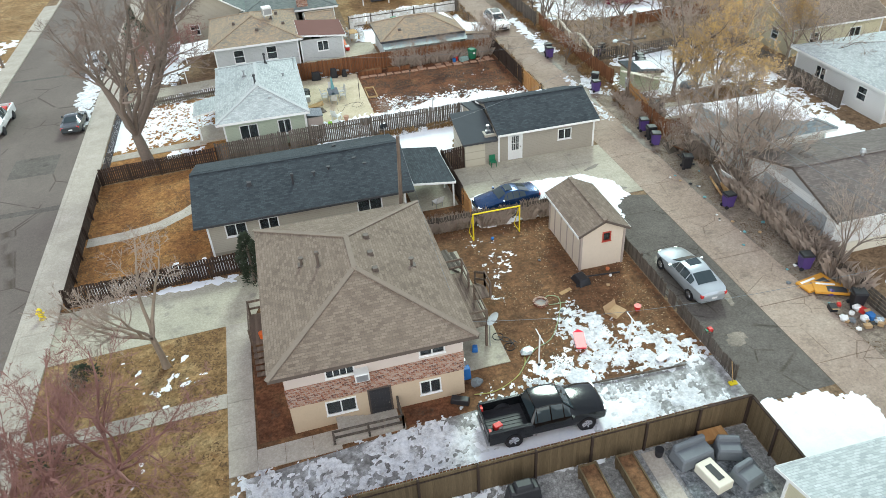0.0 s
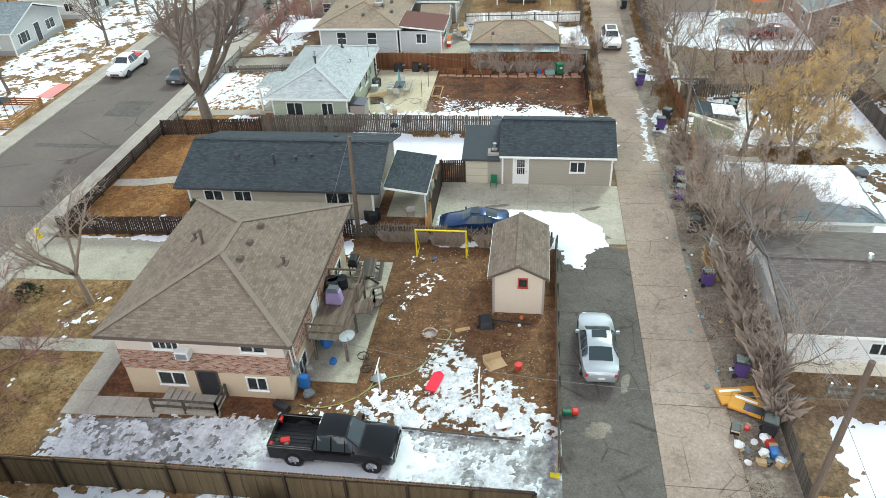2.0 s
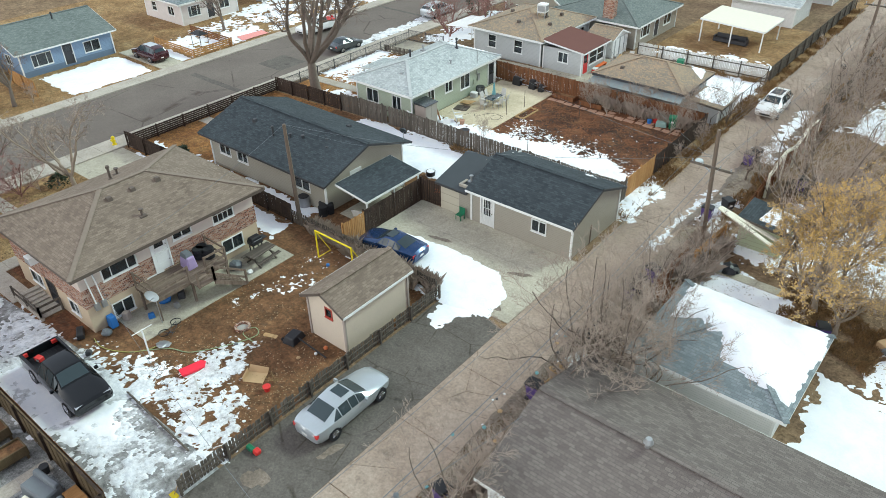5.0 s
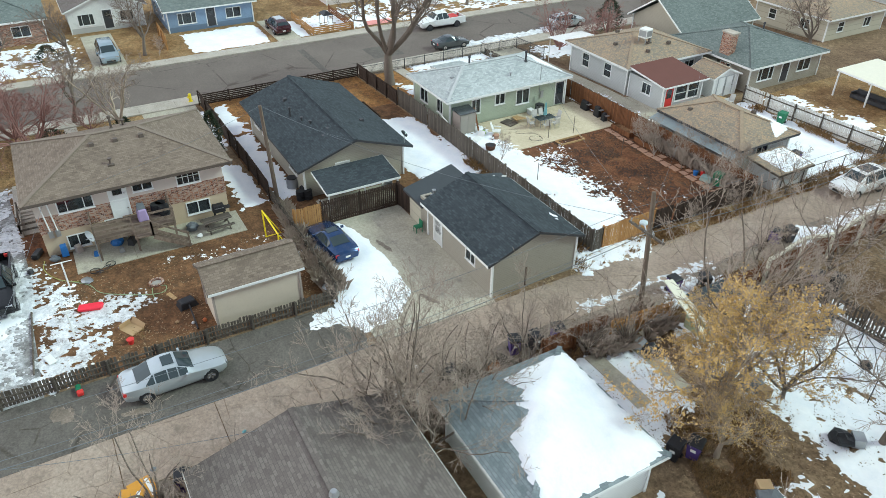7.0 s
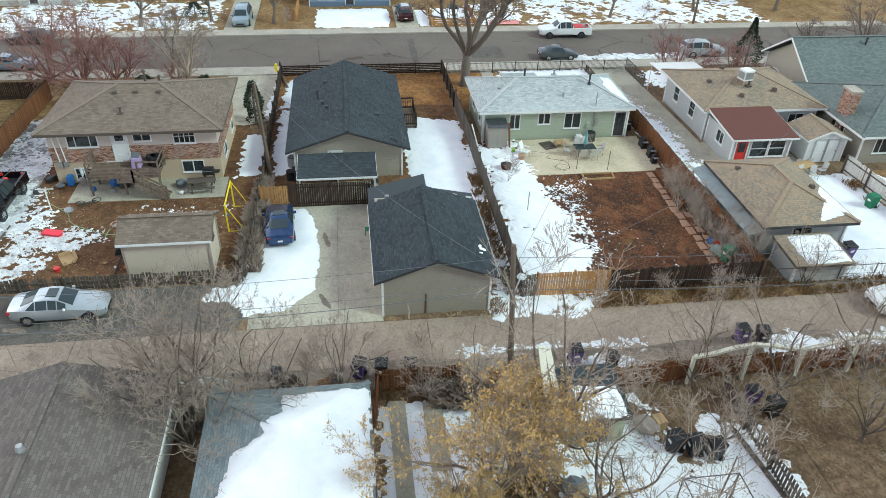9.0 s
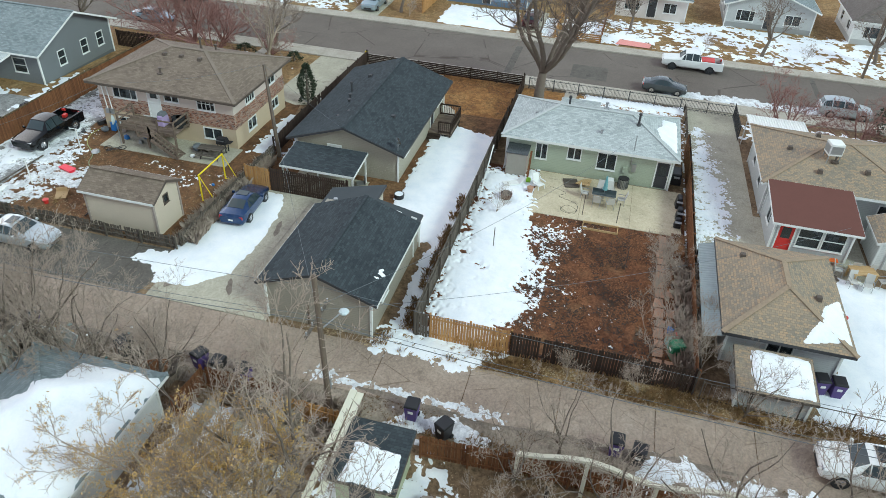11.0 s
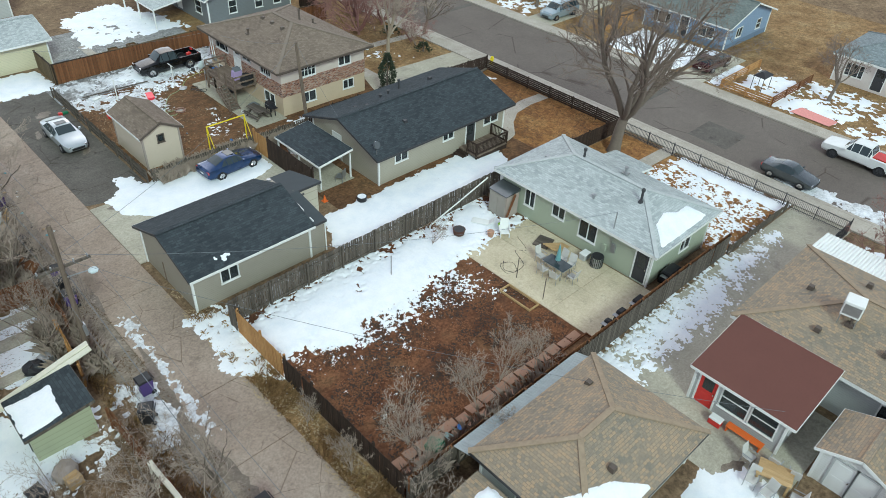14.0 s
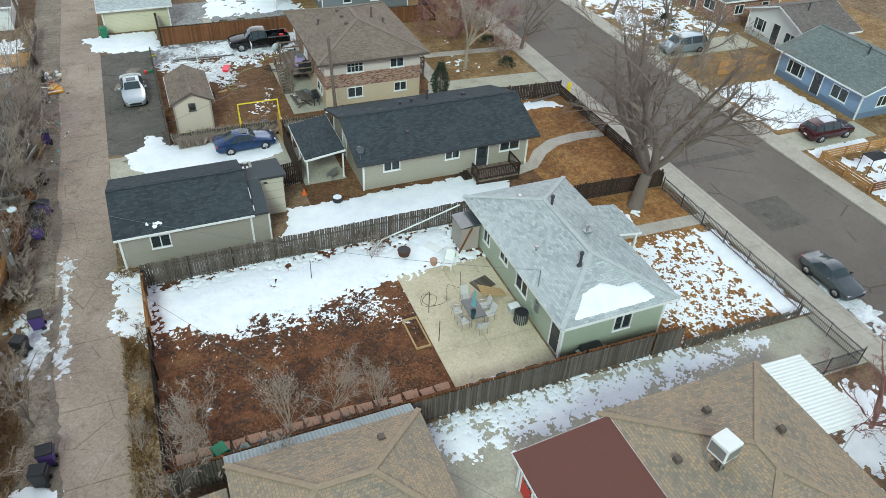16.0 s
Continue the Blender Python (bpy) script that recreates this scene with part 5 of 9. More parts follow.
# sage green house
green = thing("cottage", "sage green cottage with pale grey hip roof", "house", (-1, 60.5, -0.1))
walls(green, -4.1, 55.0, 2.25, 66.75, -0.4, 2.6, GREEN, {
    "e": [("window", 57.1, 1.0, 0.75, 1.15, "slider", WHITE, True), ("window", 59.4, 1.35, 0.9, 0.85, "slider"), ("window", 61.55, 0.95, 1.25, 1.2, "slider"), ("door", 65.7, 0.1, 0.85, 2.03, DARK_TRIM, WHITE, 0.45)],
    "s": [("window", -2.9, 0.9, 1.3, 1.1), ("window", 0.1, 0.9, 0.9, 1.1)],
    "n": [("window", -2, 1.0, 1.0, 1.0)],
    "w": [("window", 56, 0.9, 1.6, 1.2, "picture"), ("door", 60.3, 0.0, 0.9, 2.03, WHITE, WHITE), ("window", 63.6, 0.9, 1.4, 1.1)]})
roof(green, "hip", -4.65, 54.5, 2.65, 67.15, 2.62, 1.35, PALE_ROOF, WHITE)
porch = thing("front_porch", "small pale roofed front porch of the green cottage", "porch", (-5.4, 59.4, -0.2))
roof(porch, "mono_e", -6.5, 57.9, -4.2, 61.0, 2.2, 0.35, PALE_ROOF, WHITE)
for y in (58.1, 60.8):
    bm = bmesh.new()
    box(bm, -6.36, y - 0.06, -0.4, -6.24, y + 0.06, 2.15)
    part("post", bm, WHITE, porch)
bm = bmesh.new()
box(bm, -6.5, 57.9, -0.4, -4.1, 61.0, -0.05)
part("porch_floor", bm, WALK, porch)
for x, y, z, k in ((-1.15, 58.8, 3.75, "flue"), (-0.2, 56.6, 3.3, "box"), (-2.0, 61.5, 3.75, "cap"), (-0.1, 63.95, 3.65, "flue"), (1.2, 61.5, 3.05, "cap"), (-0.9, 65.2, 3.1, "box")):
    vent(green, x, y, z, k, DARK_TRIM if k == "flue" else STEEL)

# tan roofed grey house, its porch room and outbuildings
tan = thing("ranch_house", "light grey house with blended tan hip roof", "house", (-0.8, 77.5, -0.1))
walls(tan, -4.8, 72.9, 3.3, 82.2, -0.4, 2.7, GREY, {
    "s": [("window", -3.0, 0.9, 0.9, 1.2, "hung"), ("window", 0.2, 0.9, 0.9, 1.2, "hung")],
    "e": [("window", 80.0, 1, 1.2, 1.0)], "n": [("window", -2, 1, 1.2, 1)], "w": [("window", 75, 0.9, 1.6, 1.2, "picture")]})
roof(tan, "hip", -5.3, 72.35, 3.85, 82.8, 2.7, 1.5, TAN_ROOF, WHITE)
for x, y, z, k in ((1.2, 77.0, 3.7, "cap"), (1.8, 79, 3.5, "box"), (-0.4, 74.4, 3.45, "box"), (2.3, 76, 3.3, "box"), (-2.6, 76.5, 3.7, "box")):
    vent(tan, x, y, z, k, BROWN_TRIM)
sunroom = thing("sunroom", "grey porch room with red brown roof and wide windows", "sunroom", (6, 75.2, 0))
walls(sunroom, 3.6, 73.0, 7.85, 77.6, 0, 2.2, GREY, {
    "s": [("window", 5.3, 1.0, 1.0, 0.9, "slider")],
    "e": [("door", 73.3, 0.1, 0.9, 1.95, REDPLASTIC, WHITE, 0.4), ("window", 74.5, 0.75, 1.3, 1.25, "hung"), ("window", 76.0, 0.75, 1.2, 1.25, "hung")],
    "n": [("window", 5, 0.8, 2, 1.2)]})
roof(sunroom, "mono_w", 3.5, 72.75, 8.2, 78.0, 2.35, 0.5, REDROOF, WHITE)
awning = thing("awning", "white corrugated metal awning on posts", "awning", (-6.6, 74.4, -0.2))
bm = bmesh.new()
for i in range(88):
    ya, yb = 72.4 + i * 0.05, 72.45 + i * 0.05
    da, db = (0.05 if k % 4 in (1, 2) else 0.0 for k in (i, i + 1))
    hexa(bm, [(-8.2, ya, 2.19 + da), (-5.2, ya, 2.39 + da), (-5.2, yb, 2.39 + db), (-8.2, yb, 2.19 + db)], [(-8.2, ya, 2.21 + da), (-5.2, ya, 2.41 + da), (-5.2, yb, 2.41 + db), (-8.2, yb, 2.21 + db)])
bmesh.ops.remove_doubles(bm, verts=bm.verts[:], dist=0.001)
part("roof_sheet", bm, WHITE, awning)
for y in (72.6, 76.6):
    bm = bmesh.new()
    rod(bm, (-8.0, y, -0.4), (-8.0, y, 2.2), 0.04)
    part("post", bm, WHITE, awning)
tgar = thing("garage", "grey garage with blended tan hip roof", "garage", (15.3, 72, 0))
walls(tgar, 11.5, 69.5, 19.2, 75.0, 0, 2.3, GREY, {"e": [("window", 71.5, 0.9, 1.2, 0.9)], "s": []})
roof(tgar, "hip", 11.1, 69.1, 19.7, 75.45, 2.3, 1.25, TAN_ROOF, DARK_TRIM)
vent(tgar, 13.3, 70.4, 2.8, "box", BROWN_TRIM)
vent(tgar, 16.4, 73.9, 3.0, "box", BROWN_TRIM)
strip = thing("lean_to", "pale corrugated metal lean-to roof along the garage", "lean-to", (15, 68.8, 0))
bm = bmesh.new()
for i in range(100):
    xa, xb = 11.2 + i * 0.085, 11.2 + (i + 1) * 0.085
    za, zb = 0.02 * (i % 2), 0.02 * ((i + 1) % 2)
    hexa(bm, [(xa, 68.25, 1.75 + za), (xb, 68.25, 1.75 + zb), (xb, 69.2, 2.05 + zb), (xa, 69.2, 2.05 + za)], [(xa, 68.25, 1.76 + za), (xb, 68.25, 1.76 + zb), (xb, 69.2, 2.06 + zb), (xa, 69.2, 2.06 + za)])
bmesh.ops.remove_doubles(bm, verts=bm.verts[:], dist=0.001)
part("roof_sheet", bm, plain_mat("weathered zinc sheet", (0.30, 0.34, 0.345), 0.55, 0.5, 0.25, 2.5), strip)
for x in (11.4, 15.4, 19.4):
    part("post", made(box, x - 0.05, 68.3, 0, x + 0.05, 68.4, 1.76), FENCE_GREY, strip)
shed_e = thing("garden_shed", "low grey shed with flat roof under snow", "shed", (21.4, 71.5, 0))
walls(shed_e, 20.0, 70.0, 22.4, 73.3, 0, 1.5, GREY, {})
roof(shed_e, "mono_w", 19.8, 69.8, 22.7, 73.5, 1.5, 0.25, TAN_ROOF, FENCE_GREY)
nshed = thing("garden_shed", "white shed with double doors and tan roof", "shed", (6.3, 80.7, 0))
walls(nshed, 5.0, 79.2, 7.8, 82.2, 0, 2.0, WHITE_SIDING, {"e": [("door", 79.8, 0.05, 0.9, 1.8, WHITE, GREY), ("door", 80.75, 0.05, 0.9, 1.8, WHITE, GREY)]})
for x in (5.0, 7.62):
    gable(nshed, "y", x, 0.18, 79.2, 82.2, 2.0, 0.6, WHITE_SIDING)
roof(nshed, "gable_x", 4.8, 78.9, 8.0, 82.5, 1.95, 0.75, TAN_ROOF, WHITE)

# small shed in the dirt yard
shed = thing("garden_shed", "cream garden shed with brown gable roof and red window", "shed", (17.3, 33.6, 0))
walls(shed, 15.75, 31.6, 18.4, 36.3, 0, 2.65, SHED_WALL, {"s": [("window", 17.1, 1.85, 0.4, 0.5, "plain", plain_mat("red window paint", (0.4, 0.06, 0.04)))], "n": [("window", 16.9, 1.85, 0.4, 0.5, "plain", BROWN_TRIM)]}, t=0.1, trim=SHED_SIDE)
for y in (31.6, 36.2):
    gable(shed, "x", y, 0.1, 15.75, 18.4, 2.65, 0.62, SHED_WALL)
bm = bmesh.new()
for k in range(5):
    box(bm, 15.715, 31.7 + k * 0.94, 0.05, 15.75, 31.76 + k * 0.94, 2.6)
part("batten", bm, SHED_SIDE, shed)
roof(shed, "gable_y", 15.45, 31.35, 18.65, 36.55, 2.6, 0.8, BROWN_ROOF, WHITE, rake=BROWN_TRIM)

# garages across the alley
dgar = thing("garage", "white block garage with weathered grey gable roof", "garage", (35, 31.8, 0))
walls(dgar, 29.85, 28.25, 41.5, 36.1, 0, 2.8, WHITE_SIDING, {"s": [("window", 33.6, 1.3, 0.95, 0.65)]})
for x in (29.85, 41.32):
    gable(dgar, "y", x, 0.18, 28.25, 36.1, 2.8, 1.1, GREY)
roof(dgar, "gable_x", 29.45, 27.75, 42, 36.6, 2.76, 1.25, GREY_ROOF, WHITE, rake=BROWN_TRIM)
bm = bmesh.new()
for k in range(5):
    box(bm, 29.78, 29.0, 0.05 + k * 0.45, 29.83, 34.8, 0.47 + k * 0.45)
part("garage_door", bm, siding_mat("grey garage door", (0.36, 0.38, 0.39), 0.21), dgar)
bm = bmesh.new()
rod(bm, (34.2, 32.1, 3.6), (34.2, 32.1, 4.2), 0.12)
rod(bm, (34.2, 32.1, 4.2), (34.2, 32.1, 4.4), 0.2, 0.12)
part("roof_vent", bm, STEEL, dgar)
bm = bmesh.new()
box(bm, 29.85, 28.15, -0.2, 41.5, 28.24, 0.75)
part("foundation", bm, CREAM_PAINT, dgar)
wgar = thing("garage", "white garage with blue grey hip roof half under snow", "garage", (34, 41.4, 0))
walls(wgar, 30.9, 38.5, 37.2, 44.4, 0, 2.5, WHITE_SIDING, {"n": [], "e": [("window", 40.5, 1.0, 1.2, 0.9)]})
roof(wgar, "hip", 30.4, 38.0, 37.7, 44.85, 2.5, 1.3, SLATE_ROOF, WHITE)

# neighbours to the south
sgar = thing("garage", "olive sided garage with pale grey roof", "garage", (19.8, 11, 0))
walls(sgar, 16.8, 8.0, 22.8, 14.4, 0, 2.4, YELLOWISH, {})
for x in (16.8, 22.62):
    gable(sgar, "y", x, 0.18, 8.0, 14.4, 2.4, 0.9, YELLOWISH)
roof(sgar, "gable_x", 16.4, 7.6, 23.2, 14.85, 2.35, 1.05, PALE_ROOF, WHITE)
shouse = thing("house", "slate grey house with white trim and pale roof", "house", (-3, 9.5, -0.1))
walls(shouse, -8, 4.5, 1.5, 14.6, -0.5, 2.9, DARKGREY, {"n": [("window", -6.8, 0.9, 0.8, 1.2, "hung"), ("window", -4.6, 0.9, 0.8, 1.2, "hung"), ("window", -1.6, 0.9, 0.8, 1.2, "hung")], "e": [("window", 12, 0.9, 1.2, 1.2, "hung"), ("door", 8, 0.2, 0.9, 2.03)]})
for y in (4.5, 14.42):
    gable(shouse, "x", y, 0.18, -8, 1.5, 2.9, 1.9, DARKGREY)
roof(shouse, "gable_y", -8.6, 4.0, 2.1, 15.2, 2.8, 2.2, SLATE_ROOF, WHITE)
sporch = thing("back_porch", "low white framed back porch with pale roof", "porch", (4, 9, 0))
roof(sporch, "mono_w", 2.15, 5, 6.2, 12.5, 2.1, 0.6, PALE_ROOF, WHITE)
for y in (5.2, 8.7, 12.2):
    bm = bmesh.new()
    box(bm, 5.95, y - 0.06, 0, 6.07, y + 0.06, 2.1)
    part("post", bm, WHITE, sporch)


# ---- houses round about ----
def plain_house(label, x0, y0, x1, y1, eave, rise, kind, wall_mat, roof_mat, front="e", edge=WHITE, category="house", base=-0.9):
    g = gz((x0 + x1) / 2)
    ob = thing("house" if category == "house" else category, label, category, ((x0 + x1) / 2, (y0 + y1) / 2, g))
    spec = {}
    for side in "snew":
        a0, a1 = (x0, x1) if side in "sn" else (y0, y1)
        span = a1 - a0
        if category != "house":
            spec[side] = []
        elif side == front:
            spec[side] = [("window", a0 + span * 0.12, g + 0.9, span * 0.2, 1.15, "picture"), ("door", a0 + span * 0.45, g + 0.25, 0.95, 2.05, DARK_TRIM, WHITE, 0.3), ("window", a0 + span * 0.68, g + 0.95, span * 0.17, 1.05, "slider", WHITE, True)]
        else:
            spec[side] = [("window", a0 + span * 0.2, g + 1.0, 0.9, 1.0, "hung"), ("window", a0 + span * 0.65, g + 1.0, 1.1, 0.95, "slider")]
    walls(ob, x0, y0, x1, y1, g - 0.2, g + eave, wall_mat, spec)
    if kind == "gable_x":
        for x in (x0, x1 - 0.18):
            gable(ob, "y", x, 0.18, y0, y1, g + eave, rise * (y1 - y0) / (y1 - y0 + 1) - 0.1, wall_mat)
    elif kind == "gable_y":
        for y in (y0, y1 - 0.18):
            gable(ob, "x", y, 0.18, x0, x1, g + eave, rise * (x1 - x0) / (x1 - x0 + 1) - 0.1, wall_mat)
    roof(ob, kind, x0 - 0.5, y0 - 0.5, x1 + 0.5, y1 + 0.5, g + eave, rise, roof_mat, edge)
    vent(ob, (x0 + x1) / 2 + 0.8, (y0 + y1) / 2 + 1.0, g + eave + rise * 0.72, "flue")
    vent(ob, (x0 + x1) / 2 - 1.2, (y0 + y1) / 2 - 0.8, g + eave + rise * 0.7, "box")
    return ob


plain_house("blue sided house with grey roof across the street", -46, 40.4, -36.8, 50.2, 2.6, 1.7, "gable_y", BLUE, TEAL_ROOF)
plain_house("white house with grey hip roof across the street", -47, 60.5, -39.2, 68.5, 2.7, 1.7, "hip", plain_mat("pinkish white stucco", (0.66, 0.6, 0.57), 0.9), SLATE_ROOF)
plain_house("grey brick house with gabled porch across the street", -48, 73.0, -40.0, 82.5, 2.7, 1.9, "gable_x", GREY, SLATE_ROOF)
plain_house("white house with dark trim across the street", -47, 86.5, -39, 96.5, 2.7, 1.8, "hip", WHITE_SIDING, GREY_ROOF)
plain_house("brick house with red awnings across the street", -48, 18.0, -40.2, 28.0, 2.7, 1.7, "hip", BRICK, TEAL_ROOF)
plain_house("white house with a front porch across the street", -48, 30.6, -41.5, 38.6, 2.6, 1.7, "gable_x", WHITE_SIDING, GREY_ROOF)
plain_house("white long house down the street", -48, 3.0, -38.5, 13.5, 2.7, 1.8, "hip", WHITE_SIDING, GREY_ROOF)
plain_house("pale house far down the street", -47, -12.0, -38.5, -2.0, 2.7, 1.8, "gable_y", GREY, DARK_ROOF)
plain_house("grey house far up the street", -47, 100.0, -39, 110.0, 2.7, 1.8, "hip", BEIGE, TAN_ROOF)
plain_house("tan house with steep dark green roof", -9.0, 84.5, -1.8, 95.0, 3.0, 2.6, "gable_y", BEIGE, TEAL_ROOF, "e")
plain_house("low taupe wing with dark green grey roof", -1.7, 83.2, 8.3, 93.0, 2.5, 1.7, "hip", TAUPE, TEAL_ROOF, "e")
plain_house("beige house with brown roof to the north", -7.5, 102.5, 2.0, 112.5, 2.7, 1.6, "hip", CREAM, TAN_ROOF, "w")
plain_house("small white garage to the north", 12, 100.0, 19, 106.0, 2.4, 1.3, "gable_x", WHITE_SIDING, PALE_ROOF, "e", category="garage")
plain_house("grey garage far along the alley", 13, 112.0, 20, 118.0, 2.4, 1.3, "hip", GREY, GREY_ROOF, "e", category="garage")
plain_house("house far to the north with pale roof", -7.0, 118.0, 3.0, 128.0, 2.7, 1.8, "hip", GREY, PALE_ROOF, "w")
plain_house("pale yellow house beyond the eastern yards", 47.5, 56.0, 57, 66.5, 2.8, 2.3, "gable_x", YELLOWISH, BROWN_ROOF, "e")
plain_house("red brick house with blue grey roof", 45.0, 78.0, 55, 87.0, 2.7, 1.8, "gable_y", BRICK, SLATE_ROOF, "e")
plain_house("low white house with pale roof to the east", 45.0, 41.5, 56, 52.0, 2.7, 1.5, "hip", WHITE_SIDING, PALE_ROOF, "e")
plain_house("brown roofed house to the east", 50, 68.5, 60, 76.0, 2.7, 1.8, "hip", CREAM, BROWN_ROOF, "e")
plain_house("grey house to the southeast", 46, 24, 57, 35, 2.7, 1.7, "hip", GREY, GREY_ROOF, "e")
plain_house("tan garage across the alley to the north", 31.5, 97, 38, 103, 2.4, 1.3, "gable_x", CREAM, BROWN_ROOF, "w", category="garage")
plain_house("far house beyond the alley bend", 44, 100, 54, 110, 2.7, 1.8, "hip", WHITE_SIDING, GREY_ROOF, "e")
plain_house("small garage with brown roof beside the alley", 31.5, 86.5, 37.5, 92, 2.3, 1.2, "gable_x", FOUNDATION, BROWN_ROOF, "w", category="garage")
plain_house("house with pale blue roof to the south", -7.5, -10.5, 3, -0.5, 2.7, 1.8, "hip", BLUE, SLATE_ROOF, "w")
plain_house("grey garage to the south by the alley", 15.5, -6.0, 22.5, 0.5, 2.4, 1.2, "gable_x", GREY, PALE_ROOF, "e", category="garage")
plain_house("garage across the alley to the south", 31, 4.0, 38, 11.0, 2.4, 1.2, "gable_x", WHITE_SIDING, GREY_ROOF, "w", category="garage")
plain_house("garage across the alley far to the south", 31, -10.0, 38, -3.0, 2.4, 1.2, "hip", GREY, BROWN_ROOF, "w", category="garage")
plain_house("house beyond the alley to the south", 45, 2, 55, 12, 2.7, 1.7, "hip", GREY, BROWN_ROOF, "e")
slab("driveway", "pale concrete drive across the street", -36.5, 50.4, -28.0, 53.0, DRIVE, 0.1, cut_x=2.2)
slab("driveway", "pale concrete drive of the white house", -40.0, 31.2, -28.0, 34.4, DRIVE, 0.1, cut_x=2.2)
patch("lawn", "dry lawns across the street", [(-60, -20), (-28.0, -20), (-28.0, 130), (-60, 130)], STRAW, 0.02)
patch("lawn", "dry lawn of the northern house", [(9.5, 83), (22, 83), (22, 100), (9.5, 100)], STRAW, 0.012)
patio_cover = thing("patio_cover", "cream flat patio cover on posts", "patio cover", (15.7, 92.5, 0))
roof(patio_cover, "mono_w", 12.4, 89.6, 19.2, 95.5, 2.2, 0.3, CREAM_PAINT, WHITE)
for x, y in ((12.6, 89.8), (19.0, 89.8), (19.0, 95.2), (12.6, 95.2), (15.8, 89.8)):
    bm = bmesh.new()
    box(bm, x - 0.06, y - 0.06, 0, x + 0.06, y + 0.06, 2.2)
    part("post", bm, WHITE, patio_cover)
chimney = thing("chimney", "red brick chimney with a pale cap", "chimney", (5.0, 83.7, 0))
bm = bmesh.new()
box(bm, 4.3, 83.2, 0, 5.5, 83.95, 4.6)
part("shaft", bm, BRICK, chimney)
bm = bmesh.new()
box(bm, 4.2, 83.1, 4.6, 5.6, 84.05, 4.75)
part("cap", bm, WALK, chimney)


# ---- fences ----
fence("tall red brown board fence along the snowy drive", [(-9.5, 18.87), (18.05, 18.87)], 1.7, FENCE_RED, seed=1, wobble=0.01, post_mat=FENCE_DARK)
fence("olive stained panel fence round the gravel yard", [(-9.5, 18.75), (18.15, 18.75), (18.15, 14.9)], 1.75, FENCE_OLIVE, "panel", FENCE_DARK, step=2.5, top=True)
fence("dark weathered board fence between two lots", [(-13.9, 38.35), (6.4, 38.35)], 1.45, FENCE_DARK, seed=2, width=0.14)
fence("grey weathered board fence overgrown with brush", [(6.4, 38.35), (18.9, 38.2)], 1.05, FENCE_GREY, seed=3, gap=0.05, wobble=0.05)
fence("new golden cedar fence panel", [(11.2, 38.45), (11.2, 40.3)], 1.7, FENCE_GOLD, seed=4, side=-1)
fence("dark brown tall board fence beside the carport", [(11.2, 40.3), (11.2, 45.8), (12.85, 46.0)], 1.8, FENCE_DARK, seed=5, wobble=0.01, side=-1)
fence("low grey weathered fence along the parking strip", [(19.15, 21.2), (19.15, 38.0)], 0.95, FENCE_GREY, seed=6, gap=0.03, wobble=0.06)
fence("long weathered board fence beside the snowy yard", [(-5.0, 53.75), (22.1, 53.75)], 1.65, FENCE_GREY, seed=7, side=-1, wobble=0.04)
fence("brown board fence between two front yards", [(-13.7, 53.75), (-5.0, 53.75)], 1.4, FENCE_DARK, seed=8)
fence("dark horizontal slat fence along the pavement", [(-13.9, 38.4), (-13.9, 53.7)], 1.15, FENCE_DARK, "slats", width=0.14, gap=0.03)
fence("golden cedar alley fence", [(22.15, 54.6), (22.15, 58.9)], 1.65, FENCE_GOLD, seed=9, side=-1, wobble=0.02)
fence("dark stained alley fence", [(22.15, 58.9), (22.15, 68.0)], 1.6, FENCE_DARK, seed=10, side=-1)
fence("grey gate boards by the alley", [(22.15, 53.75), (22.15, 54.6)], 1.6, FENCE_GREY, seed=11, side=-1)
fence("red brown stained fence behind the mulch yard", [(-4.6, 68.05), (22.15, 68.05)], 1.65, FENCE_RED, seed=12, side=-1, wobble=0.03)
fence("grey weathered boards backing the stained fence", [(22.15, 68.2), (-4.6, 68.2)], 1.6, FENCE_GREY, seed=13, side=-1, wobble=0.03)
fence("black iron picket fence along the pavement", [(-13.6, 54.2), (-13.6, 72.4)], 1.1, DARK_TRIM, "iron", DARK_TRIM, step=2.2)
fence("black iron picket fence across the drive", [(-13.6, 72.4), (-8.6, 72.4)], 1.3, DARK_TRIM, "iron", DARK_TRIM, step=2.2)
fence("low wooden fence along the green front yard", [(-13.3, 68.3), (-4.9, 68.3)], 0.7, FENCE_GREY, seed=14, gap=0.06)
fence("red brown board fence across the alley", [(28.7, 45.3), (28.7, 49.2)], 1.5, FENCE_RED, seed=15)
fence("red brown board fence beside the snowy garage", [(28.7, 45.3), (30.8, 45.1)], 1.5, FENCE_RED, seed=16)
fence("orange stained sagging board fence", [(29.2, 49.2), (29.5, 53.0)], 1.5, FENCE_GOLD, seed=17, wobble=0.06)
fence("orange board fence beside the alley bins", [(29.6, 56.3), (29.4, 60.5)], 1.4, FENCE_RED, seed=18, wobble=0.05)
fence("rust coloured board fence with openings", [(29.3, 60.5), (29.4, 74.0)], 1.4, FENCE_RED, seed=19, wobble=0.06, gap=0.04)
fence("weathered board fence along the alley", [(29.0, 74.0), (29.0, 112.0)], 1.6, FENCE_GREY, seed=20)
fence("low grey plank fence behind the block garage", [(28.9, 12.0), (29.0, 27.2)], 1.2, FENCE_GREY, "slats", seed=21, width=0.18, gap=0.04)
fence("new golden fence behind the utility pole", [(29.0, 20.0), (36.0, 20.0)], 1.2, FENCE_GOLD, seed=22)
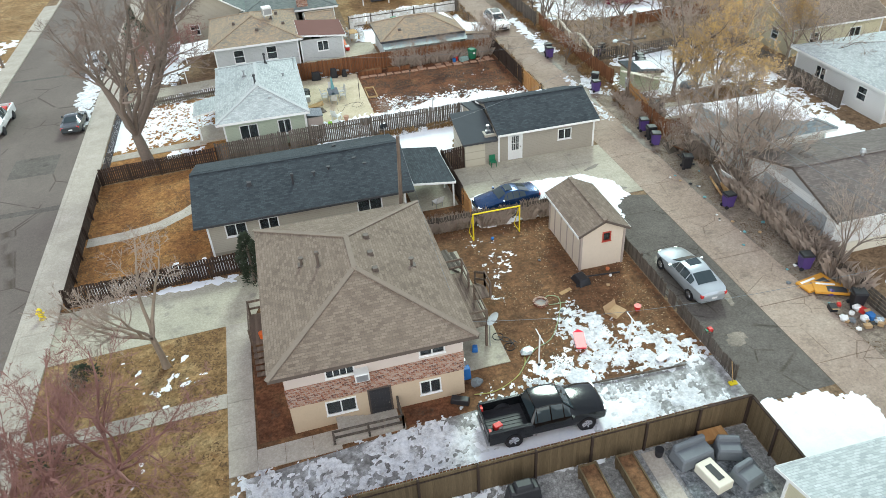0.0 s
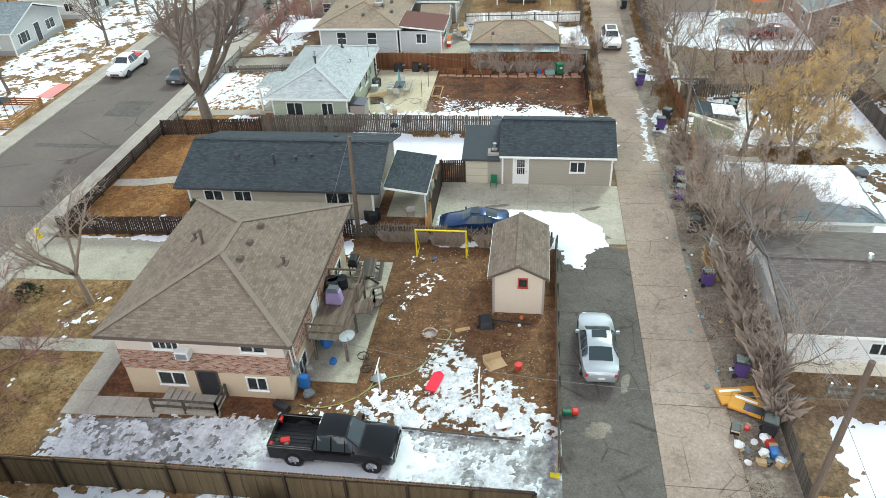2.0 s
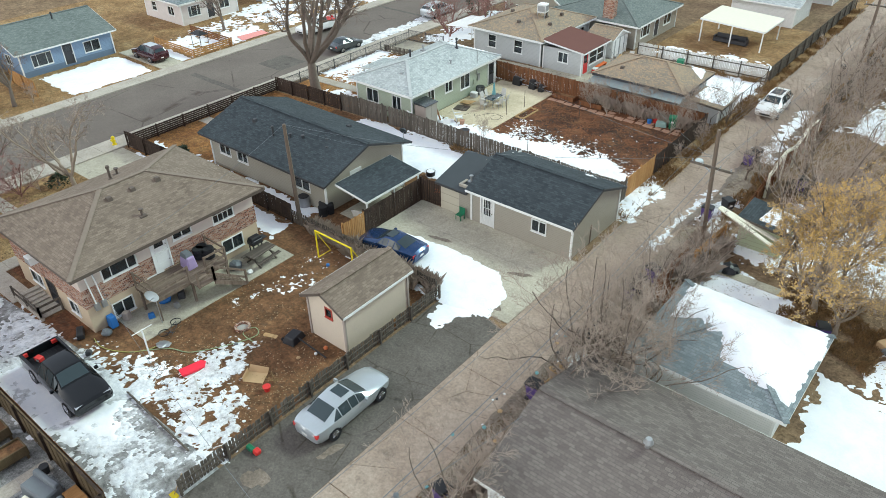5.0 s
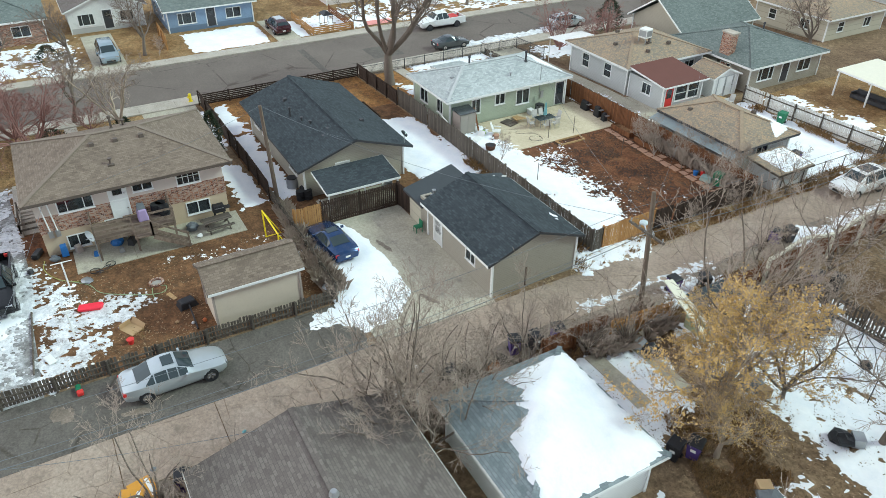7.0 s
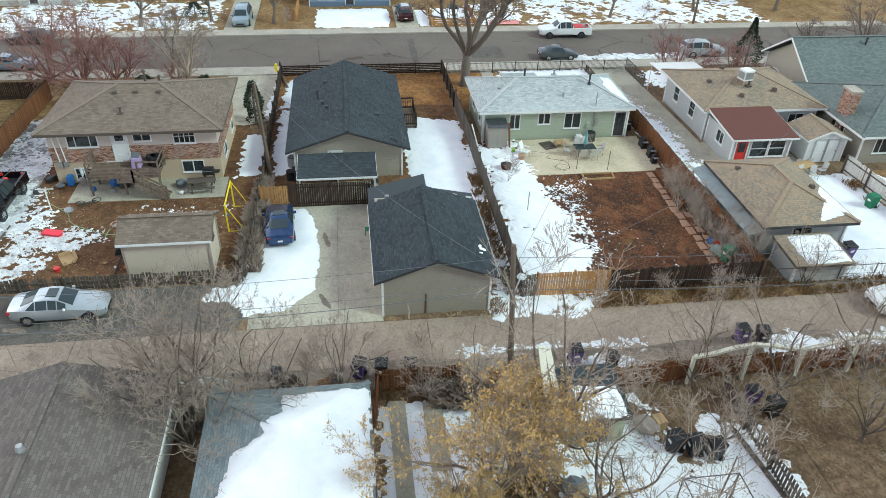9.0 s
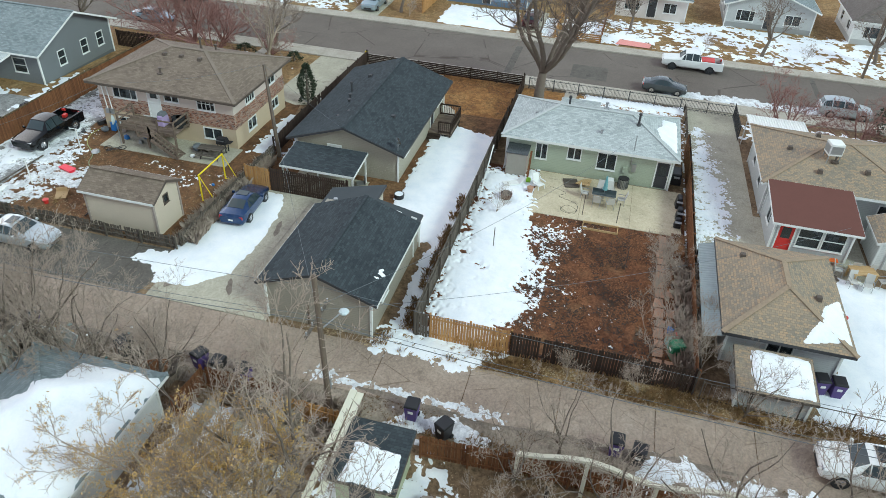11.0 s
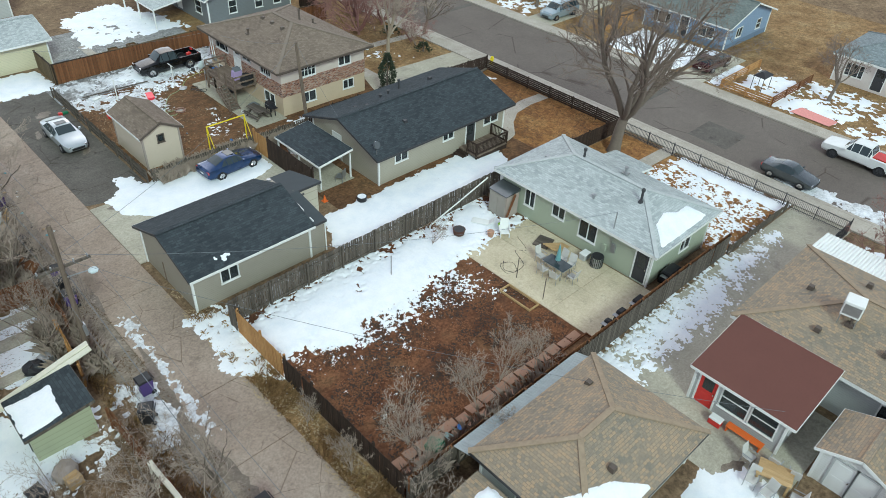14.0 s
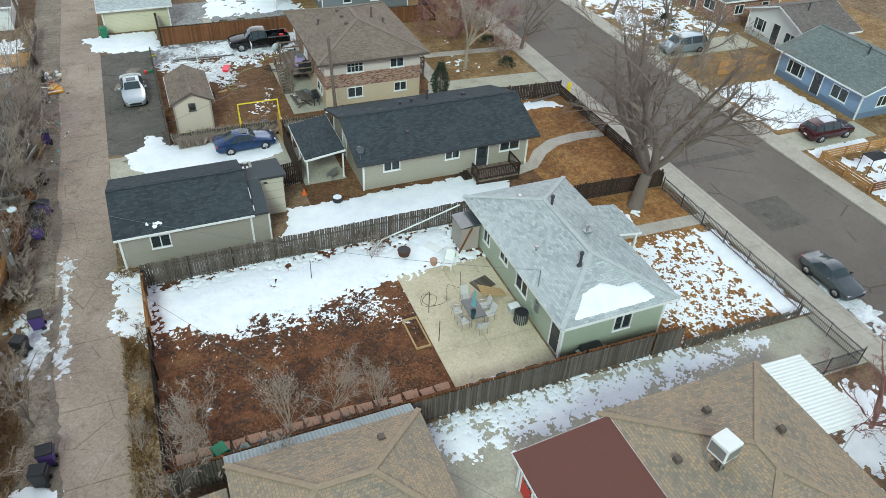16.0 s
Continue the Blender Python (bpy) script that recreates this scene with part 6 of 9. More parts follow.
fence("whitewashed old board fence", [(9.6, 81.4), (22.3, 82.2)], 1.5, plain_mat("flaking whitewash", (0.62, 0.6, 0.56), 0.9, 0, 0.3, 1.5), seed=23, post_mat=FENCE_GREY, wobble=0.05)
fence("wire fence with weeds by the alley", [(22.4, 68.4), (22.5, 82.0)], 1.2, STEEL, "wire", FENCE_GREY)
fence("grey board fence by the alley", [(22.5, 82.2), (22.5, 112)], 1.5, FENCE_GREY, seed=24)
fence("golden slat fence round a front garden", [(-28.6, 54.6), (-28.6, 59.5)], 0.85, FENCE_GOLD, "slats", seed=25, width=0.16, gap=0.05)
fence("golden slat fence beside a front garden", [(-28.6, 54.6), (-36.0, 54.6)], 0.85, FENCE_GOLD, "slats", seed=26, width=0.16, gap=0.05)
fence("brown slat fence between front gardens", [(-28.6, 59.5), (-36.5, 59.6)], 0.9, FENCE_RED, "slats", seed=27, width=0.16, gap=0.05)
fence("pale wooden gate and fence beside the blue house", [(-36.6, 39.2), (-31.0, 39.0)], 1.5, FENCE_GOLD, seed=28)
fence("weathered board fence between far yards", [(30.5, 62.0), (44.0, 62.0)], 1.2, FENCE_GREY, seed=29, gap=0.08)
fence("dark board fence beside the slate house", [(-9.5, 18.8), (-9.5, 14.0)], 1.6, FENCE_DARK, seed=30)
fence("red brown fence in a far yard", [(36, 70), (50, 70.5)], 1.3, FENCE_RED, seed=31)
fence("grey fence between far yards", [(44.0, 45), (44.0, 62)], 1.5, FENCE_GREY, seed=32)


# ---- snow ----
def hip_level(x0, y0, x1, y1, eave, rise):
    w = min(x1 - x0, y1 - y0) / 2
    return lambda x, y: eave + rise * min(1, max(-0.05, min(x - x0, x1 - x, y - y0, y1 - y) / w))


snow("snow", "trodden melting snow on the wet drive", [(-4.3, 19.0), (18.6, 19.2), (19.2, 21.2), (13, 22.4), (12.6, 24.4), (7.1, 23.6), (5.5, 22.9), (-4.3, 22.4)], 0.9, 1.5, -0.35, 0.05, seed=3, material=SNOW_OLD, lift=0.02, cell=0.075, fine=0.2)
snow("snow", "clean snow beside the pickup truck", [(7, 22.6), (12, 22.4), (14.5, 21.4), (14.5, 20.0), (10, 19.2), (6, 19.2)], 0.8, 1.1, -0.15, 0.06, seed=4, lift=0.03)
snow("snow", "tongue of melting snow across the dirt yard", [(12.9, 29.2), (14.6, 28.6), (15.8, 26.4), (17.4, 25.3), (18.9, 24.4), (18.9, 22.4), (12.4, 23.6), (12.6, 26.0)], 0.7, 1.35, -0.25, 0.06, seed=5, material=SNOW_OLD, cell=0.08, fine=0.2)
snow("snow", "thin broken snow on the dirt yard", [(8.0, 23.4), (13.0, 23.2), (13.0, 25.6), (9.0, 25.0)], 0.8, 1.6, -0.5, 0.04, seed=6, clump=1.0, cell=0.08, fine=0.25)
snow("snow", "scattered scraps of snow by the goal", [(9.6, 29.5), (11.3, 29.5), (14.5, 36.8), (14, 38), (9.6, 38)], 1.0, 1.6, -1.95, 0.035, seed=7, clump=0.45, cell=0.055, fine=0.16)
snow("snow", "deep smooth snow round the blue car", [(11.7, 38.0), (11.6, 41.2), (13.8, 41.9), (17, 42.2), (20.3, 41.9), (22.0, 40.4), (22.2, 38.4), (19.5, 37.9)], 0.5, 0.25, 0.3, 0.09, seed=8, lift=0.05)
snow("snow", "snow edge on the parking strip", [(19.6, 38.4), (22.0, 38.6), (21.4, 37.6), (20.6, 35.6), (19.7, 36.4)], 0.6, 0.8, -0.1, 0.05, seed=9, lift=0.02)
snow("snow", "deep snow in the long side yard", [(-3.4, 48.6), (12.6, 48.8), (12.9, 50), (14, 52.3), (22, 52.5), (22, 53.5), (-2.0, 53.5)], 0.4, 0.7, 0.2, 0.09, seed=10, cell=0.09, fine=0.3)
snow("snow", "deep smooth snow in the shaded half of the yard", [(3.4, 54.0), (22, 54.0), (22, 57.4), (18.5, 58.9), (14, 58.7), (10.6, 58.2), (8.4, 57.4), (3.0, 57.2)], 1.0, 1.0, 0.15, 0.11, seed=11, lift=0.015, cell=0.075, fine=0.2)
snow("snow", "broken snow fringe on red mulch", [(21.8, 57.4), (18, 58.6), (10, 58.0), (8.8, 58.8), (9.0, 61.6), (11.5, 60.9), (15, 60.2), (18, 60.2), (21.9, 58.9)], 1.2, 1.7, -1.1, 0.03, seed=12, lift=0.01, cell=0.045, fine=0.11, clump=0.3)
snow("snow", "last scraps of snow on red mulch", [(14, 60), (21.5, 60), (21.5, 65), (14, 65)], 1.0, 1.5, -2.15, 0.035, seed=13, clump=0.5, cell=0.06, fine=0.15)
snow("snow", "patchy snow over the front lawn", [(-13.2, 59.2), (-6.8, 59.2), (-5.0, 61), (-5.0, 67.6), (-13.2, 67.6)], 0.7, 2.0, -0.75, 0.05, seed=14, lift=0.02, cell=0.06, fine=0.13, clump=0.32)
snow("snow", "snow along the iron fence", [(-14.0, 59.5), (-12.6, 59.5), (-12.6, 68), (-14.0, 68)], 0.4, 0.5, 0.1, 0.06, seed=15, lift=0.03)
snow("snow", "snow under the street tree", [(-10.0, 56.2), (-6.5, 55.8), (-6.5, 57.3), (-9.0, 57.4)], 0.7, 1.5, -0.5, 0.05, seed=16, lift=0.02, cell=0.08, fine=0.3)
snow("snow", "snow along the side drive", [(-9.5, 68.5), (11.0, 68.5), (11.0, 70.6), (4, 70.9), (-3, 70.4), (-9.5, 69.4)], 0.6, 1.7, -0.25, 0.05, seed=17, lift=0.035, cell=0.055, fine=0.13, clump=0.7)
snow("snow", "deep snow in the yard of the tan garage", [(11.4, 75.8), (19.8, 75.6), (19.8, 74.0), (22.4, 74.0), (22.4, 81.6), (10, 81.2), (9.6, 77)], 0.6, 0.5, 0.2, 0.09, seed=18)
snow("snow", "snow on the alley verge", [(22.3, 52.2), (23.6, 52.2), (24.0, 57.0), (22.4, 58.6)], 0.5, 1.3, 0.05, 0.06, seed=19, lift=0.02, cell=0.08, fine=0.3)
snow("snow", "thin icy strip along the alley", [(25.95, 49.5), (26.5, 49.5), (26.8, 59.5), (26.1, 59.5)], 0.35, 1.2, -0.45, 0.02, seed=20, material=SNOW_OLD, lift=0.03, cell=0.07, fine=0.18, clump=0.6)
snow("snow", "icy patches by the alley bins", [(26.8, 54.5), (28.6, 54), (28.8, 59.5), (27.2, 59)], 0.7, 1.4, -0.3, 0.05, seed=21, material=SNOW_OLD, lift=0.03, cell=0.08)
snow("snow", "snow patches beyond the garage in the alley", [(26.6, 66), (28.2, 66), (28.2, 78), (26.8, 78)], 0.7, 1.0, -0.3, 0.05, seed=22, lift=0.03)
snow("snow", "snow on the dark house front lawn", [(-13.0, 38.8), (-6.0, 38.8), (-6.0, 40.6), (-13.0, 40.2)], 0.5, 0.8, -0.15, 0.05, seed=23, lift=0.03)
snow("snow", "snow between the houses", [(-5.5, 38.7), (6.8, 38.7), (6.8, 40.6), (-5.5, 40.4)], 0.5, 0.8, -0.05, 0.05, seed=24)
snow("snow", "snow behind the apartment house", [(-0.5, 36.3), (6.8, 36.3), (6.8, 38.0), (-0.5, 38.0)], 0.5, 0.8, -0.1, 0.05, seed=25)
snow("snow", "scraps of snow on the dry lawn", [(-14, 21), (-5, 21), (-5, 33), (-14, 33)], 1.0, 1.3, -2.25, 0.05, seed=26, lift=0.03, clump=1.4, cell=0.08)
snow("snow", "snow along the front drive edge", [(-12.5, 37.9), (-4.0, 37.3), (-4.0, 38.1), (-12.5, 38.2)], 0.4, 0.8, -0.05, 0.05, seed=27, lift=0.03)
snow("snow", "clean snow at the end of the parking strip", [(18.5, 15.0), (25.0, 15.2), (24.2, 18.4), (22.0, 19.4), (18.5, 19.4)], 0.7, 0.6, 0.1, 0.08, seed=28, lift=0.02)
snow("snow", "melting snow in the gravel yard", [(-2, 14.9), (6.0, 15.5), (5.5, 18.4), (-2, 18.4)], 0.8, 0.9, -0.1, 0.06, seed=29, lift=0.02)
snow("snow", "snow between the paths across the alley", [(29.8, 45.4), (36.0, 45.4), (35.6, 47.2), (34.6, 50.0), (30.2, 50.8)], 0.5, 0.8, 0.25, 0.06, cell=0.1, seed=30, fine=0.25)
snow("snow", "snow in the yard across the alley", [(30.5, 52.2), (35, 52.6), (38.5, 52.8), (46, 51), (46, 61.5), (36, 61), (33.5, 58.5), (30.5, 57)], 0.9, 1.3, 0.0, 0.07, cell=0.12, seed=44, fine=0.3)
snow("snow", "scraps of snow on brown leaf litter", [(38.6, 44.6), (46, 44.6), (46, 50), (40, 51)], 0.9, 1.3, -0.5, 0.05, cell=0.12, seed=45, fine=0.3)
snow("snow", "snow strip by the compost heap", [(31.5, 60.2), (42, 59.5), (45, 63.2), (33, 62.6)], 0.7, 1.2, 0.2, 0.06, cell=0.15, seed=31)
snow("snow", "snow beside the snowy garage", [(37.8, 37.5), (43, 38), (43, 45), (37.8, 45)], 0.6, 0.7, -0.1, 0.06, cell=0.15, seed=32)
snow("snow", "snow in the yard behind the plank fence", [(30, 14), (40, 14), (40, 25.5), (31, 25)], 0.8, 0.8, -0.1, 0.06, cell=0.15, seed=33)
snow("snow", "snowy front lawn of the blue house", [(-35.8, 41.2), (-28.6, 41.2), (-28.6, 49.8), (-35.8, 49.8)], 0.5, 0.6, 0.15, 0.07, cell=0.15, seed=34)
snow("snow", "snow beside a drive across the street", [(-35, 53.0), (-28.6, 53.0), (-28.6, 54.4), (-35, 54.4)], 0.4, 0.5, 0.2, 0.06, cell=0.15, seed=35)
snow("snow", "snow in a fenced front garden", [(-35.8, 54.9), (-28.9, 54.9), (-28.9, 66), (-38, 66)], 0.7, 1.3, -0.3, 0.06, cell=0.15, seed=36)
snow("snow", "patchy snow on lawns across the street", [(-40, 67), (-28.4, 66), (-28.4, 96), (-40, 96)], 0.9, 1.5, -0.5, 0.06, cell=0.17, seed=37)
snow("snow", "patchy snow on front lawns down the street", [(-40, 5), (-28.4, 5), (-28.4, 30.5), (-40, 30.5)], 0.9, 1.5, -0.45, 0.06, cell=0.17, seed=38)
snow("snow", "slush along the kerb", [(-18.2, 66), (-16.6, 66), (-16.6, 82), (-18.6, 82)], 0.5, 1.0, -0.2, 0.03, seed=39, material=SNOW_OLD, lift=0.015)
snow("snow", "snow in the northern back yards", [(10, 83), (22, 83), (22, 88), (10, 87)], 0.8, 1.0, -0.6, 0.06, cell=0.17, seed=40)
snow("snow", "snow in yards beyond the play fence", [(31, 75), (45, 72), (46, 86), (32, 88)], 0.9, 0.9, -0.2, 0.06, cell=0.17, seed=41)
snow("snow", "snow in the yard of the slate house", [(2.5, 12.8), (14, 13.2), (12, 4), (6.5, 2)], 0.9, 0.9, -0.2, 0.06, cell=0.17, seed=42)
snow("snow", "snow under the spruce", [(-13, 74), (-8.5, 73), (-8.5, 86), (-13, 88)], 0.8, 1.0, -0.35, 0.05, cell=0.15, seed=43, lift=0.02)
# on the roofs
snow("snow", "thick snow on the blue grey garage roof", [(31.0, 44.6), (31.2, 41.2), (32.6, 41.4), (33.2, 40.6), (33.8, 40.9), (34.3, 39.6), (37.4, 39.0), (37.5, 44.7)], 0.25, 0.45, 0.3, 0.10, cell=0.12, seed=50, level=hip_level(30.4, 38.0, 37.7, 44.85, 2.5, 1.3), lift=0.01, fine=0.3)
snow("snow", "snow patch melting on the tan garage roof", [(15.6, 75.2), (18.9, 75.2), (19.4, 73.0), (18.2, 73.8), (16.8, 74.3)], 0.2, 0.2, 0.3, 0.08, cell=0.1, seed=51, level=hip_level(11.1, 69.1, 19.7, 75.45, 2.3, 1.25), lift=0.01)
snow("snow", "thick snow on the low shed roof", [(20.0, 70.6), (22.5, 70.6), (22.5, 73.3), (20.0, 73.3)], 0.2, 0.25, 0.1, 0.12, cell=0.1, seed=52, level=lambda x, y: 1.75 - 0.25 * (x - 19.8) / 2.9, lift=0.01)
snow("snow", "snow patch on the pale grey cottage roof", [(-3.2, 66.75), (1.6, 66.8), (0.6, 65.7), (-0.6, 65.4), (-1.6, 65.8), (-2.6, 65.8)], 0.2, 0.2, 0.2, 0.08, cell=0.08, seed=53, level=hip_level(-4.65, 54.5, 2.65, 67.15, 2.62, 1.35), lift=0.01)
snow("snow", "scraps of snow on the garage eave", [(20.2, 51.35), (21.5, 51.35), (21.5, 51.8), (20.2, 51.8)], 0.15, 1.0, -0.45, 0.05, cell=0.05, seed=54, level=lambda x, y: 2.45 + 1.25 * (52.1 - y) / 3.35, lift=0.01, clump=0.4, fine=0.2)


# ---- vehicles ----
SILVER = paint_mat("silver car paint", (0.50, 0.54, 0.57), 0.28, 0.5)
WHITE_PAINT = paint_mat("white car paint", (0.78, 0.78, 0.77), 0.3, 0.0)
BLACK_PAINT = paint_mat("black car paint", (0.004, 0.005, 0.006), 0.12, 0.0, 0.02, 0.05)
BLUE_PAINT = paint_mat("blue car paint", (0.008, 0.042, 0.13), 0.22, 0.4)
GREY_PAINT = paint_mat("grey car paint", (0.10, 0.115, 0.125), 0.25, 0.6)
MAROON_PAINT = paint_mat("maroon car paint", (0.055, 0.008, 0.014), 0.22, 0.4)
car("silver four door sedan with sunroof on the parking strip", "sedan", SILVER, (21.15, 28.75), 91, 4.95, roof_paint=BLACK)
car("black extended cab pickup truck parked in snow", "pickup", BLACK_PAINT, (9.45, 21.45), -1, 5.6, rim=CHROME)
car("metallic blue coupe parked in deep snow", "coupe", BLUE_PAINT, (14.0, 39.85, 0.08), 184, 4.45, roof_paint=BLACK)
car("white compact SUV with dark glass roof on the alley", "suv", WHITE_PAINT, (25.1, 75.5), -90, 4.45, roof_paint=BLACK)
car("white crew cab pickup truck parked on the street", "pickup", WHITE_PAINT, (-24.6, 69.0, -0.0), -90, 5.9, rim=DARK_TRIM)
car("dark grey hatchback parked at the kerb", "coupe", GREY_PAINT, (-17.6, 66.4, 0.0), 90, 4.1)
car("silver SUV parked at the kerb", "suv", SILVER, (-17.6, 82.2, 0.0), 90, 4.6)
car("maroon SUV with roof box in a driveway", "suv", MAROON_PAINT, (-32.0, 51.6), 180, 4.7, roof_paint=SILVER)
car("pale blue minivan in a driveway", "van", paint_mat("pale blue car paint", (0.32, 0.40, 0.45)), (-31.2, 33.0), 0, 4.9)
car("silver blue sedan parked on the street", "sedan", paint_mat("silver blue car paint", (0.35, 0.43, 0.5)), (-17.7, 12.8, 0.0), 90, 4.7)
car("dark sedan parked across the street", "sedan", GREY_PAINT, (-25.3, 12.0, 0.0), -90, 4.7)
car("maroon car parked in a far yard", "sedan", paint_mat("red car paint", (0.16, 0.012, 0.03)), (41.2, 77.5), 170, 4.5)


# ---- trees and brush ----
street_tree = tree("street_tree", "big bare street tree with spreading limbs", grow(11, 2.9, 0.46, 8, (0, 11, 8, 6, 2), (3.5, 0.45, 0.5, 0.5, 0.5), 0.75, 0.5, lean=(-0.02, 0.03), wander=0.12, tip=0.008), (-10.3, 55.5), BARK, TWIG)
street_tree.matrix_basis = street_tree.matrix_basis @ Matrix.Diagonal((1.12, 1.12, 1.02, 1))
tree("lawn_tree", "bare pale barked tree on the front lawn", grow(23, 2.3, 0.21, 6, (0, 10, 8, 6), (2.0, 0.5, 0.5, 0.5), 0.9, 0.5, lean=(-0.22, 0.1), tip=0.008), (-7.8, 31.1), BARK_PALE, TWIG_TAN)
red_bush = tree("red_twig_tree", "bare many stemmed tree with reddish twigs", grow(31, 0.5, 0.16, 11, (0, 8, 8, 6), (10.5, 0.5, 0.5, 0.5), 1.0, 0.3, tip=0.008), (-9.6, 24.4), TWIG_RED, TWIG_RED)
again(red_bush, -13.2, 17.6, 70, 1.1, 1.1)
again(red_bush, -12.0, 20.9, 310, 1.1, 1.15)
again(red_bush, -13.4, 23.4, 160, 0.85)
again(red_bush, -12.6, 29.0, 200, 0.45, label="low bare bush with reddish twigs on the lawn")
again(red_bush, -10.6, 76.0, 130, 0.85, label="bare dark twigged tree beside the drive")
again(red_bush, -9.6, 81.5, 40, 0.7, label="bare dark twigged tree in a front yard")
alley_a = tree("alley_tree", "bare slender tree growing beside the alley", grow(41, 1.2, 0.14, 6, (0, 7, 8, 5), (4.3, 0.55, 0.5, 0.5), 0.55, 0.9, tip=0.007), (29.0, 37.6), BARK, TWIG_TAN)
alley_b = tree("alley_tree", "bare bushy tree leaning over the alley", grow(47, 0.7, 0.13, 8, (0, 7, 7, 5), (7.6, 0.5, 0.5, 0.5), 0.75, 0.6, tip=0.007), (29.1, 35.9), BARK, TWIG_TAN)
for x, y, a, k in ((29.1, 29.6, 30, 0.45), (29.1, 33.2, 210, 0.55), (31.6, 37.2, 140, 0.9), (30.9, 39.2, 15, 0.8)):
    again(alley_b, x, y, a, k, label="bare thicket of grey twigs beside the block garage")
again(alley_a, 28.9, 26.4, 80, 0.8)
again(alley_b, 29.3, 39.8, 150, 0.85)
again(alley_a, 29.6, 43.6, 220, 0.75)
again(alley_b, 28.9, 41.8, 310, 0.5)
again(alley_a, 30.2, 37.1, 10, 1.0)
again(alley_b, 31.0, 64.5, 60, 0.85)
again(alley_b, 30.2, 69.5, 160, 0.95)
again(alley_a, 29.8, 73.6, 120, 1.0)
again(alley_b, 31.0, 80.0, 20, 0.9)
again(alley_b, 32.0, 87.0, 220, 1.0)
again(alley_a, 30.4, 95.0, 70, 1.3)
again(alley_b, 23.0, 70.5, 250, 0.55)
again(alley_a, 40.5, 55.5, 10, 1.1)
again(alley_a, 33.4, 52.2, 75, 1.35, label="tall bare tree beside the tin shed")
again(alley_b, 36.4, 53.9, 140, 1.0, label="bare spreading tree in the snowy yard")
again(alley_b, 30.0, 49.6, 40, 0.6)
again(alley_b, 29.4, 47.6, 200, 0.5)
again(alley_b, 29.8, 60.5, 300, 0.6)
again(alley_a, 27.7, 62.2, 20, 0.6)
again(alley_b, 33.5, 44.0 + 16.6, 20, 0.6)
again(alley_a, 47.0, 40.0, 10, 1.3)
again(alley_b, 49.0, 69.0, 10, 1.4)
for x, y, a, k in ((34, 67, 20, 0.8), (38, 71.5, 80, 0.9), (31.5, 76.5, 140, 0.9), (35, 80, 200, 0.8), (40, 66, 260, 1.0), (44.5, 72, 40, 1.0), (30.3, 84, 95, 1.0), (47, 52, 30, 1.0), (30.2, 91, 10, 0.8)):
    again(alley_b, x, y, a, k)
gold = tree("golden_tree", "half bare tree with dry golden leaves", grow(53, 1.6, 0.2, 9, (0, 9, 9, 6), (3.6, 0.55, 0.5, 0.5), 0.7, 0.6, tip=0.007), (36.0, 49.8), BARK_PALE, TWIG_TAN, 11000, LEAF_GOLD, 0.12, 5)
gold.matrix_basis = gold.matrix_basis @ Matrix.Diagonal((0.9, 0.9, 0.95, 1))
again(gold, 37.4, 48.4, 250, 0.75, 0.75, label="low bushy tree with dry golden leaves")
again(gold, 34.6, 51.0, 120, 0.8, 0.8)
again(gold, 44.0, 63.0, 60, 0.8)
again(gold, 46.5, 55.0, 200, 0.8)
sapling = tree("sapling", "bare pale shrub with fine upright twigs", grow(61, 0.4, 0.03, 11, (0, 7, 6, 3), (5.5, 0.5, 0.5, 0.5), 0.6, 0.9, seg=0.3, tip=0.004), (14.4, 66.2), TWIG_TAN, TWIG_TAN, category="shrub")
sapling.matrix_basis = sapling.matrix_basis @ Matrix.Diagonal((1.1, 1.1, 1.2, 1))
again(sapling, 16.6, 66.9, 100, 1.0, 1.1)
again(sapling, 20.2, 65.9, 200, 1.1, 1.1)
again(sapling, 21.6, 68.2, 20, 1.0, 1.2)
again(sapling, 12.4, 67.0, 60, 0.8)
again(sapling, 23.0, 62.0, 30, 0.5)
again(sapling, 23.1, 65.5, 80, 0.65)
again(sapling, 9.15, 55.6, 300, 0.62, label="small bare sapling standing in snow")
again(sapling, 17.8, 68.9, 10, 0.8)
again(sapling, 27.4, 47.5, 10, 0.7)
again(sapling, 27.9, 43.0, 90, 0.9)
yard_tree = tree("yard_tree", "bare tree in a neighbouring yard", grow(71, 1.8, 0.2, 6, (0, 7, 7, 5), (2.3, 0.55, 0.5, 0.5), 0.75, 0.6, tip=0.009), (-15.3, 28.0), BARK, TWIG)
for x, y, a, s in ((-30.5, 36.5, 40, 1.0), (-31.5, 29.5, 100, 1.0), (-30.0, 22, 10, 1.1), (-34, 62.5, 60, 0.9), (-31, 76.5, 20, 1.0), (-33, 88, 200, 1.1), (-9.8, 90, 120, 1.0), (-11, 96, 30, 1.2), (4.5, 97, 80, 1.1), (36, 92, 10, 1.2), (45, 88, 80, 1.3), (52, 74, 190, 1.2), (-12.5, 8, 300, 1.1), (-30, 3, 30, 1.1), (-13, 104, 10, 1.2), (48, 100, 40, 1.3), (30.5, 104, 150, 1.0), (12, 108, 0, 1.1), (-33, 99, 20, 1.3)):
    again(yard_tree, x, y, a, s)


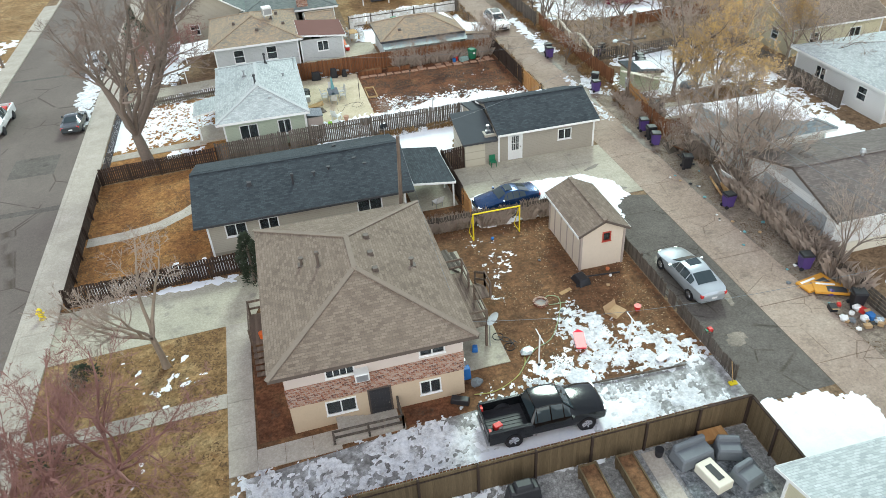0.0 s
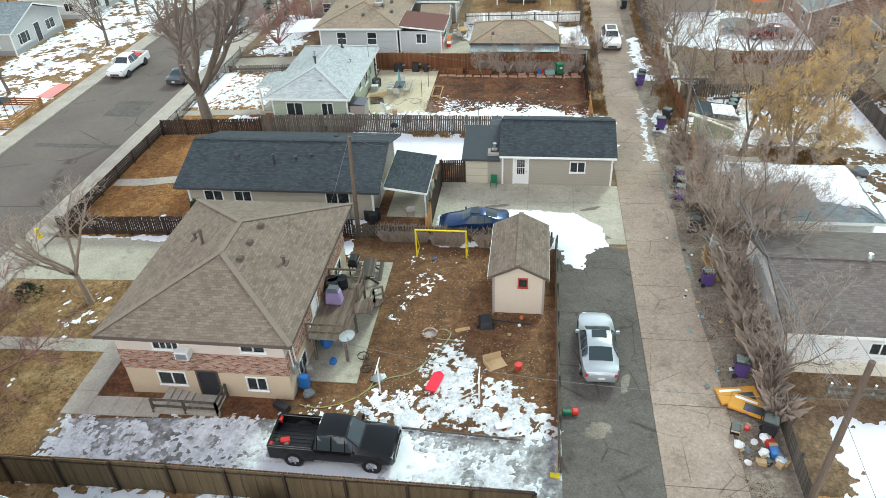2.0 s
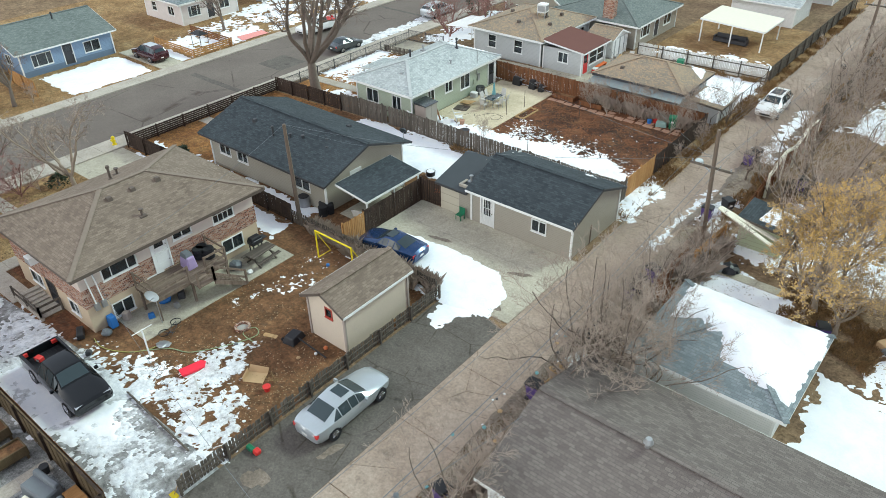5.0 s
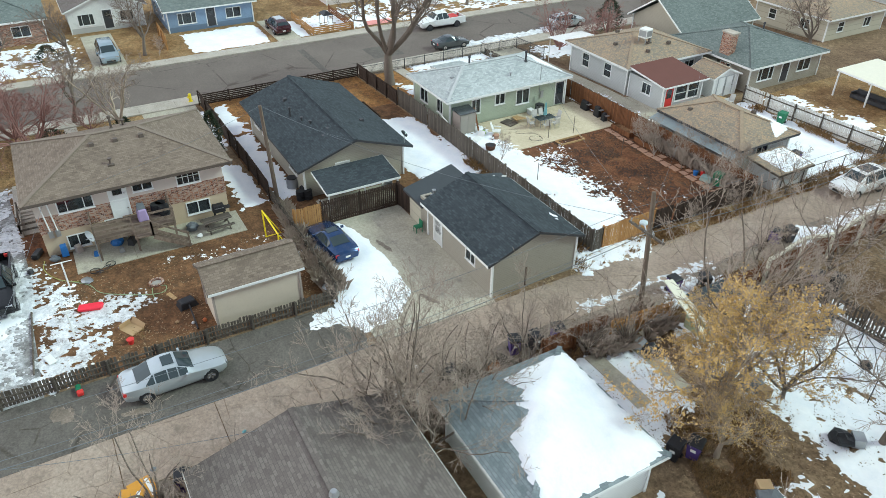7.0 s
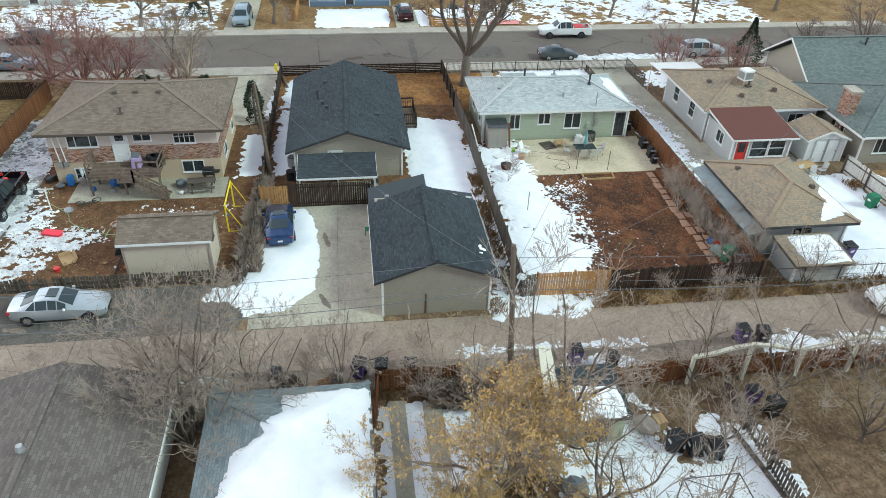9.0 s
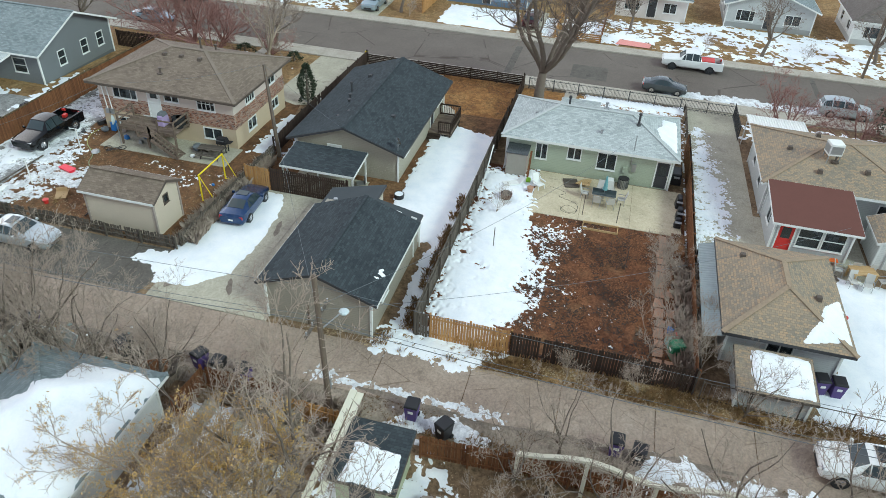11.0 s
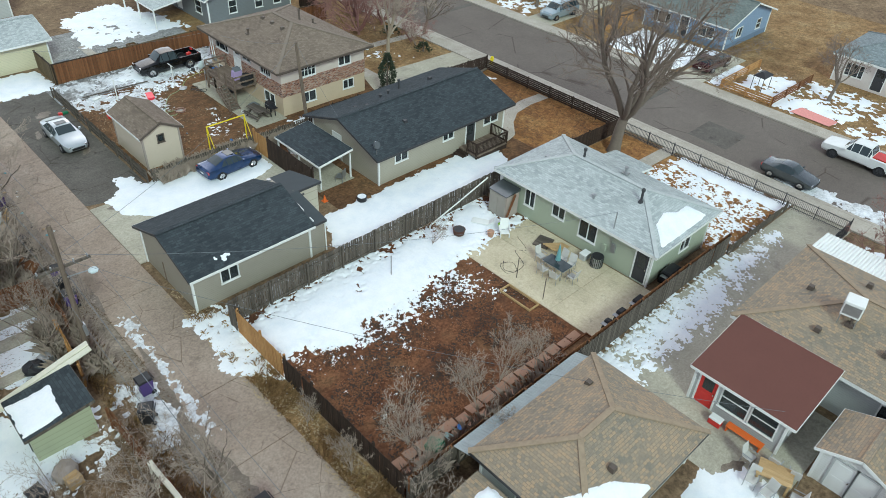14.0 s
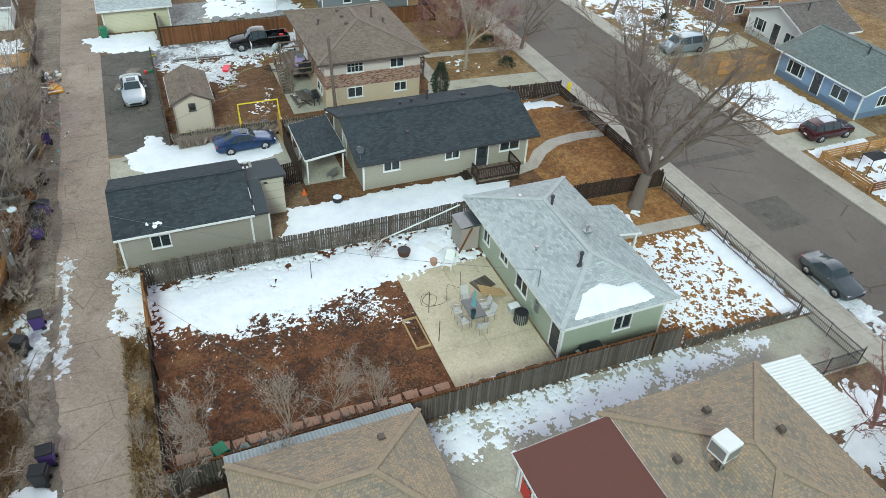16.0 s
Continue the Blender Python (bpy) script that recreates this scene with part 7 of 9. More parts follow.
def evergreen(label, at, height, radius, seed, cone=1.0):
    """An upright evergreen of many small sprays round a trunk."""
    rnd = random.Random(seed)
    root = thing("evergreen", label, "evergreen", (*at, gz(at[0])))
    g = gz(at[0])
    bm = bmesh.new()
    rod(bm, (at[0], at[1], g - 0.1), (at[0], at[1], g + height * 0.9), 0.12, 0.03)
    part("trunk", bm, BARK, root)
    verts, faces = [], []
    for i in range(int(2600 * height / 4)):
        f = rnd.random() ** 0.8
        rr = radius * ((1 - f) ** cone if cone else 1) * rnd.uniform(0.55, 1.05) * (1 + 0.25 * math.sin(9 * f + seed))
        a = rnd.uniform(0, 6.283)
        c = Vector((at[0] + rr * math.cos(a), at[1] + rr * math.sin(a), g + 0.15 + f * height))
        u = Vector((math.cos(a), math.sin(a), rnd.uniform(-0.3, 0.9))).normalized()
        v = u.cross(Vector((rnd.gauss(0, 1), rnd.gauss(0, 1), rnd.gauss(0, 1)))).normalized()
        s = rnd.uniform(0.10, 0.24)
        b = len(verts)
        verts += [tuple(c - v * s * 0.3), tuple(c + u * s), tuple(c + v * s * 0.3)]
        faces.append((b, b + 1, b + 2))
    part("crown", (verts, [], faces), LEAF_GREEN, root)["kind"] = "stuff"
    return root


evergreen("dark green upright juniper beside the brick house", (-2.9, 36.9), 3.4, 0.75, 3, 0.35)
evergreen("blue green spruce by the street", (-13.4, 85.0), 5.0, 1.9, 4)
evergreen("low dark juniper bush across the street", (-33.0, 27.5), 1.6, 1.6, 5, 0.6)
evergreen("low dark juniper bush on the lawn", (-12.0, 31.5), 0.8, 0.8, 6, 0.5)
evergreen("low dark juniper bush by the pavement", (-12.6, 26.0), 0.7, 1.0, 7, 0.5)
tuft_sheet("brush", "dense dry brush along the fence", [(11.6, 37.7), (18.8, 37.6), (18.8, 38.9), (15.5, 38.7), (11.6, 38.8)], 8000, 0.95, TWIG_TAN, 3, 0.006, lean=0.45)
tuft_sheet("brush", "dry brush behind the yard fence", [(7.5, 38.0), (11.2, 38.0), (11.2, 38.9), (7.5, 38.9)], 2800, 0.9, TWIG_TAN, 4, 0.006, lean=0.45)
tuft_sheet("weeds", "dry weeds along the alley fence", [(22.2, 52), (23.6, 52), (23.7, 112), (22.3, 112)], 9000, 0.4, STRAW, 5, 0.014)
tuft_sheet("weeds", "dry weeds across the alley", [(28.0, 45), (29.4, 45), (29.4, 112), (28.0, 112)], 8000, 0.45, STRAW, 6, 0.014)
tuft_sheet("weeds", "tall dry grass along the board fence", [(8, 52.9), (22, 52.9), (22, 53.6), (8, 53.6)], 2200, 0.5, STRAW, 7, 0.014)
tuft_sheet("weeds", "dry brown brush under the golden trees", [(34.6, 47.6), (36, 47.5), (39.5, 46), (40, 51.5), (34.0, 52.3)], 7000, 0.4, STRAW, 8, 0.012)
tuft_sheet("brush", "tangled bare brush beside the alley", [(28.3, 47.5), (30.3, 47.5), (30.2, 53), (28.2, 53)], 2200, 1.0, TWIG_TAN, 12, 0.006, lean=0.6)
tuft_sheet("brush", "bare brush along the yard fence", [(12, 67.3), (21.8, 67.3), (21.8, 68.2), (12, 68.2)], 1500, 1.2, TWIG_TAN, 13, 0.005, lean=0.5)
tuft_sheet("brush", "tall tangled vines along the garage wall", [(28.5, 24.5), (29.5, 24.5), (29.5, 37.0), (28.5, 37.0)], 3000, 1.6, TWIG_TAN, 14, 0.007, lean=0.5)
tuft_sheet("weeds", "dry grass beside the garages", [(28.6, 35.5), (30.4, 36.2), (30.6, 44.5), (28.6, 45)], 3500, 0.6, TWIG_TAN, 9, 0.014)
tuft_sheet("weeds", "dry weeds by the white fence", [(9.6, 80.2), (22, 81.0), (22, 81.9), (9.6, 81.3)], 2500, 0.5, STRAW, 10, 0.014)


def specks(name, label, poly, count, size, material, seed, lift=0.03):
    """Small flat scraps strewn over a polygon, as one sheet of stuff."""
    rnd = random.Random(seed)
    xs, ys = [p[0] for p in poly], [p[1] for p in poly]
    px = np.array([rnd.uniform(min(xs), max(xs)) for _ in range(count * 2)])
    py = np.array([rnd.uniform(min(ys), max(ys)) for _ in range(count * 2)])
    ok = (inside_depth(px, py, poly) > 0) & (fbm(px, py, 1.1, seed, 3) > -0.03)
    verts, faces = [], []
    for x, y in list(zip(px[ok], py[ok]))[:count]:
        s, a = size * rnd.uniform(0.4, 1.3), rnd.uniform(0, 6.28)
        c, d = math.cos(a) * s, math.sin(a) * s
        z, k = gz(x) + lift, rnd.uniform(0.25, 0.7)
        b = len(verts)
        verts += [(x - c, y - d, z), (x + d * k, y - c * k, z + s * 0.2), (x + c, y + d, z + s * rnd.uniform(0, 0.5)), (x - d * k, y + c * k, z + s * 0.1)]
        faces.append((b, b + 1, b + 2, b + 3))
    return tagged(part(name, (verts, [], faces), material), label, "litter", kind="stuff")


LEAF_BROWN = plain_mat("dry brown leaves", (0.12, 0.07, 0.035), 0.9, 0, 0.3, 5)
LEAF_PALE = plain_mat("bleached dry leaves", (0.42, 0.31, 0.19), 0.9, 0, 0.3, 5)
CHIP = plain_mat("dark wet wood chips", (0.045, 0.03, 0.022), 0.8, 0, 0.3, 5)
CHIP_RED = plain_mat("rusty wood chips", (0.24, 0.10, 0.045), 0.9, 0, 0.3, 5)
MULCH_YARD = [(8.4, 58.2), (21.9, 58.2), (21.9, 67.6), (8.4, 67.6)]
DIRT_YARD = [(9.5, 23.6), (18.9, 23.2), (18.9, 38.0), (9.5, 38.0)]
specks("wood_chips", "dark wet wood chips strewn over the mulch", MULCH_YARD, 7000, 0.07, CHIP, 1)
specks("wood_chips", "rusty red wood chips strewn over the mulch", MULCH_YARD, 7000, 0.06, CHIP_RED, 2)
specks("leaf_litter", "dead brown leaves on the dirt yard", DIRT_YARD, 4500, 0.06, LEAF_BROWN, 3)
specks("leaf_litter", "bleached leaves and straw on the dirt yard", DIRT_YARD, 1800, 0.045, LEAF_PALE, 4)
specks("leaf_litter", "bleached leaves on the dry front lawn", [(-14.2, 19.0), (-4.8, 19.0), (-4.8, 33.2), (-14.2, 33.2)], 5000, 0.06, LEAF_BROWN, 5, 0.045)
specks("leaf_litter", "brown leaves on the rusty front lawn", [(-14.0, 40.5), (-6.2, 40.5), (-6.2, 53.4), (-14.0, 53.4)], 3500, 0.06, LEAF_BROWN, 6, 0.045)
specks("leaf_litter", "dead leaves and grit along the alley", [(26.8, 20.0), (28.6, 20.0), (28.6, 76.0), (26.8, 76.0)], 4500, 0.05, LEAF_BROWN, 7, 0.04)
specks("leaf_litter", "dead leaves on the weedy alley verge", [(22.25, 49.0), (23.8, 49.0), (23.9, 80.0), (22.25, 80.0)], 3500, 0.06, LEAF_PALE, 8, 0.05)
specks("leaf_litter", "dead brown leaves in the yards across the alley", [(30, 46), (44, 46), (44, 73), (30, 73)], 9000, 0.045, LEAF_BROWN, 9, 0.05)
specks("leaf_litter", "bleached leaves in the yards across the alley", [(30, 46), (44, 46), (44, 73), (30, 73)], 3000, 0.04, LEAF_PALE, 10, 0.05)


# ---- small helpers for things ----
def simple(name, label, category, pieces, at=(0, 0, 0), turn=0, group=""):
    """A thing of named parts: pieces are (name, bmesh, material) in its own metres; set down at a place and turned."""
    root = thing(name, label, category, group=group)
    for n, bm, m in pieces:
        part(n, bm, m, root)
    z = at[2] if len(at) > 2 else gz(at[0])
    root.matrix_basis = Matrix.Translation((at[0], at[1], z)) @ Matrix.Rotation(radians(turn), 4, "Z")
    return root


def cable(label, a, b, sag, r=0.009):
    a, b = Vector(a), Vector(b)
    pts = [a.lerp(b, i / 24) - Vector((0, 0, sag * 4 * (i / 24) * (1 - i / 24))) for i in range(25)]
    ob = part("cable", tubes([(pts, [r] * 25, 0)], 4), TARP)
    return tagged(ob, label, "cable")


def hose(label, pts, material, r=0.025):
    line, n = [], len(pts)
    p = [Vector((x, y, gz(x) + 0.05)) for x, y in pts]
    for i in range(n - 1):
        a, b, c, d = p[max(0, i - 1)], p[i], p[i + 1], p[min(n - 1, i + 2)]
        for k in range(8):
            t = k / 8
            line.append(0.5 * ((2 * b) + (c - a) * t + (2 * a - 5 * b + 4 * c - d) * t * t + (3 * b - a - 3 * c + d) * t**3))
    line.append(p[-1])
    return tagged(part("garden_hose", tubes([(line, [r] * len(line), 0)], 6), material), label, "hose")


def post_rail(parent, pts, height, material, rails=(0.45, 0.95), post=0.05, balusters=0.0):
    """A railing through points (x, y, z), with posts at each."""
    for p in pts:
        part("post", made(box, p[0] - post, p[1] - post, p[2] - 0.05, p[0] + post, p[1] + post, p[2] + height), material, parent)
    for a, b in zip(pts, pts[1:]):
        for r in rails:
            part("rail", made(beam, (a[0], a[1], a[2] + r * height), (b[0], b[1], b[2] + r * height), 0.05, 0.12), material, parent)
        if balusters:
            n = int((Vector(b) - Vector(a)).length / balusters)
            for i in range(1, n):
                q = Vector(a).lerp(Vector(b), i / n)
                part("baluster", made(beam, (q.x, q.y, q.z + 0.05), (q.x, q.y, q.z + height * rails[-1]), 0.03, 0.03), material, parent)


# ---- apartment house: decks, steps, yard ----
deck = thing("deck", "weathered wooden deck with stairs behind the brick house", "deck", (7.7, 29.3, 0))
for i in range(15):
    part("board", made(box, 6.65 + i * 0.135, 27.0, 1.5, 6.65 + i * 0.135 + 0.125, 31.7, 1.54), DECK, deck)
for x in (6.8, 8.6):
    part("joist", made(box, x - 0.04, 27.0, 1.3, x + 0.04, 31.7, 1.5), DECK, deck)
for x, y in ((8.6, 27.1), (8.6, 29.3), (8.6, 31.6), (7.0, 27.1)):
    part("leg", made(box, x - 0.06, y - 0.06, 0, x + 0.06, y + 0.06, 1.5), DECK, deck)
post_rail(deck, [(6.75, 27.05, 1.52), (8.62, 27.05, 1.52), (8.62, 29.2, 1.52)], 1.0, DECK)
post_rail(deck, [(8.62, 30.3, 1.52), (8.62, 31.65, 1.52), (6.75, 31.65, 1.52)], 1.0, DECK)
part("landing", made(box, 8.64, 29.2, 1.42, 9.5, 30.2, 1.5), DECK, deck)
for i in range(8):
    part("step", made(box, 8.68, 30.2 + i * 0.24, 1.28 - i * 0.17, 9.48, 30.48 + i * 0.24, 1.33 - i * 0.17), DECK, deck)
for x in (8.66, 9.5):
    part("stringer", made(beam, (x, 30.2, 1.3), (x, 32.2, 0.05), 0.05, 0.25), DECK, deck)
post_rail(deck, [(9.5, 29.2, 1.48), (9.5, 30.2, 1.48)], 1.0, DECK)
post_rail(deck, [(9.5, 30.2, 1.45), (9.5, 32.15, 0.1)], 0.95, DECK)
simple("covered_grill", "grill under lilac cloth on the deck", "grill", [("cover", bevelled(made(box, -0.45, -0.32, 0, 0.45, 0.32, 0.8, 0.08), 0.07), LILAC), ("lid", made(box, -0.3, -0.25, 0.75, 0.3, 0.25, 1.0, 0.06), TARP)], (7.4, 30.0, 1.54))
for i, (x, y) in enumerate(((7.0, 31.2), (7.5, 31.3), (7.1, 30.9))):
    bm = bmesh.new()
    for k in range(3):
        rod(bm, (0, 0, 0.02 + k * 0.22), (0, 0, 0.21 + k * 0.22), 0.32, n=14)
    simple("tyre_stack", "stack of black tyres on the deck", "tyre", [("tyre", bm, RUBBER)], (x, y, 1.54), i * 20)
bm = bmesh.new()
rod(bm, (0, 0, 0), (0, 0, 1.75), 0.03)
dishbm = bmesh.new()
rings = []
for j in range(5):
    f = j / 4
    rings.append([dishbm.verts.new((0.16 * f * f + 0.06, 0.42 * f * math.cos(a * math.pi / 8), 2.05 + 0.36 * f * math.sin(a * math.pi / 8))) for a in range(16)] if j else [dishbm.verts.new((0.06, 0, 2.05))])
for a in range(16):
    dishbm.faces.new((rings[0][0], rings[1][a], rings[1][(a + 1) % 16]))
    for j in range(1, 4):
        dishbm.faces.new((rings[j][a], rings[j + 1][a], rings[j + 1][(a + 1) % 16], rings[j][(a + 1) % 16]))
simple("satellite_dish", "pale grey satellite dish on a mast", "satellite dish", [("mast", bm, STEEL), ("reflector", dishbm, plain_mat("pale dish paint", (0.52, 0.58, 0.58))), ("feed_arm", made(beam, (0.06, 0, 1.85), (0.5, 0, 1.95), 0.03, 0.03), STEEL)], (8.75, 27.0), -60)

table = [("tabletop", made(box, -0.38, -0.9, 0.7, 0.38, 0.9, 0.75), FENCE_GREY)]
for s in (-1, 1):
    table += [("bench", made(box, s * 0.55, -0.9, 0.42, s * 0.8, 0.9, 0.46), FENCE_GREY)]
    table += [("leg", made(beam, (-0.6, s * 0.65, 0), (0.25, s * 0.65, 0.7), 0.06, 0.1), FENCE_GREY), ("leg", made(beam, (0.6, s * 0.65, 0), (-0.25, s * 0.65, 0.7), 0.06, 0.1), FENCE_GREY), ("brace", made(box, -0.75, s * 0.65 - 0.03, 0.36, 0.75, s * 0.65 + 0.03, 0.42), FENCE_GREY)]
simple("picnic_table", "grey weathered wooden picnic table on the patio", "table", table, (8.3, 34.2, 0.06), 5)


def grill(label, at, turn):
    legs = [("leg", made(box, sx * 0.3 - 0.03, sy * 0.2 - 0.03, 0, sx * 0.3 + 0.03, sy * 0.2 + 0.03, 0.7), BLACK) for sx in (-1, 1) for sy in (-1, 1)]
    return simple("barbecue", label, "grill", legs + [("firebox", bevelled(made(box, -0.4, -0.28, 0.65, 0.4, 0.28, 0.9), 0.03), BLACK), ("lid", bevelled(made(box, -0.4, -0.26, 0.9, 0.4, 0.26, 1.15, 0.06), 0.03), BLACK), ("side_shelf", made(box, 0.4, -0.22, 0.82, 0.75, 0.22, 0.86), BLACK), ("handle", made(beam, (-0.3, -0.32, 1.0), (0.3, -0.32, 1.0), 0.03, 0.03), STEEL)], at, turn)


grill("black gas barbecue by the apartment wall", (7.3, 34.6, 0.06), 90)
bm = bmesh.new()
gx0, gx1, gy = 10.75, 13.8, 36.6
goal = thing("football_goal", "yellow metal football goal frame without net", "goal", (12.5, 36.1, 0))
for x in (gx0, gx1):
    part("post", made(rod, (x, gy, 0), (x, gy, 1.95), 0.05), YELLOW, goal)
    part("stay", made(rod, (x, gy, 1.95), (x, gy + 1.0, 0.03), 0.03), YELLOW, goal)
    part("foot", made(rod, (x, gy, 0.03), (x, gy + 1.0, 0.03), 0.03), YELLOW, goal)
part("crossbar", made(rod, (gx0 - 0.04, gy, 1.95), (gx1 + 0.04, gy, 1.95), 0.05), YELLOW, goal)
for x, y, lab in ((10.7, 25.05, "white clothes line post in the dirt yard"), (15.5, 24.8, "white clothes line post standing in snow")):
    simple("clothes_post", lab, "post", [("pole", made(rod, (0, 0, 0), (0, 0, 1.9), 0.045), WHITE), ("crossbar", made(rod, (0, -0.55, 1.88), (0, 0.55, 1.88), 0.03), WHITE)], (x, y))
bm = bmesh.new()
hexa(bm, [(-0.55, -0.2, 0.02), (0.5, -0.22, 0.02), (0.62, 0, 0.02), (0.5, 0.22, 0.02), (-0.55, 0.2, 0.02)], [(-0.62, -0.27, 0.2), (0.55, -0.29, 0.2), (0.72, 0, 0.26), (0.55, 0.29, 0.2), (-0.62, 0.27, 0.2)])
simple("sled", "bright red plastic sled lying on snow", "sled", [("hull", bm, plain_mat("bright red plastic", (0.85, 0.03, 0.06), 0.35))], (13.25, 25.85, 0.05), 75)
simple("cardboard_box", "torn open cardboard box on the dirt", "box", [("base", made(box, -0.5, -0.35, 0.02, 0.5, 0.35, 0.05), CARDBOARD), ("flap", made(hexa, [(-0.5, 0.35, 0.03), (0.5, 0.35, 0.03), (0.5, 0.37, 0.03), (-0.5, 0.37, 0.03)], [(-0.45, 0.55, 0.35), (0.55, 0.5, 0.3), (0.55, 0.52, 0.3), (-0.45, 0.57, 0.35)]), CARDBOARD), ("side", made(box, -0.52, -0.35, 0.03, -0.48, 0.35, 0.3), CARDBOARD)], (16.1, 27.5), 30)
simple("bucket", "red plastic toy bucket on the dirt", "bucket", [("pail", made(rod, (0, 0, 0), (0, 0, 0.28), 0.13, 0.18, 12), REDPLASTIC), ("rim", made(rod, (0, 0, 0.28), (0, 0, 0.31), 0.2, 0.2, 12), REDPLASTIC)], (17.25, 27.3))
simple("dead_bush", "uprooted tan dead bush", "bush", [("twigs", tubes(grow(77, 0.2, 0.03, 9, (0, 5, 4), (2.5, 0.5, 0.5), 1.2, 0.2, seg=0.15), 3), STRAW)], (16.9, 27.9))
hoopbm = bmesh.new()
hexa(hoopbm, [(-0.4, -0.55, 0), (0.4, -0.55, 0), (0.4, 0.55, 0), (-0.4, 0.55, 0)], [(-0.3, -0.35, 0.4), (0.3, -0.4, 0.4), (0.3, 0.4, 0.4), (-0.3, 0.35, 0.4)])
simple("basketball_stand", "black basketball stand lying on the dirt", "basketball stand", [("base", bevelled(hoopbm, 0.04), BLACK), ("pole", made(rod, (0.3, 0, 0.25), (2.4, -0.4, 0.08), 0.045), BLACK), ("wheel", made(rod, (-0.45, -0.4, 0.1), (-0.45, -0.3, 0.1), 0.1), RUBBER)], (15.4, 30.6), 10)
for x, y, r, m, lab in ((17.3, 31.1, 0.12, plain_mat("orange ball rubber", (0.5, 0.14, 0.05)), "orange rubber ball on the dirt"), (11.9, 36.3, 0.11, BLUEPLASTIC, "blue ball by the goal"), (17.2, 30.5, 0.09, WHITE, "small white ball on the dirt")):
    simple("ball", lab, "ball", [("shell", made(blob, (0, 0, r), r, 1, 10, 8, 0.0), m)], (x, y))
ring = bmesh.new()
for i in range(12):
    a = i * math.pi / 6
    beam(ring, (0.38 * math.cos(a), 0.38 * math.sin(a), 0.07), (0.38 * math.cos(a + 0.5), 0.38 * math.sin(a + 0.5), 0.07), 0.12, 0.16)
simple("fire_ring", "ring of bricks round cold ashes", "fire ring", [("bricks", ring, BRICK), ("ash", made(rod, (0, 0, 0), (0, 0, 0.03), 0.34, n=12), FOUNDATION)], (12.5, 29.5))
simple("plank", "short pale plank lying on the dirt", "plank", [("board", made(box, -0.4, -0.12, 0.02, 0.4, 0.12, 0.06), BARE_WOOD)], (14.2, 30.0), 20)
hose("pale green garden hose across the yard", [(9.5, 24.6), (10.8, 26.0), (12.0, 26.6), (13.2, 28.4), (13.6, 29.6), (13.0, 29.9), (12.9, 29.2), (13.9, 29.1)], plain_mat("pale green hose", (0.28, 0.36, 0.2), 0.6))
hose("yellow green hose by the patio", [(7.0, 24.0), (8.0, 23.9), (9.2, 24.4), (10.0, 25.2), (10.3, 26.2)], plain_mat("yellow hose", (0.42, 0.4, 0.12), 0.6))
simple("plastic_panel", "white plastic sheet lying on snow", "plastic sheet", [("sheet", bevelled(made(box, -0.4, -0.2, 0.03, 0.4, 0.2, 0.1), 0.03), WHITE)], (16.7, 23.5, 0.06), 20)
simple("pipe", "long grey pole lying on the snow", "pole", [("pole", made(rod, (12.1, 22.95, 0.12), (17.5, 22.7, 0.12), 0.05), FENCE_GREY)], (0, 0, 0))
simple("snow_shovel", "yellow handled shovel by the fence post", "shovel", [("shaft", made(rod, (0, 0, 0.1), (0.1, 0.5, 1.0), 0.02), BARE_WOOD), ("blade", made(box, -0.2, -0.15, 0.02, 0.2, 0.1, 0.08), YELLOW)], (19.0, 21.0))
simple("toys", "red and green plastic toys on asphalt", "toys", [("toy_car", bevelled(made(box, -0.25, -0.12, 0.03, 0.2, 0.12, 0.25), 0.04), BINGREEN), ("toy_block", bevelled(made(box, 0.2, -0.1, 0.03, 0.5, 0.2, 0.28), 0.05), REDPLASTIC)], (19.6, 24.5))
bike = bmesh.new()
for x in (-0.5, 0.5):
    for i in range(14):
        a = i * math.pi / 7
        beam(bike, (x + 0.28 * math.cos(a), 0.28 * math.sin(a), 0.12), (x + 0.28 * math.cos(a + 0.45), 0.28 * math.sin(a + 0.45), 0.12), 0.03, 0.04)
frame_bm = bmesh.new()
for a, b in (((-0.5, 0, 0.12), (-0.1, 0.35, 0.14)), ((-0.1, 0.35, 0.14), (0.4, 0.3, 0.14)), ((0.5, 0, 0.12), (0.35, 0.45, 0.14)), ((-0.1, 0, 0.12), (0.38, 0.32, 0.14)), ((-0.5, 0, 0.12), (-0.1, 0, 0.12)), ((0.2, 0.45, 0.14), (0.5, 0.5, 0.14))):
    rod(frame_bm, a, b, 0.02, n=6)
simple("bicycle", "dark bicycle lying on the patio edge", "bicycle", [("wheels", bike, RUBBER), ("frame", frame_bm, DARK_TRIM)], (9.5, 27.0, 0.03), -70)
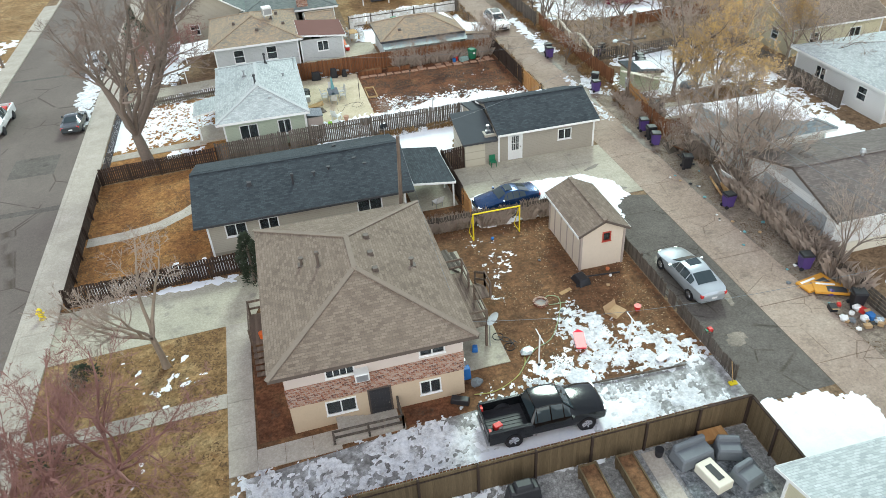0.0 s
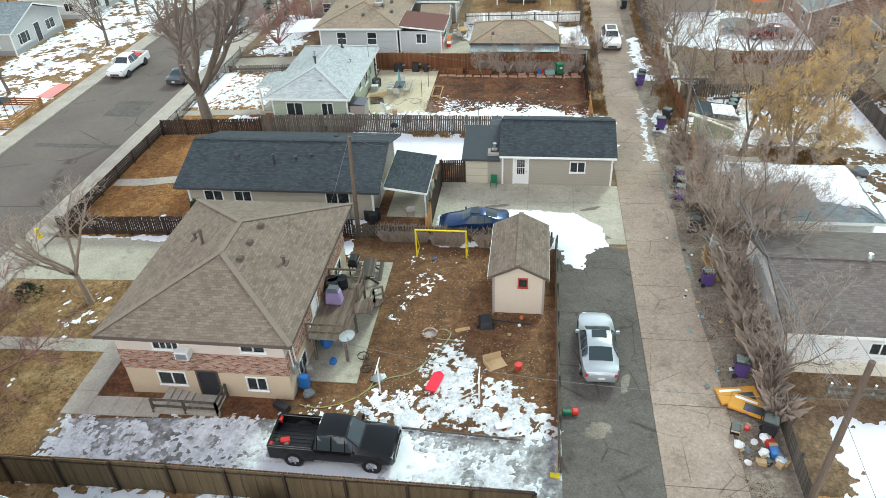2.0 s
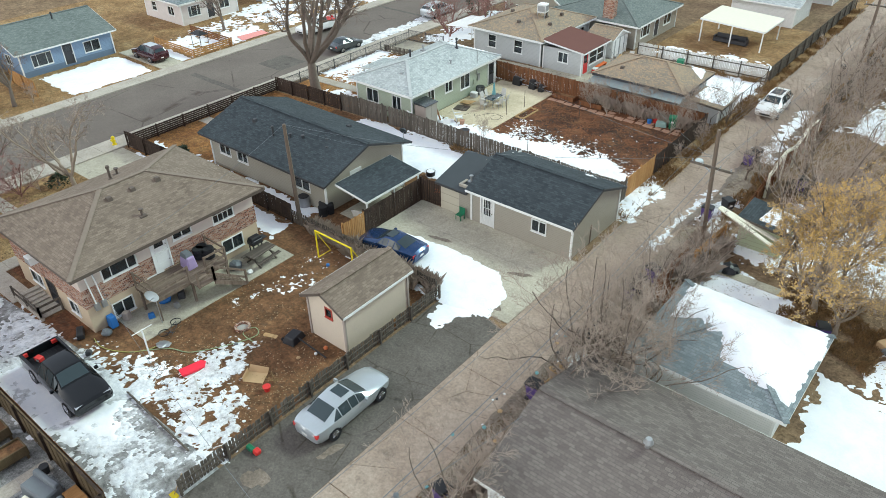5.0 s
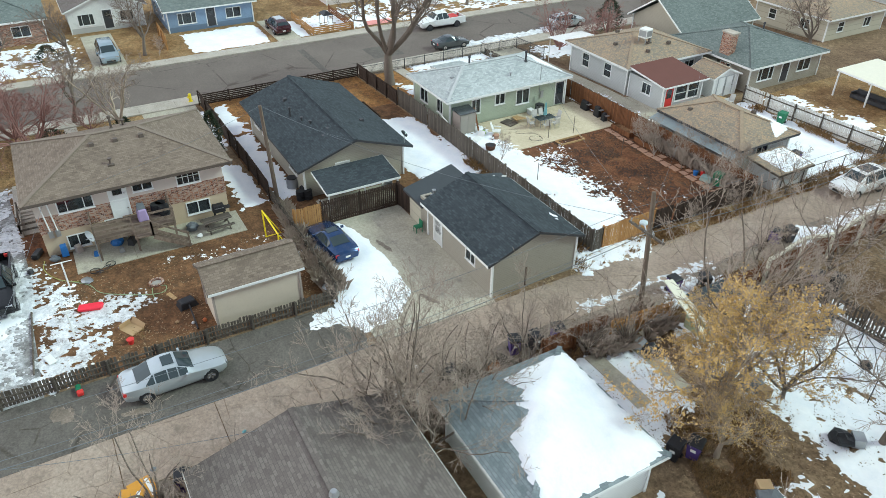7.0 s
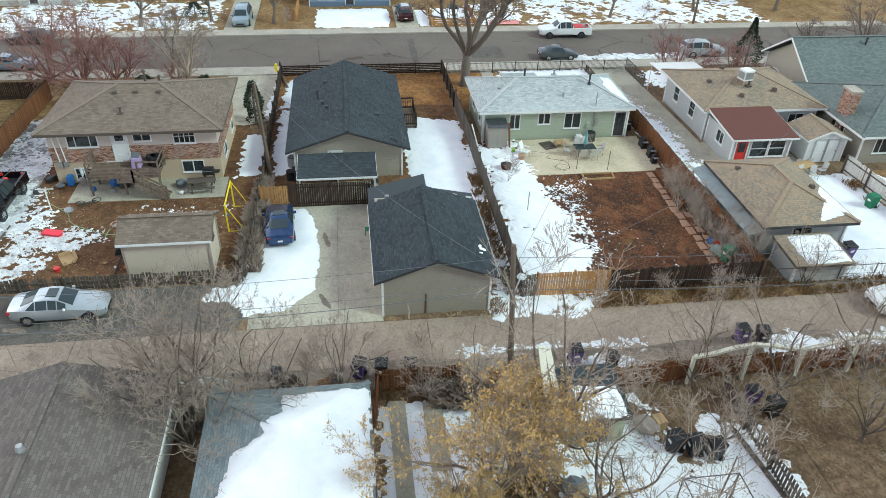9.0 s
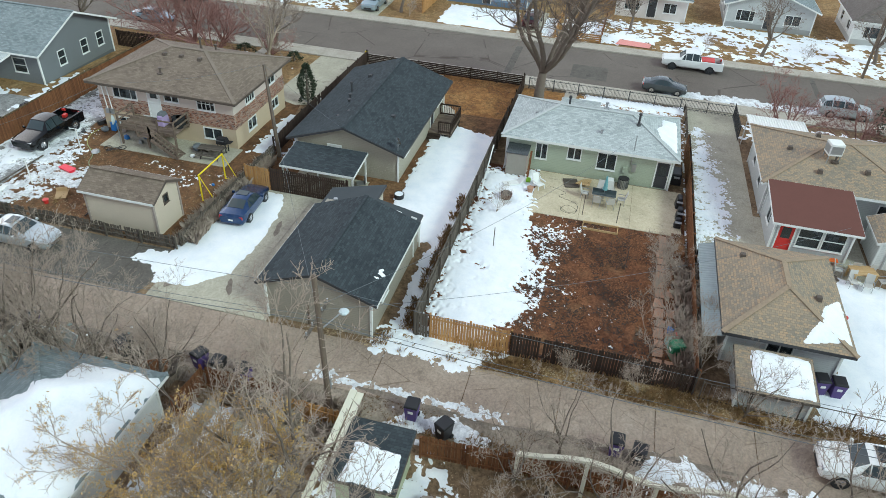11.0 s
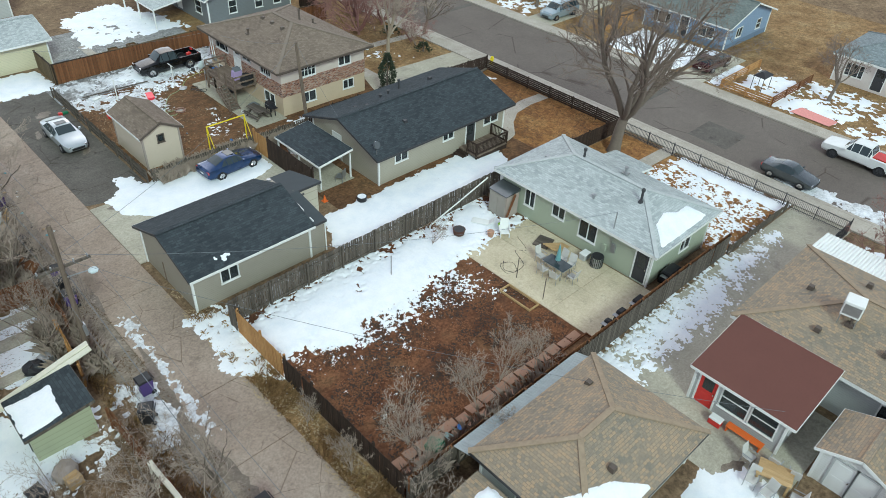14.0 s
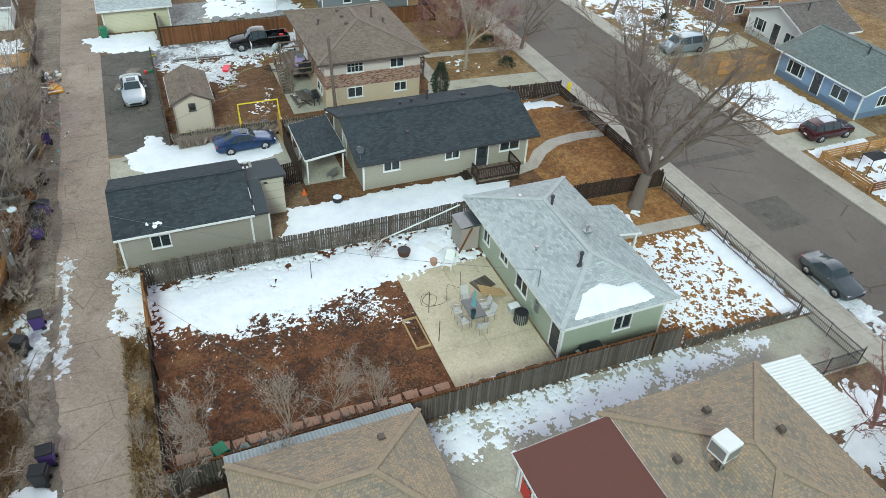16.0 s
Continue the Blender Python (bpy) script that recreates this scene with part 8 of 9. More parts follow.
for i, (x, y, sx, sy, sz, m, lab, cat) in enumerate((
        (6.9, 25.2, 0.5, 0.4, 0.7, BLUEPLASTIC, "small grill under a blue cover", "grill"), (7.3, 24.6, 0.5, 0.5, 0.35, TARP, "bundle of dark plastic by the wall", "bundle"), (7.9, 26.9, 0.35, 0.3, 0.3, BLUEPLASTIC, "blue plastic crate on the patio", "crate"),
        (7.2, 28.2, 0.6, 0.5, 0.5, BLUEPLASTIC, "blue tarp bundle under the deck", "tarp"), (7.6, 29.0, 0.5, 0.4, 0.45, DARK_TRIM, "dark box under the deck", "box"), (8.2, 28.3, 0.3, 0.3, 0.3, STEEL, "grey pail on the patio", "pail"),
        (7.7, 32.7, 0.7, 0.6, 0.45, TARP, "crumpled grey plastic bags by the steps", "bag"), (8.8, 32.9, 0.3, 0.3, 0.2, WHITE, "white bag by the steps", "bag"), (6.95, 26.0, 0.4, 0.4, 0.5, SHED_SIDE, "brown wooden crate by the wall", "crate"), (6.2, 23.7, 0.9, 0.4, 0.3, BLACK, "black wheelbarrow lying on its side", "wheelbarrow"), (10.4, 26.0, 0.6, 0.4, 0.12, STEEL, "crumpled foil sheets on the dirt", "foil"), (8.0, 23.2, 0.3, 0.3, 0.25, DARK_TRIM, "dark bucket in the snow", "bucket"))):
    bm = bmesh.new()
    if cat in ("bag", "tarp", "bundle", "foil"):
        blob(bm, (0, 0, sz * 0.45), max(sx, sy) * 0.6, i, 9, 6, 0.3, sz / max(sx, sy))
    else:
        box(bm, -sx / 2, -sy / 2, 0, sx / 2, sy / 2, sz, 0.03)
        bevelled(bm, 0.025)
    simple(cat, lab, cat, [("shell", bm, m)], (x, y, 0.07), i * 37)
# meters, conduits and air conditioner on the walls
meters = thing("electric_meters", "grey electric meters and white conduits on brick", "meter", (6.7, 25.4, 1.6))
for y in (24.8, 25.2):
    part("meter", made(box, 6.64, y - 0.13, 1.35, 6.8, y + 0.13, 1.75), STEEL, meters)
    part("conduit", made(rod, (6.7, y, 1.75), (6.7, y - 0.15, 3.85), 0.04), WHITE, meters)
simple("air_conditioner", "white window air conditioner", "air conditioner", [("case", bevelled(made(box, 1.5, 23.8, 2.7, 2.15, 24.3, 3.15), 0.02), WHITE), ("grille", made(box, 1.56, 23.79, 2.75, 2.09, 23.8, 3.1), STEEL)], (0, 0, 0))
# entry steps and railings
entry = thing("entry_steps", "concrete entry steps with dark wooden railings", "steps", (0.9, 23.6, 0))
for i in range(5):
    part("step", made(box, 0.35 + i * 0.32, 23.1, -0.2, 0.7 + i * 0.32, 24.28, 0.38 - i * 0.08), WALK, entry)
part("landing", made(box, 1.95, 23.1, -0.2, 3.2, 24.28, 0.045), WALK, entry)
part("kerb", made(box, 0.0, 22.95, -0.2, 3.4, 23.1, 0.25), WALK, entry)
post_rail(entry, [(0.1, 23.0, 0.1), (1.7, 23.0, 0.1), (3.3, 23.0, 0.1)], 0.8, FENCE_GREY)
post_rail(entry, [(3.3, 23.0, 0.1), (3.3, 24.2, 0.1)], 0.8, FENCE_GREY)
patch("planting_bed", "brown mulch bed beside the entry", [(3.5, 23.1), (6.0, 23.0), (6.0, 24.28), (3.5, 24.28)], MULCH, 0.04)
west = thing("front_steps", "wooden front porch with railings and steps", "porch", (-2.7, 31, 0))
part("porch_floor", made(box, -3.2, 29.9, 0.9, -1.65, 32.4, 1.0), DECK, west)
for i in range(5):
    part("step", made(box, -3.15, 29.6 - i * 0.28, 0.72 - i * 0.18, -2.1, 29.9 - i * 0.28, 0.78 - i * 0.18), DECK, west)
for x, y in ((-3.1, 30.0), (-3.1, 32.3)):
    part("leg", made(box, x - 0.06, y - 0.06, -0.3, x + 0.06, y + 0.06, 0.9), DECK, west)
post_rail(west, [(-1.75, 32.35, 1.0), (-3.15, 32.35, 1.0), (-3.15, 29.95, 1.0)], 0.95, DECK)
simple("bucket", "orange bucket on the front porch", "bucket", [("pail", made(rod, (0, 0, 0), (0, 0, 0.35), 0.14, 0.17, 12), ORANGE)], (-2.6, 30.3, 1.0))

# ---- dark roofed house: porch deck, paths, carport clutter ----
dporch = thing("porch_deck", "dark brown wooden porch deck with railings", "deck", (-2.2, 49.1, 0))
part("deck_floor", made(box, -3.9, 48.1, 0.2, -0.5, 50.0, 0.3), DECK, dporch)
part("skirt", made(box, -3.88, 49.9, -0.2, -0.52, 49.98, 0.2), FENCE_DARK, dporch)
post_rail(dporch, [(-3.85, 48.3, 0.3), (-3.85, 49.95, 0.3), (-0.55, 49.95, 0.3), (-0.55, 49.0, 0.3)], 0.95, FENCE_DARK, (0.12, 0.97), balusters=0.14)
for i in range(3):
    part("step", made(box, -0.5 + i * 0.3, 48.2, -0.2, -0.2 + i * 0.3, 49.2, 0.2 - i * 0.12), FENCE_DARK, dporch)
patch("footpath", "curved pale concrete garden path", [(-3.9, 48.7), (-3.9, 49.6), (-6.0, 49.0), (-7.6, 47.4), (-9.2, 46.4), (-11.4, 46.0), (-13.8, 46.0), (-13.8, 44.9), (-11.2, 44.9), (-8.8, 45.4), (-6.9, 46.6), (-5.7, 48.0)], WALK, 0.06)
simple("satellite_dish", "small grey satellite dish on the roof corner", "satellite dish", [("mast", made(rod, (0, 0, -0.3), (0, 0, 0.35), 0.025), STEEL), ("reflector", made(rod, (0, 0, 0.45), (0.06, 0.05, 0.49), 0.3, 0.27, 14), GREY_PAINT)], (7.5, 48.2, 2.85), 60)
simple("deck_chair", "pale folding garden chair in the carport", "chair", [("seat", made(box, -0.28, -0.28, 0.38, 0.28, 0.28, 0.42), WHITE), ("backrest", made(hexa, [(-0.28, 0.25, 0.4), (0.28, 0.25, 0.4), (0.28, 0.29, 0.4), (-0.28, 0.29, 0.4)], [(-0.28, 0.48, 0.95), (0.28, 0.48, 0.95), (0.28, 0.52, 0.95), (-0.28, 0.52, 0.95)]), WHITE)] + [("leg", made(rod, (sx * 0.25, sy * 0.25, 0), (sx * 0.25, sy * 0.25, 0.4), 0.02), STEEL) for sx in (-1, 1) for sy in (-1, 1)], (9.6, 41.3, 0.05), 200)
simple("deck_chair", "grey folding garden chair at the carport end", "chair", [("seat", made(box, -0.28, -0.28, 0.38, 0.28, 0.28, 0.42), STEEL), ("backrest", made(box, -0.28, 0.26, 0.4, 0.28, 0.3, 0.95), STEEL)] + [("leg", made(rod, (sx * 0.25, sy * 0.25, 0), (sx * 0.25, sy * 0.25, 0.4), 0.02), STEEL) for sx in (-1, 1) for sy in (-1, 1)], (9.0, 46.0, 0.05), 30)
for x, y in ((6.9, 40.6), (7.4, 40.7), (7.3, 40.2)):
    bm = bmesh.new()
    for k in range(3):
        rod(bm, (0, 0, 0.02 + k * 0.24), (0, 0, 0.23 + k * 0.24), 0.3, n=14)
    simple("tyre_stack", "black tyres stacked by the house", "tyre", [("tyre", bm, RUBBER)], (x, y))
simple("condenser", "round grey air conditioning condenser", "condenser", [("case", made(rod, (0, 0, 0), (0, 0, 0.75), 0.42, n=16), STEEL), ("top_grille", made(rod, (0, 0, 0.75), (0, 0, 0.79), 0.38, n=16), BLACK)], (5.3, 40.3))
simple("planter", "half barrel planter in the snow", "planter", [("tub", made(rod, (0, 0, 0), (0, 0, 0.35), 0.32, 0.36, 14), BLACK), ("soil", made(rod, (0, 0, 0.3), (0, 0, 0.36), 0.3, n=14), SNOW)], (9.4, 48.9, 0.05))
simple("traffic_cone", "small orange cone by the fence", "cone", [("cone", made(rod, (0, 0, 0.03), (0, 0, 0.45), 0.14, 0.03, 10), ORANGE), ("foot", made(box, -0.18, -0.18, 0, 0.18, 0.18, 0.03), ORANGE)], (11.3, 47.3))
simple("garden_chair", "green plastic chair by the annex wall", "chair", [("seat", made(box, -0.22, -0.22, 0.36, 0.22, 0.22, 0.4), BINGREEN), ("backrest", made(box, -0.22, 0.2, 0.4, 0.22, 0.24, 0.8), BINGREEN)] + [("leg", made(box, sx * 0.2 - 0.02, sy * 0.2 - 0.02, 0, sx * 0.2 + 0.02, sy * 0.2 + 0.02, 0.36), BINGREEN) for sx in (-1, 1) for sy in (-1, 1)], (14.9, 45.4, 0.06))

# ---- green house: patio and yard ----
tbl = [("tabletop", bevelled(made(box, -0.45, -0.8, 0.7, 0.45, 0.8, 0.73), 0.01), CAR_GLASS), ("rim", made(box, -0.47, -0.82, 0.67, 0.47, 0.82, 0.7), STEEL)]
tbl += [("leg", made(rod, (sx * 0.4, sy * 0.7, 0), (sx * 0.38, sy * 0.68, 0.68), 0.025), STEEL) for sx in (-1, 1) for sy in (-1, 1)]
simple("patio_table", "dark glass topped patio table", "table", tbl, (5.3, 62.4, 0.06), 0)
chair = simple("patio_chair", "pale mesh patio chair with metal arms", "chair", [("seat", bevelled(made(box, -0.24, -0.24, 0.4, 0.24, 0.24, 0.44), 0.015), CURTAIN), ("backrest", made(hexa, [(-0.24, 0.22, 0.44), (0.24, 0.22, 0.44), (0.24, 0.25, 0.44), (-0.24, 0.25, 0.44)], [(-0.23, 0.36, 1.0), (0.23, 0.36, 1.0), (0.23, 0.39, 1.0), (-0.23, 0.39, 1.0)]), CURTAIN)] + [("leg", made(rod, (sx * 0.25, sy * 0.25, 0), (sx * 0.24, sy * 0.22, 0.42), 0.018), STEEL) for sx in (-1, 1) for sy in (-1, 1)] + [("arm", made(box, sx * 0.26 - 0.02, -0.22, 0.6, sx * 0.26 + 0.02, 0.25, 0.63), STEEL) for sx in (-1, 1)], (6.1, 62.0, 0.06), -95, group="chairs round the patio table")
for x, y, a in ((6.1, 62.9, -80), (4.5, 62.1, 85), (4.5, 62.8, 100), (5.3, 63.6, 0), (5.2, 61.1, 175)):
    copy_thing(chair, Matrix.Translation((x, y, 0.06)) @ Matrix.Rotation(radians(a), 4, "Z"))
simple("parasol", "closed teal canvas parasol through the table", "parasol", [("pole", made(rod, (0, 0, 0), (0, 0, 2.1), 0.025), STEEL), ("canopy", made(rod, (0, 0, 0.95), (0, 0, 2.0), 0.17, 0.05, 8), TEALCLOTH)], (5.3, 62.4, 0.06))
bm = bmesh.new()
for i in range(20):
    a = i * math.pi / 10
    beam(bm, (0.38 * math.cos(a), 0.38 * math.sin(a), 0.02), (0.38 * math.cos(a), 0.38 * math.sin(a), 0.72), 0.05, 0.02)
simple("condenser", "round grey air conditioning condenser on the patio", "condenser", [("case", made(rod, (0, 0, 0), (0, 0, 0.7), 0.36, n=16), STEEL), ("fins", bm, GREY_PAINT), ("fan_guard", made(rod, (0, 0, 0.7), (0, 0, 0.75), 0.36, n=16), BLACK)], (2.9, 63.6, 0.06))
simple("storage_box", "white plastic cool box on the patio", "box", [("body", bevelled(made(box, -0.3, -0.22, 0, 0.3, 0.22, 0.4), 0.03), GREY), ("lid", bevelled(made(box, -0.32, -0.24, 0.4, 0.32, 0.24, 0.47), 0.02), WHITE)], (2.9, 62.7, 0.06))
simple("resin_shed", "taupe resin tool shed with grey lid", "shed", [("body", made(box, -0.6, -0.75, 0, 0.6, 0.75, 1.75), SHED_SIDE), ("door", made(box, 0.6, -0.68, 0.06, 0.63, -0.01, 1.68), plain_mat("taupe resin", (0.33, 0.3, 0.26))), ("door", made(box, 0.6, 0.01, 0.06, 0.63, 0.68, 1.68), plain_mat("taupe resin door", (0.33, 0.3, 0.26))), ("lid", made(hexa, [(-0.65, -0.8, 1.75), (0.68, -0.8, 1.75), (0.68, 0.8, 1.75), (-0.65, 0.8, 1.75)], [(-0.65, -0.8, 1.95), (0.68, -0.8, 1.8), (0.68, 0.8, 1.8), (-0.65, 0.8, 1.95)]), GREY_PAINT)], (3.0, 55.9, 0.02))
for k in range(5):
    simple("lumber", "raw orange lumber leaning by the window", "lumber", [("board", made(beam, (-0.9, 0, 0.05), (0.6, 0, 0.4), 0.14, 0.05), BARE_WOOD)], (3.6, 60.6 + k * 0.17, 0.06), -20 + k * 4)
simple("plank_sheet", "dark plywood sheet on the patio", "plywood", [("sheet", made(box, -0.6, -0.5, 0.02, 0.6, 0.5, 0.08), FENCE_GREY)], (3.6, 60.0, 0.06), 15)
simple("ladder_plank", "brown plank leaning on the shed", "plank", [("board", made(beam, (0.9, 0, 0), (0.1, 0, 1.8), 0.15, 0.04), FENCE_RED)], (2.9, 56.85, 0.06))
simple("garden_chair", "white plastic garden chair on its side", "chair", [("seat", bevelled(made(box, -0.3, -0.3, 0.3, 0.3, 0.3, 0.36), 0.02), WHITE), ("backrest", made(hexa, [(-0.3, 0.26, 0.36), (0.3, 0.26, 0.36), (0.3, 0.3, 0.36), (-0.3, 0.3, 0.36)], [(-0.25, 0.5, 1.0), (0.25, 0.5, 1.0), (0.25, 0.54, 1.0), (-0.25, 0.54, 1.0)]), WHITE)] + [("arm", made(box, sx * 0.32 - 0.05, -0.3, 0.55, sx * 0.32 + 0.05, 0.35, 0.59), WHITE) for sx in (-1, 1)] + [("leg", made(box, sx * 0.28 - 0.03, sy * 0.27 - 0.03, 0, sx * 0.28 + 0.03, sy * 0.27 + 0.03, 0.32), WHITE) for sx in (-1, 1) for sy in (-1, 1)], (4.95, 57.85, 0.06), 140)
simple("garden_chair", "white plastic lounger in the snow", "chair", [("seat", bevelled(made(box, -0.3, -0.6, 0.2, 0.3, 0.5, 0.26), 0.02), WHITE), ("backrest", made(hexa, [(-0.3, 0.5, 0.22), (0.3, 0.5, 0.22), (0.3, 0.54, 0.22), (-0.3, 0.54, 0.22)], [(-0.3, 0.85, 0.6), (0.3, 0.85, 0.6), (0.3, 0.89, 0.6), (-0.3, 0.89, 0.6)]), WHITE)], (5.1, 55.9, -0.05), 30)
simple("fire_pit", "rusty round steel fire pit in the snow", "fire pit", [("bowl", made(rod, (0, 0, 0.05), (0, 0, 0.4), 0.34, 0.42, 16), plain_mat("rusty steel", (0.1, 0.045, 0.03), 0.8, 0.3)), ("ash", made(rod, (0, 0, 0.36), (0, 0, 0.405), 0.35, n=16), BLACK)], (7.1, 55.9, 0.08))
simple("flower_pot", "terracotta pot on the patio edge", "pot", [("pot", made(rod, (0, 0, 0), (0, 0, 0.4), 0.16, 0.24, 12), PAVER)], (5.7, 57.35, 0.06))
simple("watering_can", "bright green toy on the patio", "toy", [("body", bevelled(made(box, -0.2, -0.15, 0, 0.2, 0.15, 0.25), 0.04), plain_mat("lime plastic", (0.3, 0.6, 0.05)))], (4.3, 57.0, 0.06))
hose("black hose coiled on the patio", [(6.9, 59.6), (7.5, 60.2), (7.1, 60.8), (6.6, 60.1), (7.3, 59.7), (7.6, 60.6), (6.3, 60.7), (5.6, 59.4), (5.0, 59.8), (4.4, 58.5)], RUBBER, 0.02)
for x, y, h in ((7.5, 61.2, 1.6), (7.8, 63.5, 1.6), (12.8, 64.3, 1.5), (13.0, 56.2, 1.5)):
    simple("metal_post", "thin rusty metal post", "post", [("pole", made(rod, (0, 0, 0), (0, 0, h), 0.025), BROWN_TRIM)], (x, y))
frame4 = [("edge_board", made(box, a, b, 0, c, d, 0.14), BARE_WOOD) for a, b, c, d in ((8.3, 61.4, 8.36, 63.6), (9.1, 61.4, 9.16, 63.6), (8.3, 61.34, 9.16, 61.4), (8.3, 63.6, 9.16, 63.66))]
simple("planting_frame", "low wooden planting frame at the patio edge", "planter", frame4, (0, 0, 0.01))
for x0, x1 in ((8.4, 10.6), (11.2, 13.4)):
    simple("raised_bed", "red brown wooden raised bed with dry soil", "raised bed", [("side", made(box, x0, 67.0, 0, x1, 67.06, 0.4), FENCE_RED), ("side", made(box, x0, 67.74, 0, x1, 67.8, 0.4), FENCE_RED), ("end", made(box, x0, 67.06, 0, x0 + 0.06, 67.74, 0.4), FENCE_RED), ("end", made(box, x1 - 0.06, 67.06, 0, x1, 67.74, 0.4), FENCE_RED), ("soil", made(box, x0 + 0.06, 67.06, 0, x1 - 0.06, 67.74, 0.32), DIRT)], (0, 0, 0))
rnd = random.Random(5)
path = thing("stepping_path", "path of pink sandstone pavers along the fence", "path", (14, 66.4, 0), kind="structure")
x = 8.4
while x < 21.6:
    w = rnd.uniform(0.55, 0.95)
    y = 66.45 + rnd.uniform(-0.1, 0.1)
    bm = bmesh.new()
    prism(bm, [(x, y - 0.25 + rnd.uniform(-0.05, 0.05)), (x + w, y - 0.27 + rnd.uniform(-0.05, 0.05)), (x + w - 0.05, y + 0.26 + rnd.uniform(-0.05, 0.05)), (x + 0.04, y + 0.25)], -0.02, 0.05)
    part("paver", bm, PAVER, path)
    if rnd.random() < 0.5 and x > 13:
        bm = bmesh.new()
        prism(bm, [(x, y + 0.4), (x + w * 0.7, y + 0.38), (x + w * 0.8, y + 0.85), (x + 0.04, y + 0.8)], -0.02, 0.05)
        part("paver", bm, PAVER, path)
    x += w + rnd.uniform(0.06, 0.14)
for x, y, sx, sy, sz in ((4.3, 67.5, 0.9, 0.5, 0.8), (6.0, 67.5, 0.7, 0.5, 0.9), (7.0, 67.4, 0.5, 0.5, 0.7), (0.6, 67.3, 1.4, 0.8, 0.9)):
    simple("covered_grill", "black covered grill by the back fence", "grill", [("cover", bevelled(made(box, -sx / 2, -sy / 2, 0, sx / 2, sy / 2, sz, 0.08), 0.06), BLACK), ("shelf", made(box, sx / 2 - 0.05, -0.2, sz * 0.75, sx / 2 + 0.2, 0.2, sz * 0.8), STEEL)], (x, y, 0.06 if x > 2.4 else -0.02))
simple("gutter_pipe", "long white gutter pipe leaning along the board fence", "pipe", [("pipe", made(rod, (8.0, 54.15, 0.2), (2.6, 54.0, 1.62), 0.05), WHITE), ("elbow", made(rod, (8.0, 54.15, 0.2), (8.12, 54.3, 0.05), 0.05), WHITE), ("bracket", made(box, 5.2, 53.95, 0.85, 5.35, 54.1, 1.05), STEEL)], (0, 0, 0))
simple("downpipe", "white downpipe on the cottage corner", "downpipe", [("pipe", made(rod, (2.3, 54.9, 0), (2.3, 54.9, 2.4), 0.05), WHITE), ("elbow", made(rod, (2.3, 54.9, 0.1), (2.9, 54.9, 0.0), 0.05), WHITE)], (0, 0, 0))
simple("electric_meter", "grey electric meter box with mast on the wall", "meter", [("box", made(box, 2.22, 64.0, 1.1, 2.36, 64.3, 1.7), STEEL), ("mast", made(rod, (2.3, 63.9, 1.6), (2.3, 63.9, 3.9), 0.035), STEEL), ("box_small", made(box, 2.22, 63.4, 0.9, 2.34, 63.65, 1.35), GREEN)], (0, 0, 0))
simple("bucket", "blue plastic bucket in the yard", "bucket", [("pail", made(rod, (0, 0, 0), (0, 0, 0.38), 0.15, 0.19, 12), BLUEPLASTIC)], (17.9, 67.0))
simple("bucket", "red plastic bucket in the yard", "bucket", [("pail", made(rod, (0, 0, 0), (0, 0, 0.38), 0.15, 0.19, 12), REDPLASTIC)], (18.2, 67.4))
simple("storage_box", "grey green plastic tub by the bin", "tub", [("body", bevelled(made(box, -0.45, -0.3, 0, 0.45, 0.3, 0.4, 0.05), 0.04), plain_mat("grey green plastic", (0.25, 0.36, 0.33)))], (18.9, 67.1), 20)


# ---- alley and street things ----
def wheelie(label, at, turn, body, lid):
    p = [("body", made(hexa, [(-0.24, -0.26, 0.08), (0.24, -0.26, 0.08), (0.24, 0.26, 0.08), (-0.24, 0.26, 0.08)], [(-0.31, -0.33, 0.95), (0.31, -0.33, 0.95), (0.31, 0.33, 0.95), (-0.31, 0.33, 0.95)]), body),
         ("lid", bevelled(made(hexa, [(-0.34, -0.36, 0.95), (0.34, -0.36, 0.95), (0.34, 0.36, 0.95), (-0.34, 0.36, 0.95)], [(-0.3, -0.32, 1.05), (0.3, -0.32, 1.05), (0.3, 0.33, 1.08), (-0.3, 0.33, 1.08)]), 0.02), lid),
         ("handle", made(rod, (-0.25, 0.42, 0.95), (0.25, 0.42, 0.95), 0.025, n=6), lid), ("mark", made(box, -0.12, -0.325, 0.6, 0.12, -0.3, 0.75), WHITE)]
    p += [("wheel", made(rod, (s * 0.2, 0.26, 0.12), (s * 0.3, 0.26, 0.12), 0.12, n=12), RUBBER) for s in (-1, 1)]
    return simple("wheelie_bin", label, "bin", p, at, turn)


pb = wheelie("purple wheeled bin with black lid beside the alley", (27.9, 27.7), 80, PURPLE, BLACK)
bb = wheelie("black wheeled bin beside the alley", (28.3, 24.0), 70, BLACK, BLACK)
for x, y, a, p in ((27.6, 34.9, 95, pb), (27.5, 44.4, 70, pb), (27.7, 45.5, 85, bb), (27.8, 40.4, 75, bb), (27.8, 46.9, 80, pb), (27.6, 55.3, 90, pb), (28.3, 57.0, 60, bb), (26.95, 64.6, 90, pb), (27.2, 65.6, 80, bb), (31.2, 63.0, 200, pb), (32.0, 63.7, 190, bb), (33.5, 58.2, 10, bb), (33.8, 59.0, 0, bb), (34.1, 59.8, 5, bb), (20.15, 74.2, 100, pb), (20.15, 75.0, 95, pb), (27.5, 88, 90, bb), (36.5, 46.7, 20, bb), (36.9, 47.5, 25, pb), (29.2, 19.2, 90, bb)):
    again(p, x, y, a)
gb = wheelie("green wheeled bin in the yard corner", (19.8, 67.2), 20, BINGREEN, BINGREEN)
again(gb, 23.0, 15.4, 100, label="green wheeled bin by the garage")
